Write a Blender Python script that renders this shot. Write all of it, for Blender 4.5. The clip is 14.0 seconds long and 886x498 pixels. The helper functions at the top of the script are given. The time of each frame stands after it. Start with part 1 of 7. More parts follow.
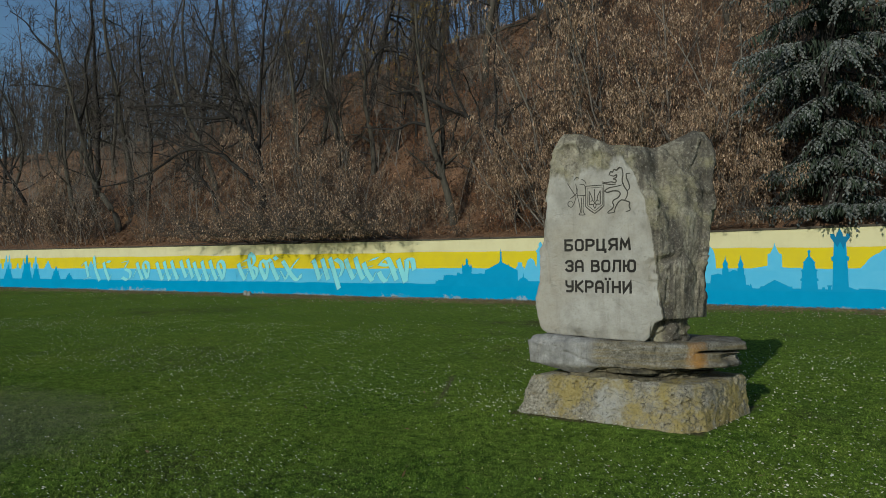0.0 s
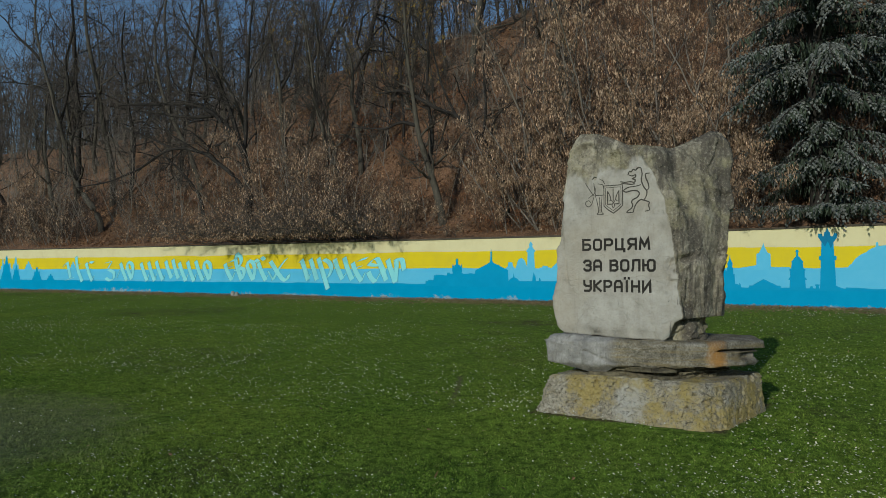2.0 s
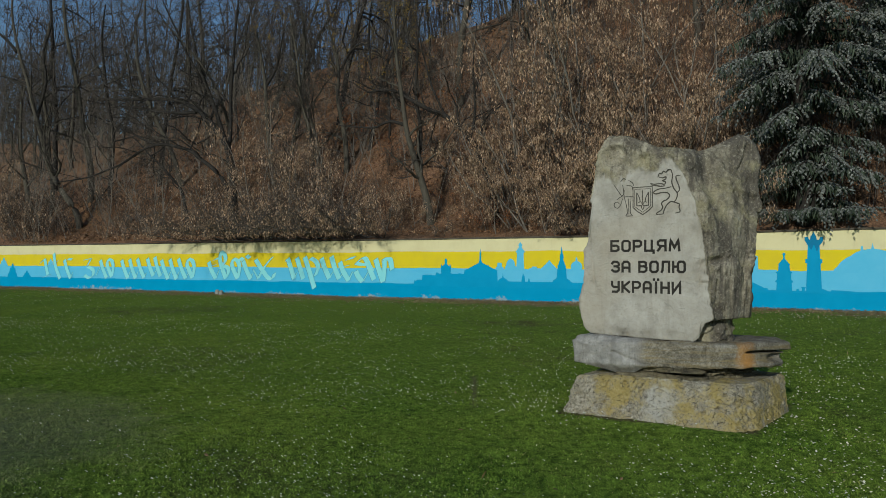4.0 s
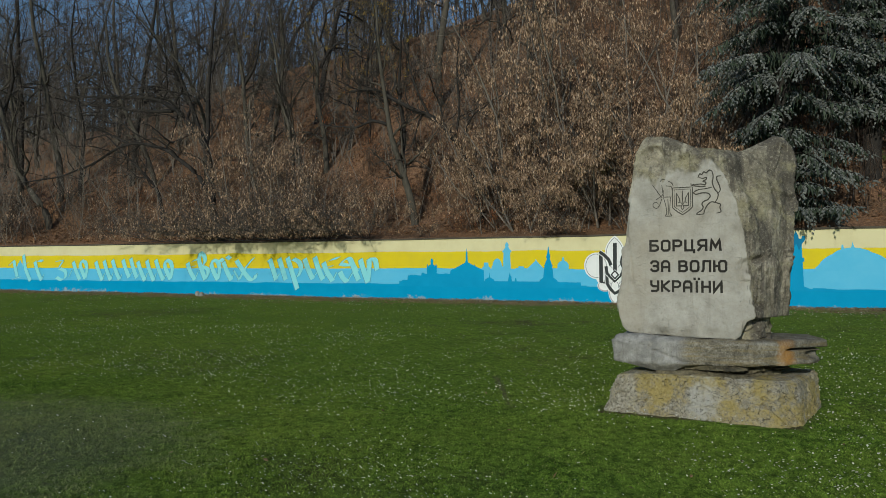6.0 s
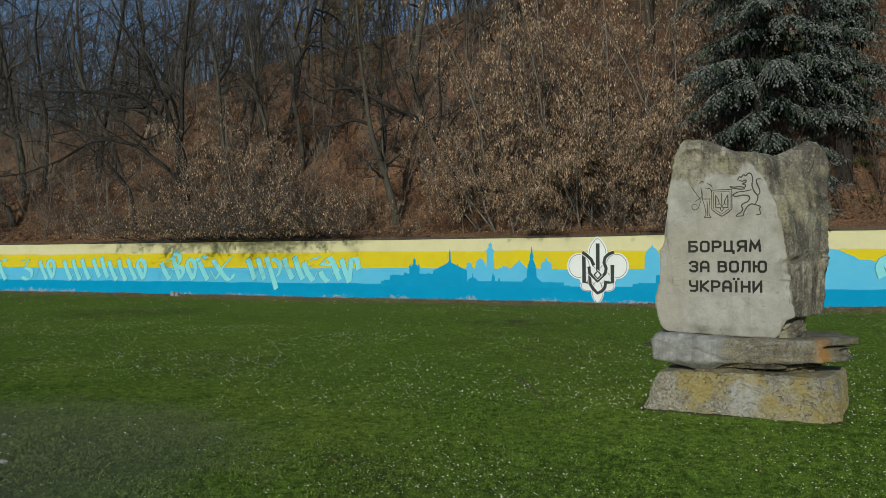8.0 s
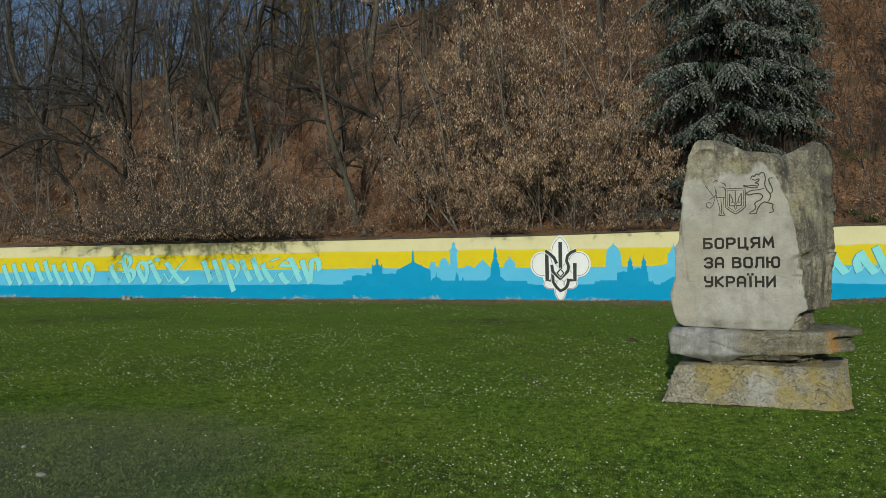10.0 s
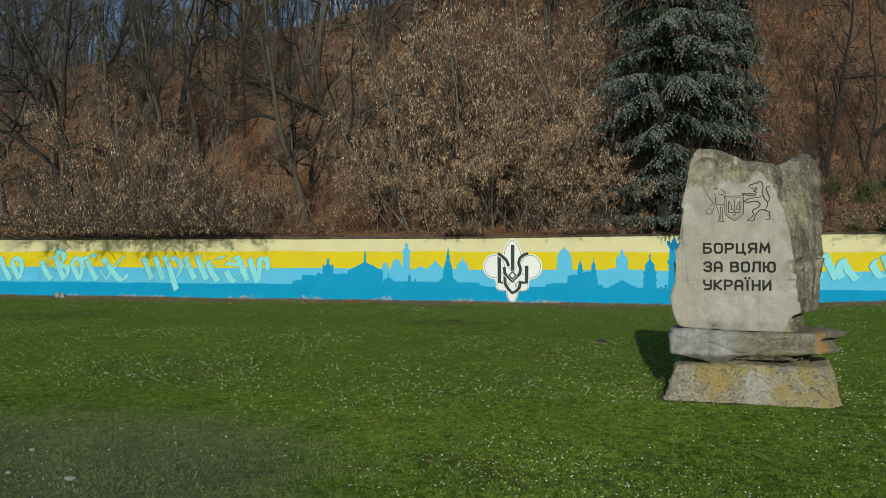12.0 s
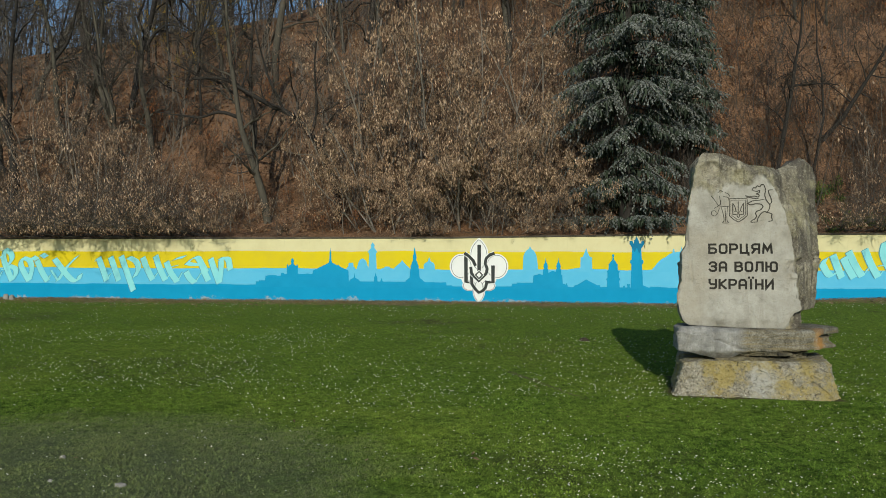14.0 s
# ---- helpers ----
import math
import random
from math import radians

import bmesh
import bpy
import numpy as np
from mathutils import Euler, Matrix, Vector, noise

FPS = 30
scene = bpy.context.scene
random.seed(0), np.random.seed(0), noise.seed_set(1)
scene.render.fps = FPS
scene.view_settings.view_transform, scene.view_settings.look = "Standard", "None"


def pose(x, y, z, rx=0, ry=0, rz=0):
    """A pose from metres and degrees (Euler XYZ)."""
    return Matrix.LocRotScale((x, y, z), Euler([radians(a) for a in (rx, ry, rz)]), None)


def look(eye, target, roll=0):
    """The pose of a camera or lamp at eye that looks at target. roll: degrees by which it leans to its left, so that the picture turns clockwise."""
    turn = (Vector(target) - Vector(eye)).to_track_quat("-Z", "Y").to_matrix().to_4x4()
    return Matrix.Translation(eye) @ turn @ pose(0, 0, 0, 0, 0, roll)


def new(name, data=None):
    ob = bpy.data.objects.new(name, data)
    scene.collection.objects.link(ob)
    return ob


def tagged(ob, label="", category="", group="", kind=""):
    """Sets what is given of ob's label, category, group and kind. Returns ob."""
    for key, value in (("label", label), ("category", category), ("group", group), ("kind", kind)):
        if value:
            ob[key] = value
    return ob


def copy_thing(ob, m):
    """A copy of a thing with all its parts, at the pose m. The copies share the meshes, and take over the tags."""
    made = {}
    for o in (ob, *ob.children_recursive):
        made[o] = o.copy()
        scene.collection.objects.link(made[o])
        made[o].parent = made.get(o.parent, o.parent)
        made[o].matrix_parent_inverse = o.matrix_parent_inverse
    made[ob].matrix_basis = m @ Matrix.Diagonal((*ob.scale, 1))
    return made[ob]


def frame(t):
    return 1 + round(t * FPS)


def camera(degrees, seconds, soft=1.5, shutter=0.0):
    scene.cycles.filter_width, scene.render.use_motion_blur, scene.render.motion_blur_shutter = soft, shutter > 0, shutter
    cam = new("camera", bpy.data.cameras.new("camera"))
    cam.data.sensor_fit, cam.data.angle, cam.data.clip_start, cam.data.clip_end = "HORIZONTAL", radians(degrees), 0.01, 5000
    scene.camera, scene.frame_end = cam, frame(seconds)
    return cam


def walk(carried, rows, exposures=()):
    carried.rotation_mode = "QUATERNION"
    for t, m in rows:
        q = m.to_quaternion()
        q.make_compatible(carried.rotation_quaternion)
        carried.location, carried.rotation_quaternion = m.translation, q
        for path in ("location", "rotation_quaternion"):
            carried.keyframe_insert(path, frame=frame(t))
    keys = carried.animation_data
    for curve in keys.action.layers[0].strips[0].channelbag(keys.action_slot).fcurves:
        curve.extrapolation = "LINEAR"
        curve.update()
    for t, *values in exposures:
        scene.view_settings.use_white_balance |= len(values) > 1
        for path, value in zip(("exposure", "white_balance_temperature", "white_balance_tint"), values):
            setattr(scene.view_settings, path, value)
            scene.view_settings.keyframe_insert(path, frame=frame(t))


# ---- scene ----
cam = camera(64.3, 14.0, 0.4)

PATH = [
    (0, (-0.279, -0.134, 1.615), (-1.31, 1.579, 1.666), -0.1),
    (0.5, (-0.356, -0.165, 1.617), (-1.378, 1.553, 1.667), -0.2),
    (1, (-0.447, -0.207, 1.622), (-1.456, 1.519, 1.672), -0.2),
    (1.5, (-0.535, -0.246, 1.617), (-1.533, 1.487, 1.667), -0.2),
    (2, (-0.617, -0.309, 1.613), (-1.601, 1.431, 1.664), -0.2),
    (2.5, (-0.701, -0.352, 1.612), (-1.673, 1.395, 1.663), -0.2),
    (3, (-0.829, -0.414, 1.61), (-1.785, 1.342, 1.661), -0.0),
    (5.5, (-1.597, -0.775, 1.611), (-2.462, 1.027, 1.662), 0.1),
    (6, (-1.794, -0.865, 1.614), (-2.634, 0.949, 1.665), 0.0),
    (6.5, (-1.976, -0.936, 1.609), (-2.793, 0.889, 1.66), 0.1),
    (7, (-2.185, -1.029, 1.613), (-2.976, 0.807, 1.664), 0.1),
    (7.5, (-2.369, -1.121, 1.614), (-3.135, 0.726, 1.665), 0.1),
    (8, (-2.573, -1.234, 1.613), (-3.313, 0.624, 1.664), 0.1),
    (10.3, (-3.522, -1.605, 1.606), (-4.076, 0.316, 1.657), -0.2),
    (10.5, (-3.608, -1.656, 1.604), (-4.143, 0.271, 1.656), 0.1),
    (11, (-3.843, -1.714, 1.6), (-4.329, 0.226, 1.653), 0.2),
    (11.5, (-4.044, -1.757, 1.592), (-4.483, 0.193, 1.646), 0.2),
    (12, (-4.255, -1.782, 1.592), (-4.645, 0.179, 1.646), 0.3),
    (12.5, (-4.455, -1.805, 1.587), (-4.799, 0.165, 1.642), 0.3),
    (13, (-4.668, -1.835, 1.578), (-4.962, 0.143, 1.634), 0.3),
    (13.5, (-4.835, -1.873, 1.584), (-5.092, 0.109, 1.639), 0.3),
    (14, (-5.031, -1.964, 1.594), (-5.27, 0.021, 1.648), 0.2),
]
walk(cam, [(t, look(eye, target, roll)) for t, eye, target, roll in PATH],
     [(t, e, k, g) for t, e, k, g in ((0.0, -0.43, 6180.0, 2.0), (3.0, -0.40, 6180.0, 2.0), (5.5, -0.36, 6250.0, 2.2), (8.0, -0.33, 6330.0, 2.0), (10.5, -0.23, 6480.0, 1.7), (12.5, -0.14, 6560.0, 1.9), (14.0, -0.06, 6600.0, 2.4))])

# ---- light ----
SUN_UP = 19.5          # degrees above the horizon; the sun stands behind the camera, over the open lawn
world = bpy.data.worlds.new("world")
scene.world = world
world.use_nodes = True
_wn = world.node_tree.nodes
_sky = _wn.new("ShaderNodeTexSky")
_sky.sky_type, _sky.sun_disc = "NISHITA", False
_sky.sun_elevation, _sky.sun_rotation = radians(SUN_UP), radians(180)
_sky.air_density, _sky.dust_density, _sky.ozone_density = 1.0, 0.3, 3.2
world.node_tree.links.new(_sky.outputs[0], _wn["Background"].inputs[0])
_wn["Background"].inputs[1].default_value = 0.105
sun_data = bpy.data.lights.new("sun", "SUN")
sun_data.energy, sun_data.angle, sun_data.color = 3.3, radians(0.55), (1.0, 0.93, 0.82)
sun = new("sun", sun_data)
sun.matrix_world = look((-2.0, -60.0, 60.0 * math.tan(radians(SUN_UP))), (-2.9, 0.0, 0.0))

# ---- materials ----
def material(name, rough=0.8):
    m = bpy.data.materials.new(name)
    m.use_nodes = True
    b = m.node_tree.nodes["Principled BSDF"]
    b.inputs["Roughness"].default_value = rough
    b.inputs["Specular IOR Level"].default_value = 0.25
    return m, m.node_tree.nodes, m.node_tree.links, b


def where(n, kind="Object"):
    return n.new("ShaderNodeTexCoord").outputs[kind]


def fractal(n, l, at, scale, detail=6, rough=0.6, stretch=None, skew=0.0):
    if stretch:
        mp = n.new("ShaderNodeMapping")
        mp.inputs["Scale"].default_value = stretch
        l.new(at, mp.inputs[0])
        at = mp.outputs[0]
    t = n.new("ShaderNodeTexNoise")
    t.inputs["Scale"].default_value, t.inputs["Detail"].default_value = scale, detail
    t.inputs["Roughness"].default_value, t.inputs["Distortion"].default_value = rough, skew
    l.new(at, t.inputs["Vector"])
    return t.outputs["Fac"]


def ramp(n, l, fac, *stops):
    r = n.new("ShaderNodeValToRGB")
    e = r.color_ramp.elements
    while len(e) < len(stops):
        e.new(0.5)
    for k, (p, c) in enumerate(stops):
        e[k].position = p
        e[k].color = (*c, 1) if len(c) == 3 else c
    l.new(fac, r.inputs[0])
    return r.outputs[0]


def grey(a):
    return (a, a, a)


def blend(n, l, fac, a, b, how="MIX"):
    x = n.new("ShaderNodeMix")
    x.data_type, x.blend_type = "RGBA", how
    for sock, v in ((0, fac), (6, a), (7, b)):
        if isinstance(v, (int, float)):
            x.inputs[sock].default_value = v
        elif isinstance(v, tuple):
            x.inputs[sock].default_value = (*v, 1)
        else:
            l.new(v, x.inputs[sock])
    return x.outputs[2]


def sums(n, l, how, a, b=0.0, c=None):
    x = n.new("ShaderNodeMath")
    x.operation = how
    for sock, v in enumerate((a, b) if c is None else (a, b, c)):
        if isinstance(v, (int, float)):
            x.inputs[sock].default_value = v
        else:
            l.new(v, x.inputs[sock])
    return x.outputs[0]


def relief(n, l, b, height, strength=0.4, depth=0.02):
    x = n.new("ShaderNodeBump")
    x.inputs["Strength"].default_value, x.inputs["Distance"].default_value = strength, depth
    l.new(height, x.inputs["Height"])
    l.new(x.outputs[0], b.inputs["Normal"])


def base(l, b, colour):
    l.new(colour, b.inputs["Base Color"])


def lawn_soil():
    m, n, l, b = material("lawn_soil", 0.95)
    b.inputs["Specular IOR Level"].default_value = 0.06
    at = where(n)
    big = fractal(n, l, at, 0.22, 4)
    mid = fractal(n, l, at, 1.7, 6)
    fine = sums(n, l, "MULTIPLY_ADD", fractal(n, l, at, 70, 6, 0.8), 0.65, sums(n, l, "MULTIPLY", fractal(n, l, at, 17, 6, 0.7), 0.35))
    grass = ramp(n, l, fine, (0.36, (0.016, 0.034, 0.005)), (0.48, (0.100, 0.168, 0.022)), (0.61, (0.235, 0.330, 0.054)))
    # painted shade between tussocks, and brighter colour on their tops
    tuft_shading = fractal(n, l, at, 12.0, 4, 0.65)
    grass = blend(n, l, ramp(n, l, tuft_shading, (0.36, grey(0.55)), (0.50, grey(0))), grass, (0.018, 0.038, 0.005))
    grass = blend(n, l, ramp(n, l, tuft_shading, (0.52, grey(0)), (0.66, grey(0.5))), grass, (0.215, 0.330, 0.050))
    dry = ramp(n, l, fine, (0.3, (0.035, 0.034, 0.015)), (0.7, (0.12, 0.115, 0.055)))
    worn = ramp(n, l, sums(n, l, "MULTIPLY_ADD", mid, 0.5, big), (0.78, grey(0)), (0.98, grey(0.75)))
    c = blend(n, l, worn, grass, dry)
    # trodden, greyish patch where people cross the lawn
    sep = n.new("ShaderNodeSeparateXYZ")
    l.new(at, sep.inputs[0])
    far = n.new("ShaderNodeVectorMath")
    far.operation = "DISTANCE"
    l.new(at, far.inputs[0])
    far.inputs[1].default_value = (-8.6, 2.4, 0.0)
    trod_fac = sums(n, l, "MULTIPLY", sums(n, l, "SUBTRACT", 3.6, sums(n, l, "MULTIPLY_ADD", mid, 1.8, far.outputs["Value"])), 0.5)
    trod_fac = sums(n, l, "MINIMUM", sums(n, l, "MAXIMUM", trod_fac, 0.0), 0.7)
    c = blend(n, l, trod_fac, c, ramp(n, l, fine, (0.3, (0.055, 0.060, 0.036)), (0.75, (0.25, 0.26, 0.175))))
    # fallen leaves and bare soil along the foot of the wall
    strip = sums(n, l, "SUBTRACT", sums(n, l, "MULTIPLY_ADD", mid, 3.0, sums(n, l, "MULTIPLY_ADD", fractal(n, l, at, 0.35, 3), 5.0, sep.outputs[1])), 26.0)
    strip = sums(n, l, "MINIMUM", sums(n, l, "MAXIMUM", sums(n, l, "MULTIPLY", strip, 0.55), 0.0), 0.9)
    litter = ramp(n, l, fractal(n, l, at, 18, 4), (0.3, (0.09, 0.062, 0.034)), (0.55, (0.25, 0.175, 0.095)), (0.75, (0.42, 0.33, 0.20)))
    c = blend(n, l, strip, c, litter)
    rim = sums(n, l, "MAXIMUM", sums(n, l, "SUBTRACT", sums(n, l, "ABSOLUTE", sums(n, l, "MULTIPLY_ADD", sep.outputs[1], -0.155, sums(n, l, "ADD", sep.outputs[0], 3.47))), 0.86), sums(n, l, "SUBTRACT", sums(n, l, "ABSOLUTE", sums(n, l, "SUBTRACT", sep.outputs[1], 7.17)), 0.76))
    rim = sums(n, l, "MULTIPLY", sums(n, l, "SUBTRACT", 0.26, sums(n, l, "MULTIPLY_ADD", mid, 0.30, rim)), 12.0)
    rim = sums(n, l, "MINIMUM", sums(n, l, "MAXIMUM", rim, 0.0), 0.85)
    c = blend(n, l, rim, c, ramp(n, l, fine, (0.35, (0.045, 0.032, 0.020)), (0.65, (0.16, 0.12, 0.075))))
    # one short bare scrape in the turf
    scrape = sums(n, l, "ABSOLUTE", sums(n, l, "ADD", sums(n, l, "MULTIPLY", sums(n, l, "ADD", sep.outputs[0], 4.75), 0.90), sums(n, l, "MULTIPLY", sums(n, l, "SUBTRACT", sep.outputs[1], 7.3), 0.42)))
    ends = sums(n, l, "SUBTRACT", sums(n, l, "ABSOLUTE", sums(n, l, "SUBTRACT", sep.outputs[1], 7.45)), 1.2)
    scrape = sums(n, l, "MAXIMUM", sums(n, l, "SUBTRACT", scrape, 0.10), sums(n, l, "MULTIPLY", ends, 0.3))
    scrape = sums(n, l, "MULTIPLY", sums(n, l, "SUBTRACT", 0.11, sums(n, l, "MULTIPLY_ADD", fine, 0.28, scrape)), 12.0)
    scrape = sums(n, l, "MINIMUM", sums(n, l, "MAXIMUM", scrape, 0.0), 0.8)
    c = blend(n, l, scrape, c, ramp(n, l, fine, (0.35, (0.075, 0.060, 0.038)), (0.65, (0.23, 0.19, 0.125))))
    base(l, b, c)
    relief(n, l, b, fine, 0.8, 0.030)
    return m


def blade_material(name, dark, light, straw):
    m, n, l, b = material(name, 0.7)
    b.inputs["Specular IOR Level"].default_value = 0.08
    geo = n.new("ShaderNodeNewGeometry")
    c = ramp(n, l, geo.outputs["Random Per Island"], (0.0, tuple(0.6 * v for v in dark)), (0.30, dark), (0.62, tuple(0.62 * v for v in light)), (0.95, light), (1.0, straw))
    big = fractal(n, l, where(n), 0.35, 5)
    mid = fractal(n, l, where(n), 2.2, 4)
    c = blend(n, l, ramp(n, l, big, (0.38, grey(0)), (0.62, grey(0.55))), c, (0.240, 0.300, 0.050))
    c = blend(n, l, ramp(n, l, mid, (0.48, grey(0)), (0.70, grey(0.45))), c, tuple(0.8 * v for v in dark))
    # same tussock pattern on the blades: shadowed hollows and lit tops as colour
    tuft_shading = fractal(n, l, where(n), 12.0, 4, 0.65)
    c = blend(n, l, ramp(n, l, tuft_shading, (0.36, grey(0.55)), (0.50, grey(0))), c, tuple(0.45 * v for v in dark))
    c = blend(n, l, ramp(n, l, tuft_shading, (0.52, grey(0)), (0.66, grey(0.5))), c, tuple(1.1 * v for v in light))
    far = n.new("ShaderNodeVectorMath")
    far.operation = "DISTANCE"
    l.new(where(n), far.inputs[0])
    far.inputs[1].default_value = (-8.6, 2.4, 0.0)
    trod = sums(n, l, "MULTIPLY", sums(n, l, "SUBTRACT", 4.2, sums(n, l, "MULTIPLY_ADD", mid, 2.4, far.outputs["Value"])), 0.6)
    trod = sums(n, l, "MINIMUM", sums(n, l, "MAXIMUM", trod, 0.0), 0.5)
    c = blend(n, l, trod, c, (0.200, 0.200, 0.130))
    base(l, b, c)
    return m


def litter_soil():
    m, n, l, b = material("leaf_litter", 0.95)
    at = where(n)
    big, mid, fine = fractal(n, l, at, 0.12, 4), fractal(n, l, at, 0.9, 5), fractal(n, l, at, 14, 8, 0.8)
    c = ramp(n, l, fine, (0.32, (0.042, 0.028, 0.019)), (0.5, (0.215, 0.120, 0.070)), (0.66, (0.47, 0.275, 0.155)))
    c = blend(n, l, ramp(n, l, mid, (0.44, grey(0)), (0.60, grey(0.8))), c,
              ramp(n, l, fine, (0.3, (0.034, 0.023, 0.015)), (0.7, (0.22, 0.135, 0.080))))
    c = blend(n, l, ramp(n, l, big, (0.50, grey(0)), (0.68, grey(0.4))), c,
              ramp(n, l, fine, (0.3, (0.10, 0.050, 0.020)), (0.7, (0.42, 0.215, 0.085))))
    base(l, b, c)
    relief(n, l, b, fine, 1.0, 0.08)
    return m


def leaf_material(name, *stops):
    m, n, l, b = material(name, 0.7)
    geo = n.new("ShaderNodeNewGeometry")
    c = ramp(n, l, geo.outputs["Random Per Island"], *stops)
    # neighbouring leaves share a tone, darker or brighter in patches
    base(l, b, blend(n, l, 1.0, c, ramp(n, l, fractal(n, l, where(n), 1.9, 4), (0.36, grey(0.55)), (0.50, grey(0.95)), (0.62, (1.25, 1.22, 1.18))), "MULTIPLY"))
    return m


def bark(name, dark, light):
    m, n, l, b = material(name, 0.9)
    at = where(n)
    g = fractal(n, l, at, 9, 6, 0.7, (1, 1, 0.25))
    info = n.new("ShaderNodeObjectInfo")
    c = ramp(n, l, g, (0.3, dark), (0.72, light))
    c = blend(n, l, sums(n, l, "MULTIPLY", info.outputs["Random"], 0.6), c, tuple(0.6 * (a + d) for a, d in zip(dark, light)))
    base(l, b, c)
    relief(n, l, b, g, 0.7, 0.02)
    return m


def mural_paint():
    """Painted plaster: cream above yellow above light blue above dark blue, with brushed, wavering joints."""
    m, n, l, b = material("mural_paint", 0.75)
    at = where(n)
    sep = n.new("ShaderNodeSeparateXYZ")
    l.new(at, sep.inputs[0])
    wave = fractal(n, l, at, 0.5, 3)
    edge = fractal(n, l, at, 7, 4)
    z = sums(n, l, "ADD", sep.outputs[2], sums(n, l, "MULTIPLY_ADD", wave, 0.16, sums(n, l, "MULTIPLY_ADD", edge, 0.035, -0.0975)))
    stain = fractal(n, l, at, 1.2, 7, 0.65)
    rain = fractal(n, l, at, 2.0, 6, 0.7, (3.0, 1, 0.22))
    cream = blend(n, l, ramp(n, l, stain, (0.45, grey(0)), (0.75, grey(0.55))), (0.66, 0.61, 0.355), (0.54, 0.475, 0.26))
    cream = blend(n, l, ramp(n, l, rain, (0.58, grey(0)), (0.78, grey(0.45))), cream, (0.40, 0.36, 0.23))
    yellow = blend(n, l, ramp(n, l, stain, (0.40, grey(0)), (0.72, grey(0.8))), (0.67, 0.535, 0.008), (0.58, 0.465, 0.026))
    light = blend(n, l, ramp(n, l, stain, (0.40, grey(0)), (0.70, grey(0.8))), (0.095, 0.455, 0.70), (0.125, 0.49, 0.72))
    dark = blend(n, l, ramp(n, l, stain, (0.40, grey(0)), (0.70, grey(0.8))), (0.0, 0.265, 0.50), (0.003, 0.30, 0.55))
    def step(v, lo):
        return sums(n, l, "MINIMUM", sums(n, l, "MAXIMUM", sums(n, l, "MULTIPLY", sums(n, l, "SUBTRACT", v, lo), 60), 0.0), 1.0)
    c = blend(n, l, step(z, 0.90), dark, light)
    c = blend(n, l, step(z, 1.545), c, yellow)
    c = blend(n, l, step(z, 2.22), c, cream)
    # paint flaked off above the soil
    flake = fractal(n, l, at, 5, 7, 0.75)
    low = sums(n, l, "ADD", sums(n, l, "MULTIPLY", sums(n, l, "SUBTRACT", 0.56, z), 0.8), sums(n, l, "MULTIPLY_ADD", sums(n, l, "SUBTRACT", fractal(n, l, at, 0.45, 3), 0.5), 1.1, flake))
    c = blend(n, l, ramp(n, l, low, (0.74, grey(0)), (0.79, grey(0.65))), c, (0.40, 0.41, 0.38))
    base(l, b, c)
    relief(n, l, b, fractal(n, l, at, 30, 6, 0.7), 0.25, 0.01)
    return m


def flat_paint(name, colour, worn, rough=0.7):
    m, n, l, b = material(name, rough)
    at = where(n)
    stain = fractal(n, l, at, 1.6, 7, 0.65)
    base(l, b, blend(n, l, ramp(n, l, stain, (0.38, grey(0)), (0.72, grey(0.85))), colour, worn))
    relief(n, l, b, fractal(n, l, at, 30, 6, 0.7), 0.25, 0.01)
    return m


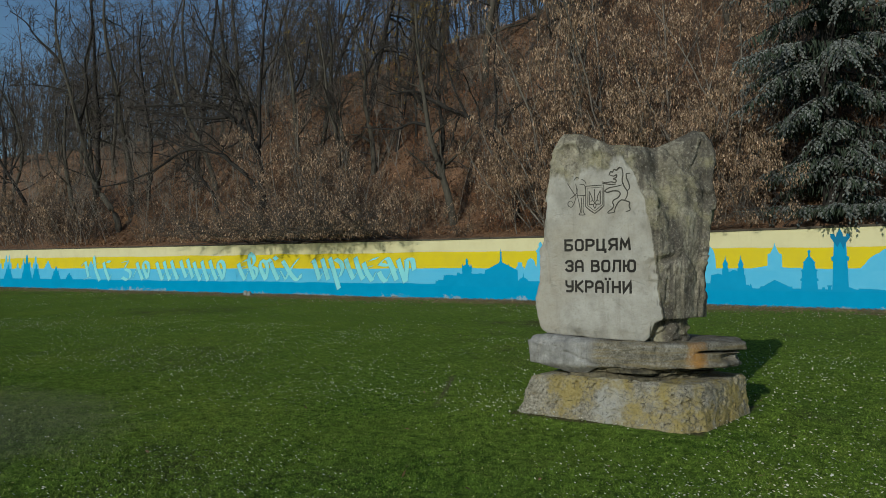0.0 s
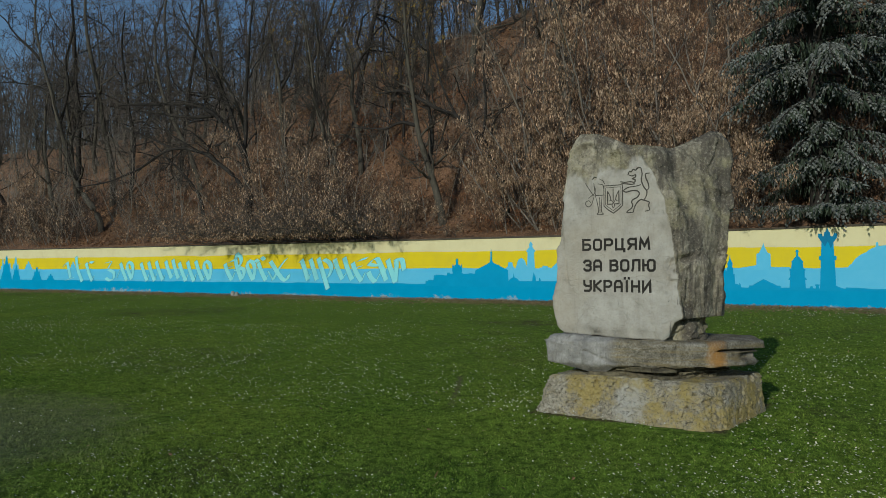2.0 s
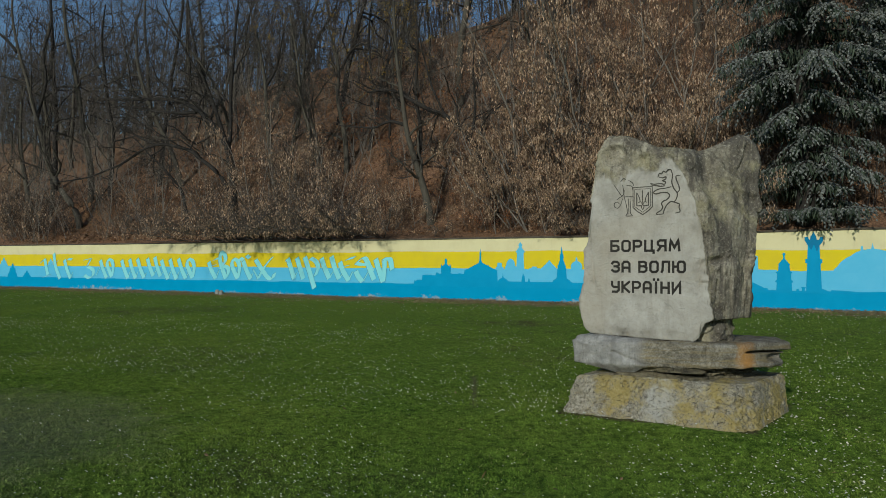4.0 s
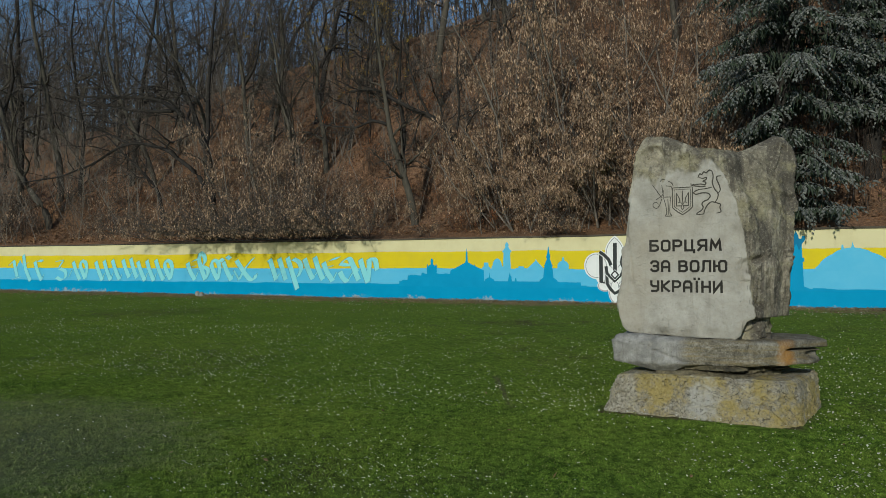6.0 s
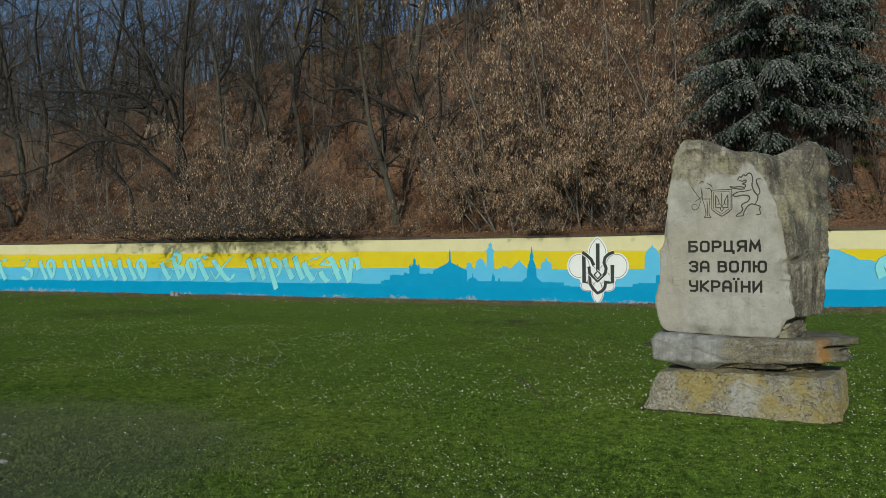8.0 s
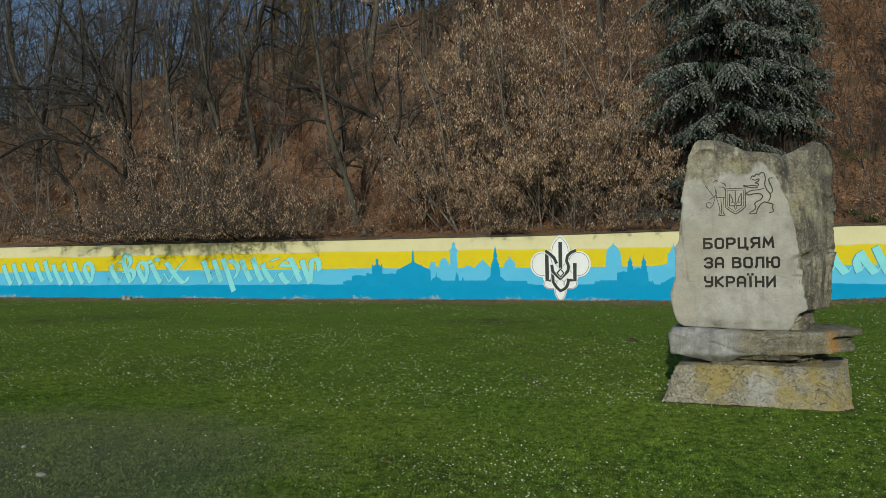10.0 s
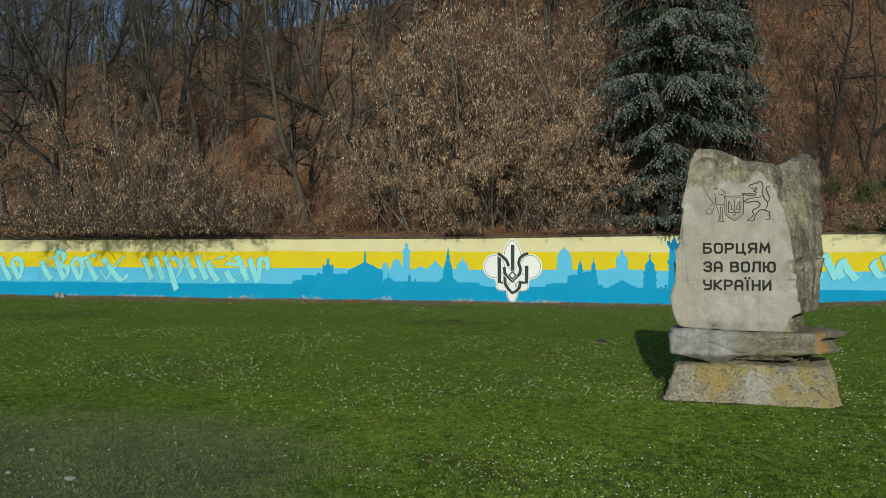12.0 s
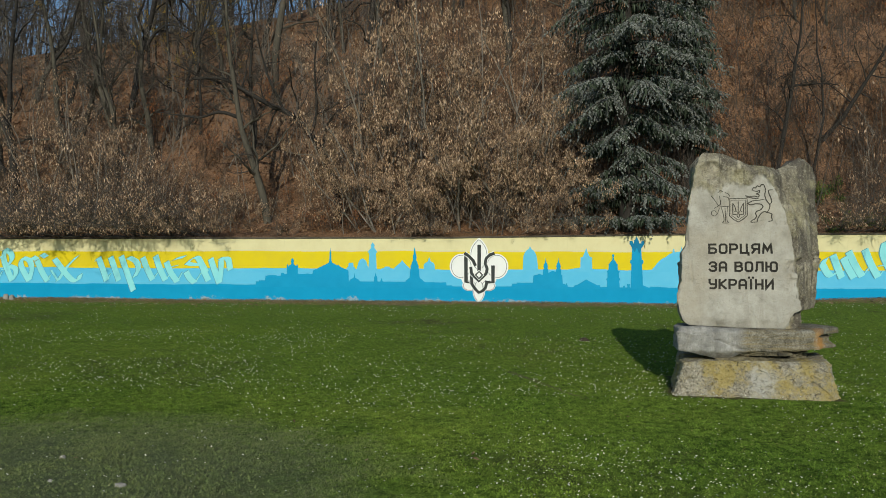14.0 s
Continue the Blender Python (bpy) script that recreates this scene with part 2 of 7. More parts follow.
def stele_stone():
    """Sandstone: a dressed pale face (attribute 'dressed' = 1) and weathered brown-grey flanks with lichen."""
    m, n, l, b = material("stele_stone", 0.9)
    at = where(n)
    att = n.new("ShaderNodeAttribute")
    att.attribute_name = "dressed"
    big, mid, fine = fractal(n, l, at, 1.1, 5), fractal(n, l, at, 5, 7, 0.65), fractal(n, l, at, 40, 7, 0.75)
    tone = ramp(n, l, mid, (0.3, (0.285, 0.27, 0.23)), (0.5, (0.385, 0.368, 0.325)), (0.7, (0.465, 0.448, 0.40)))
    tone = blend(n, l, ramp(n, l, big, (0.46, grey(0)), (0.68, grey(0.6))), tone, (0.37, 0.325, 0.245))
    streak = fractal(n, l, at, 4, 6, 0.7, (2.6, 1, 0.28))
    tone = blend(n, l, ramp(n, l, streak, (0.54, grey(0)), (0.76, grey(0.55))), tone, (0.235, 0.215, 0.175))
    rough = ramp(n, l, mid, (0.30, (0.090, 0.079, 0.059)), (0.5, (0.245, 0.220, 0.166)), (0.68, (0.47, 0.432, 0.335)))
    bands = fractal(n, l, at, 2.4, 7, 0.68, (2.4, 2.4, 0.22), 0.6)
    rough = blend(n, l, ramp(n, l, bands, (0.47, grey(0)), (0.54, grey(0.75))), rough, (0.092, 0.081, 0.068))
    pale = fractal(n, l, at, 1.5, 6, 0.65, (1.6, 1.6, 0.5))
    rough = blend(n, l, ramp(n, l, pale, (0.53, grey(0)), (0.60, grey(0.7))), rough, (0.41, 0.378, 0.285))
    lich = fractal(n, l, at, 2.6, 7, 0.7)
    rough = blend(n, l, ramp(n, l, lich, (0.50, grey(0)), (0.60, grey(0.6))), rough, (0.36, 0.328, 0.198))
    # pale lichen specks on the weathered rock
    rough = blend(n, l, ramp(n, l, fine, (0.55, grey(0)), (0.64, grey(0.75))), rough, (0.42, 0.39, 0.31))
    rough = blend(n, l, ramp(n, l, fine, (0.34, grey(0.6)), (0.45, grey(0))), rough, (0.055, 0.048, 0.036))
    tone = blend(n, l, ramp(n, l, fine, (0.32, grey(0.4)), (0.44, grey(0))), tone, (0.26, 0.24, 0.195))
    c = blend(n, l, att.outputs["Fac"], rough, tone)
    base(l, b, c)
    # crisp rims of old flakes
    flake = sums(n, l, "ADD", ramp(n, l, fractal(n, l, at, 2.3, 5, 0.55, None, 0.4), (0.40, grey(0)), (0.415, grey(0.5)), (0.58, grey(0.5)), (0.595, grey(1))), ramp(n, l, fractal(n, l, at, 6.5, 5, 0.55, None, 0.6), (0.36, grey(0)), (0.375, grey(0.6))))
    h = blend(n, l, att.outputs["Fac"], sums(n, l, "MULTIPLY_ADD", fine, 0.9, mid), sums(n, l, "MULTIPLY_ADD", mid, 0.35, sums(n, l, "MULTIPLY", fine, 0.35)))
    h = sums(n, l, "MULTIPLY_ADD", flake, 0.35, h)
    relief(n, l, b, h, 0.9, 0.022)
    return m


def slab_stone():
    """Grey bedded rock: paler and streaked at one end, brown and grainy at the other, with one rust stain."""
    m, n, l, b = material("slab_stone", 0.9)
    at = where(n)
    sep = n.new("ShaderNodeSeparateXYZ")
    l.new(at, sep.inputs[0])
    big, mid, fine = fractal(n, l, at, 1.9, 5), fractal(n, l, at, 7, 7, 0.7), fractal(n, l, at, 50, 7, 0.75)
    grain = sums(n, l, "MULTIPLY_ADD", fine, 0.5, sums(n, l, "MULTIPLY", mid, 0.5))
    streak = fractal(n, l, at, 7, 6, 0.7, (2.0, 1, 0.3))
    pale = ramp(n, l, mid, (0.30, (0.185, 0.183, 0.175)), (0.5, (0.305, 0.297, 0.278)), (0.68, (0.45, 0.44, 0.415)))
    pale = blend(n, l, ramp(n, l, streak, (0.50, grey(0)), (0.66, grey(0.6))), pale, (0.17, 0.165, 0.15))
    brown = ramp(n, l, grain, (0.38, (0.070, 0.062, 0.046)), (0.5, (0.180, 0.165, 0.130)), (0.63, (0.36, 0.34, 0.29)))
    strata = fractal(n, l, at, 6, 6, 0.7, (0.35, 0.35, 4.5))
    brown = blend(n, l, ramp(n, l, strata, (0.48, grey(0)), (0.62, grey(0.55))), brown, (0.26, 0.20, 0.085))
    brown = blend(n, l, ramp(n, l, big, (0.50, grey(0)), (0.60, grey(0.6))), brown, (0.29, 0.275, 0.25))
    side = sums(n, l, "MULTIPLY", sums(n, l, "ADD", sums(n, l, "MULTIPLY_ADD", mid, 0.25, sep.outputs[0]), 0.13), 9.0)
    side = sums(n, l, "MINIMUM", sums(n, l, "MAXIMUM", side, 0.0), 1.0)
    c = blend(n, l, side, pale, brown)
    c = blend(n, l, ramp(n, l, fine, (0.32, grey(0.65)), (0.44, grey(0))), c, (0.075, 0.068, 0.055))
    rust = n.new("ShaderNodeVectorMath")
    rust.operation = "DISTANCE"
    mp = n.new("ShaderNodeMapping")
    mp.inputs["Scale"].default_value = (1, 0.5, 0.42)
    l.new(at, mp.inputs[0])
    l.new(mp.outputs[0], rust.inputs[0])
    rust.inputs[1].default_value = (0.72, -0.10, 0.29)
    rf = sums(n, l, "MULTIPLY_ADD", mid, -0.16, sums(n, l, "SUBTRACT", 0.185, rust.outputs["Value"]))
    rf = sums(n, l, "MINIMUM", sums(n, l, "MAXIMUM", sums(n, l, "MULTIPLY", rf, 9), 0.0), 0.85)
    c = blend(n, l, rf, c, (0.50, 0.235, 0.045))
    base(l, b, c)
    relief(n, l, b, sums(n, l, "MULTIPLY_ADD", fine, 0.7, sums(n, l, "MULTIPLY_ADD", strata, 0.45, mid)), 0.8, 0.02)
    return m


def layer_stone():
    """Dark, olive-stained broken beds of rock."""
    m, n, l, b = material("layer_stone", 0.9)
    at = where(n)
    mid, fine = fractal(n, l, at, 7, 7, 0.7), fractal(n, l, at, 50, 7, 0.75)
    c = ramp(n, l, mid, (0.32, (0.042, 0.037, 0.027)), (0.5, (0.135, 0.119, 0.078)), (0.68, (0.26, 0.225, 0.145)))
    c = blend(n, l, ramp(n, l, fine, (0.56, grey(0)), (0.66, grey(0.5))), c, (0.30, 0.27, 0.20))
    base(l, b, c)
    relief(n, l, b, sums(n, l, "ADD", fine, mid), 0.9, 0.02)
    return m


def plinth_stone():
    """Rough cast concrete, pitted, with patches of yellow lichen and one pale washed patch; shade in pits and crevices
    is painted.
    """
    m, n, l, b = material("plinth_concrete", 0.95)
    at = where(n)
    big, mid, fine = fractal(n, l, at, 2.0, 5), fractal(n, l, at, 8, 7, 0.7), fractal(n, l, at, 38, 7, 0.8)
    c = ramp(n, l, fine, (0.35, (0.085, 0.073, 0.052)), (0.46, (0.325, 0.295, 0.228)), (0.62, (0.55, 0.515, 0.425)))
    c = blend(n, l, ramp(n, l, mid, (0.46, grey(0)), (0.58, grey(0.5))), c, (0.25, 0.225, 0.165))
    far = n.new("ShaderNodeVectorMath")
    far.operation = "DISTANCE"
    mp = n.new("ShaderNodeMapping")
    mp.inputs["Scale"].default_value = (1, 0.3, 0.55)
    l.new(at, mp.inputs[0])
    l.new(mp.outputs[0], far.inputs[0])
    far.inputs[1].default_value = (-0.02, -0.18, 0.14)
    wash = sums(n, l, "SUBTRACT", 0.36, sums(n, l, "MULTIPLY_ADD", mid, 0.35, far.outputs["Value"]))
    wash = sums(n, l, "MINIMUM", sums(n, l, "MAXIMUM", sums(n, l, "MULTIPLY", wash, 7), 0.0), 0.7)
    lich = sums(n, l, "MULTIPLY_ADD", fine, 0.30, sums(n, l, "MULTIPLY", fractal(n, l, at, 3.4, 7, 0.72), 0.70))
    c = blend(n, l, ramp(n, l, lich, (0.46, grey(0)), (0.56, grey(0.74))), c, (0.43, 0.33, 0.085))
    c = blend(n, l, ramp(n, l, fractal(n, l, at, 5.1, 6, 0.7), (0.56, grey(0)), (0.68, grey(0.6))), c, (0.30, 0.275, 0.21))
    c = blend(n, l, wash, c, (0.51, 0.497, 0.45))
    # pits darkened by colour, as shade would
    c = blend(n, l, ramp(n, l, fine, (0.34, grey(0.7)), (0.43, grey(0))), c, (0.085, 0.074, 0.054))
    edge = n.new("ShaderNodeTexVoronoi")
    edge.feature = "DISTANCE_TO_EDGE"
    edge.inputs["Scale"].default_value = 17
    warp = n.new("ShaderNodeMix")
    warp.data_type = "VECTOR"
    warp.inputs[0].default_value = 0.06
    l.new(at, warp.inputs[4])
    noisy = n.new("ShaderNodeTexNoise")
    noisy.inputs["Scale"].default_value, noisy.inputs["Detail"].default_value = 7, 4
    l.new(at, noisy.inputs["Vector"])
    l.new(noisy.outputs["Color"], warp.inputs[5])
    l.new(warp.outputs[1], edge.inputs["Vector"])
    # short dark lines painted for the shadows under clods
    crevice_shade = sums(n, l, "MULTIPLY", ramp(n, l, edge.outputs["Distance"], (0.0, grey(1)), (0.05, grey(0))), ramp(n, l, fractal(n, l, at, 11, 4), (0.55, grey(0)), (0.62, grey(0.75))))
    c = blend(n, l, crevice_shade, c, (0.045, 0.038, 0.028))
    base(l, b, c)
    relief(n, l, b, sums(n, l, "ADD", fine, sums(n, l, "MULTIPLY", crevice_shade, -0.8)), 1.0, 0.026)
    return m


LAWN = lawn_soil()
BLADES = blade_material("grass_blades", (0.038, 0.088, 0.011), (0.222, 0.352, 0.048), (0.42, 0.38, 0.18))
DAISY = leaf_material("daisy_petals", (0.0, (0.74, 0.74, 0.70)), (1.0, (0.86, 0.86, 0.82)))
LITTER = litter_soil()
DRIFT = leaf_material("drifted_leaf", (0.0, (0.09, 0.058, 0.030)), (0.4, (0.20, 0.132, 0.070)), (0.75, (0.31, 0.220, 0.125)), (1.0, (0.42, 0.33, 0.21)))
FALLEN = leaf_material("fallen_leaf", (0.0, (0.075, 0.041, 0.026)), (0.4, (0.200, 0.105, 0.056)), (0.75, (0.31, 0.170, 0.088)), (1.0, (0.45, 0.31, 0.19)))
BARK_DARK = bark("bark_dark", (0.010, 0.009, 0.008), (0.045, 0.039, 0.034))
BARK_GREY = bark("bark_grey", (0.026, 0.023, 0.018), (0.118, 0.105, 0.082))
TWIG = bark("twig_bark", (0.055, 0.047, 0.041), (0.165, 0.142, 0.122))
FAR_TWIG = bark("far_twig_bark", (0.040, 0.034, 0.030), (0.122, 0.104, 0.090))
TWIG_DARK = bark("dark_twig_bark", (0.030, 0.025, 0.021), (0.098, 0.083, 0.070))
TWIG_BROWN = bark("brown_twig_bark", (0.048, 0.033, 0.024), (0.150, 0.105, 0.076))
TWIG_PALE = bark("pale_twig_bark", (0.11, 0.092, 0.075), (0.27, 0.24, 0.205))
DRY_LEAF = leaf_material("dry_seed_leaf", (0.0, (0.125, 0.077, 0.047)), (0.35, (0.260, 0.170, 0.106)), (0.75, (0.41, 0.287, 0.190)), (1.0, (0.54, 0.405, 0.29)))
RED_LEAF = leaf_material("rust_leaf", (0.0, (0.10, 0.035, 0.018)), (0.6, (0.22, 0.085, 0.035)), (1.0, (0.36, 0.17, 0.06)))
YELLOW_LEAF = leaf_material("yellow_leaf", (0.0, (0.20, 0.13, 0.02)), (0.6, (0.36, 0.23, 0.035)), (1.0, (0.42, 0.31, 0.07)))
GREEN_LEAF = leaf_material("bramble_leaf", (0.0, (0.030, 0.055, 0.014)), (0.7, (0.075, 0.115, 0.026)), (1.0, (0.16, 0.17, 0.05)))
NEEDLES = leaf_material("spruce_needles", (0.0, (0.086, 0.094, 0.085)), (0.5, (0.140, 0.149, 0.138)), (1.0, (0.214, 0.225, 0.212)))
# darker copy of the needles: shade inside the spruce put into colour
NEEDLES_SHADED = leaf_material("shaded_needles", (0.0, (0.026, 0.037, 0.026)), (1.0, (0.070, 0.092, 0.062)))
MURAL = mural_paint()
PAINT_LIGHT = flat_paint("light_blue_paint", (0.095, 0.455, 0.70), (0.125, 0.49, 0.72))
PAINT_DARK = flat_paint("dark_blue_paint", (0.0, 0.265, 0.50), (0.003, 0.30, 0.55))
PAINT_NAVY = flat_paint("navy_blue_paint", (0.0, 0.155, 0.32), (0.0, 0.19, 0.37))
PAINT_CYAN = flat_paint("pale_cyan_paint", (0.26, 0.67, 0.70), (0.19, 0.59, 0.68))
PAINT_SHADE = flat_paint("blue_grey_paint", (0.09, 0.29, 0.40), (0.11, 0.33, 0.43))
PAINT_WHITE = flat_paint("white_paint", (0.78, 0.79, 0.78), (0.70, 0.72, 0.72))
PAINT_BLACK = flat_paint("charcoal_paint", (0.030, 0.036, 0.036), (0.045, 0.052, 0.050))
PAINT_GREYLINE = flat_paint("grey_line_paint", (0.22, 0.24, 0.25), (0.30, 0.32, 0.33))
COPING = flat_paint("soiled_concrete", (0.060, 0.050, 0.038), (0.14, 0.12, 0.09), 0.95)
STELE = stele_stone()
SLAB = slab_stone()
PLINTH = plinth_stone()
LAYERS = layer_stone()
GROOVE = flat_paint("dark_groove", (0.022, 0.020, 0.017), (0.050, 0.046, 0.038), 0.9)
GROOVE_WORN = flat_paint("worn_groove", (0.050, 0.046, 0.038), (0.105, 0.097, 0.082), 0.9)
GREY_STONE = flat_paint("grey_stone", (0.24, 0.225, 0.20), (0.36, 0.345, 0.32), 0.9)
BARE_SOIL = flat_paint("bare_soil", (0.040, 0.030, 0.022), (0.085, 0.066, 0.048), 0.95)

# ---- building helpers ----
def mesh_of(name, verts, faces, mat, smooth=True):
    me = bpy.data.meshes.new(name)
    me.from_pydata([tuple(v) for v in verts], [], [tuple(f) for f in faces])
    me.materials.append(mat)
    if smooth:
        me.polygons.foreach_set("use_smooth", [True] * len(me.polygons))
    me.update()
    return me


def tri_mesh(name, corners, mat):
    """A mesh of separate small faces from an array (count, corners, 3)."""
    c = np.asarray(corners, dtype=np.float32)
    k, e = c.shape[0], c.shape[1]
    me = bpy.data.meshes.new(name)
    me.vertices.add(e * k)
    me.vertices.foreach_set("co", c.reshape(-1))
    me.loops.add(e * k)
    me.loops.foreach_set("vertex_index", np.arange(e * k, dtype=np.int32))
    me.polygons.add(k)
    me.polygons.foreach_set("loop_start", np.arange(0, e * k, e, dtype=np.int32))
    me.materials.append(mat)
    me.update(calc_edges=True)
    return me


def part(name, me, parent, label=""):
    ob = new(name, me)
    ob.parent = parent
    return tagged(ob, label) if label else ob


def thing(name, label, category, at=(0, 0, 0), group="", kind=""):
    ob = new(name)
    ob.location = at
    ob.empty_display_size = 0.2
    return tagged(ob, label, category, group, kind)


def smooth_step(a, b, x):
    t = min(1.0, max(0.0, (x - a) / (b - a)))
    return t * t * (3 - 2 * t)


def along(x, *knots):
    """Piecewise linear value at x of knots (x, value)."""
    return float(np.interp(x, [k[0] for k in knots], [k[1] for k in knots]))


WALL_Y, WALL_X0, WALL_X1 = 25.0, -80.0, 30.0


def lawn_z(x, y):
    rise = 0.24 * smooth_step(6.0, 25.0, y) + 0.035 * max(0.0, min(x, 12.0)) * smooth_step(10.0, 25.0, y)
    gap = max(x + 1.57 - 0.15 * (y - 6.31), -3.41 + 0.168 * (y - 6.46) - x, 6.46 - 0.118 * (x + 3.35) - y, y - 7.95)
    swell = 0.075 * (1 - smooth_step(0.05, 1.0, gap))      # the turf has grown up round the plinth
    return swell + 0.06 + rise + 0.035 * noise.noise((x * 0.35, y * 0.35, 0.0)) + 0.012 * noise.noise((x * 1.7, y * 1.7, 4.0))


def wall_top(x):
    return along(x, (-60, 2.86), (-30, 2.80), (-8, 2.80), (0, 2.90), (10, 2.92))


def hill_z(x, y):
    """The wooded bank: it starts at the top of the wall and climbs to a crest that is higher to the east."""
    crest = along(x, (-120, 15.0), (-67, 14.2), (-55, 15.4), (-48, 16.6), (-44, 17.4), (-38, 18.3), (-30, 18.6), (-22, 19.8), (-11, 21.5), (0, 24.0), (15, 27.0), (40, 30.0))
    run = along(x, (-60, 30.0), (-10, 28.0), (15, 30.0))
    t = (y - 25.6) / run
    up = crest * (smooth_step(-0.25, 1.05, t) - smooth_step(-0.25, 1.05, 0.0)) / (1 - smooth_step(-0.25, 1.05, 0.0))
    z = wall_top(x) - 0.10 + max(0.0, up)
    rough = smooth_step(25.6, 30.0, y)
    return z + rough * (0.7 * noise.noise((x * 0.12, y * 0.12, 7.0)) + 0.18 * noise.noise((x * 0.6, y * 0.6, 2.0)))


def sheet(name, xs, ys, height, mat):
    verts = [(x, y, height(x, y)) for y in ys for x in xs]
    w = len(xs)
    faces = [(j * w + i, j * w + i + 1, (j + 1) * w + i + 1, (j + 1) * w + i) for j in range(len(ys) - 1) for i in range(w - 1)]
    return new(name, mesh_of(name, verts, faces, mat))


# ---- ground ----
_xs = [-900, -400, -200, -120] + sorted(list(np.arange(-80, 31, 0.8)) + list(np.arange(-5.1, 0.4, 0.2))) + [60, 150, 400, 900]
_ys = [-900, -400, -150, -60, -25] + sorted(list(np.arange(-10, 25.1, 0.6)) + list(np.arange(4.87, 9.6, 0.2))) + [25.2]
lawn = tagged(sheet("ground", [float(v) for v in _xs], [float(v) for v in _ys], lawn_z, LAWN),
              "short green lawn with worn dry patches, leaves by the wall", "lawn", kind="structure")
_hx = [-900, -300, -140] + list(np.arange(-100, 51, 1.2)) + [90, 300, 900]
_hy = list(np.arange(25.3, 62, 1.0)) + [80, 130, 300, 900]
hillside = tagged(sheet("hillside", [float(v) for v in _hx], [float(v) for v in _hy], hill_z, LITTER),
                  "steep wooded bank covered with red-brown fallen leaves", "hillside", kind="structure")

# ---- wall with the mural ----
wall = thing("wall_north", "long painted concrete retaining wall with a city mural", "wall", kind="structure")


def wall_body():
    xs = list(np.arange(WALL_X0, WALL_X1 + 0.1, 0.5))
    verts, faces = [], []
    rows = 9
    for x in xs:
        x = float(x)
        t = wall_top(x) - 0.07
        for k in range(rows):
            z = -0.3 + (t + 0.3) * k / (rows - 1)
            verts.append((x, WALL_Y + 0.001 * noise.noise((x * 1.3, z * 1.3, 0)), z))
        verts.append((x, WALL_Y + 0.40, t))
        verts.append((x, WALL_Y + 0.40, -0.3))
    w = rows + 2
    for i in range(len(xs) - 1):
        for k in range(w):
            a, b = i * w + k, i * w + (k + 1) % w
            faces.append((a, a + w, b + w, b))
    return mesh_of("wall_body", verts, faces, MURAL, False)


part("wall_body", wall_body(), wall, "concrete painted cream, yellow and two blues")


def coping_piece(x0, x1):
    verts, faces = [], []
    count = 6
    for i in range(count + 1):
        x = x0 + 0.01 + (x1 - x0 - 0.02) * i / count
        t = wall_top(x)
        j = 0.012 * noise.noise((x * 3, 0, 5))
        for dy, dz in ((-0.035, -0.066), (-0.045, -0.02), (-0.03, 0.0), (0.44, 0.02), (0.44, -0.066)):
            verts.append((x, WALL_Y + dy + j, t + dz + j))
    for i in range(count):
        for k in range(5):
            a, b = i * 5 + k, i * 5 + (k + 1) % 5
            faces.append((a, a + 5, b + 5, b))
    faces.append(tuple(range(5)))
    faces.append(tuple(reversed(range(count * 5, count * 5 + 5))))
    return mesh_of("coping", verts, faces, COPING, False)


for _k in range(28):
    part("coping", coping_piece(WALL_X0 + _k * 110 / 28, WALL_X0 + (_k + 1) * 110 / 28), wall)


# painted skyline: roofs, domes and towers in front of one another, as one height over x
def box_top(x0, x1, z):
    return lambda x: z if x0 <= x <= x1 else -9.0


def gable_top(x0, xm, x1, z0, z1):
    return lambda x: along(x, (x0, z0), (xm, z1), (x1, z0)) if x0 <= x <= x1 else -9.0


def dome_top(xc, r, z0, h):
    return lambda x: z0 + h * math.sqrt(max(0.0, 1 - ((x - xc) / r) ** 2)) if abs(x - xc) <= r else -9.0


def spire_top(xc, w, z0, z1, power=1.6):
    return lambda x: z0 + (z1 - z0) * (1 - abs(x - xc) / w) ** power if abs(x - xc) <= w else -9.0


def painted_tower(xc, proud, mat, label, *profile):
    """A tower, cupola or turret as half-widths going up: (height, half-width)."""
    verts = []
    for z, half in profile:
        verts += [(xc - half, WALL_Y - 0.55 * proud, z), (xc + half, WALL_Y - 0.55 * proud, z)]
    faces = [(2 * k, 2 * k + 1, 2 * k + 3, 2 * k + 2) for k in range(len(profile) - 1)]
    return part("tower", mesh_of("tower", verts, faces, mat, False), wall, label)


def fir_top(xc, w, z0, z1):
    def top(x):
        d = abs(x - xc) / w
        return -9.0 if d > 1 else z0 + (z1 - z0) * (1 - d ** 1.5) * (1 + 0.16 * math.sin(d * 16))
    return top


def skyline(name, x0, x1, low, tops, proud, mat, label):
    xs = np.arange(x0, x1 + 0.001, 0.022)
    verts, faces = [], []
    for x in xs:
        x = float(x)
        z = max(top(x) for top in tops)
        lo = low if not callable(low) else low(x)
        z = max(z, lo + 0.001) + 0.006 * noise.noise((x * 7, z * 3, 1))
        verts += [(x, WALL_Y - 0.55 * proud, lo), (x, WALL_Y - 0.55 * proud, max(z, lo + 0.002))]
    for i in range(len(xs) - 1):
        faces.append((2 * i, 2 * i + 2, 2 * i + 3, 2 * i + 1))
    return part(name, mesh_of(name, verts, faces, mat, False), wall, label)


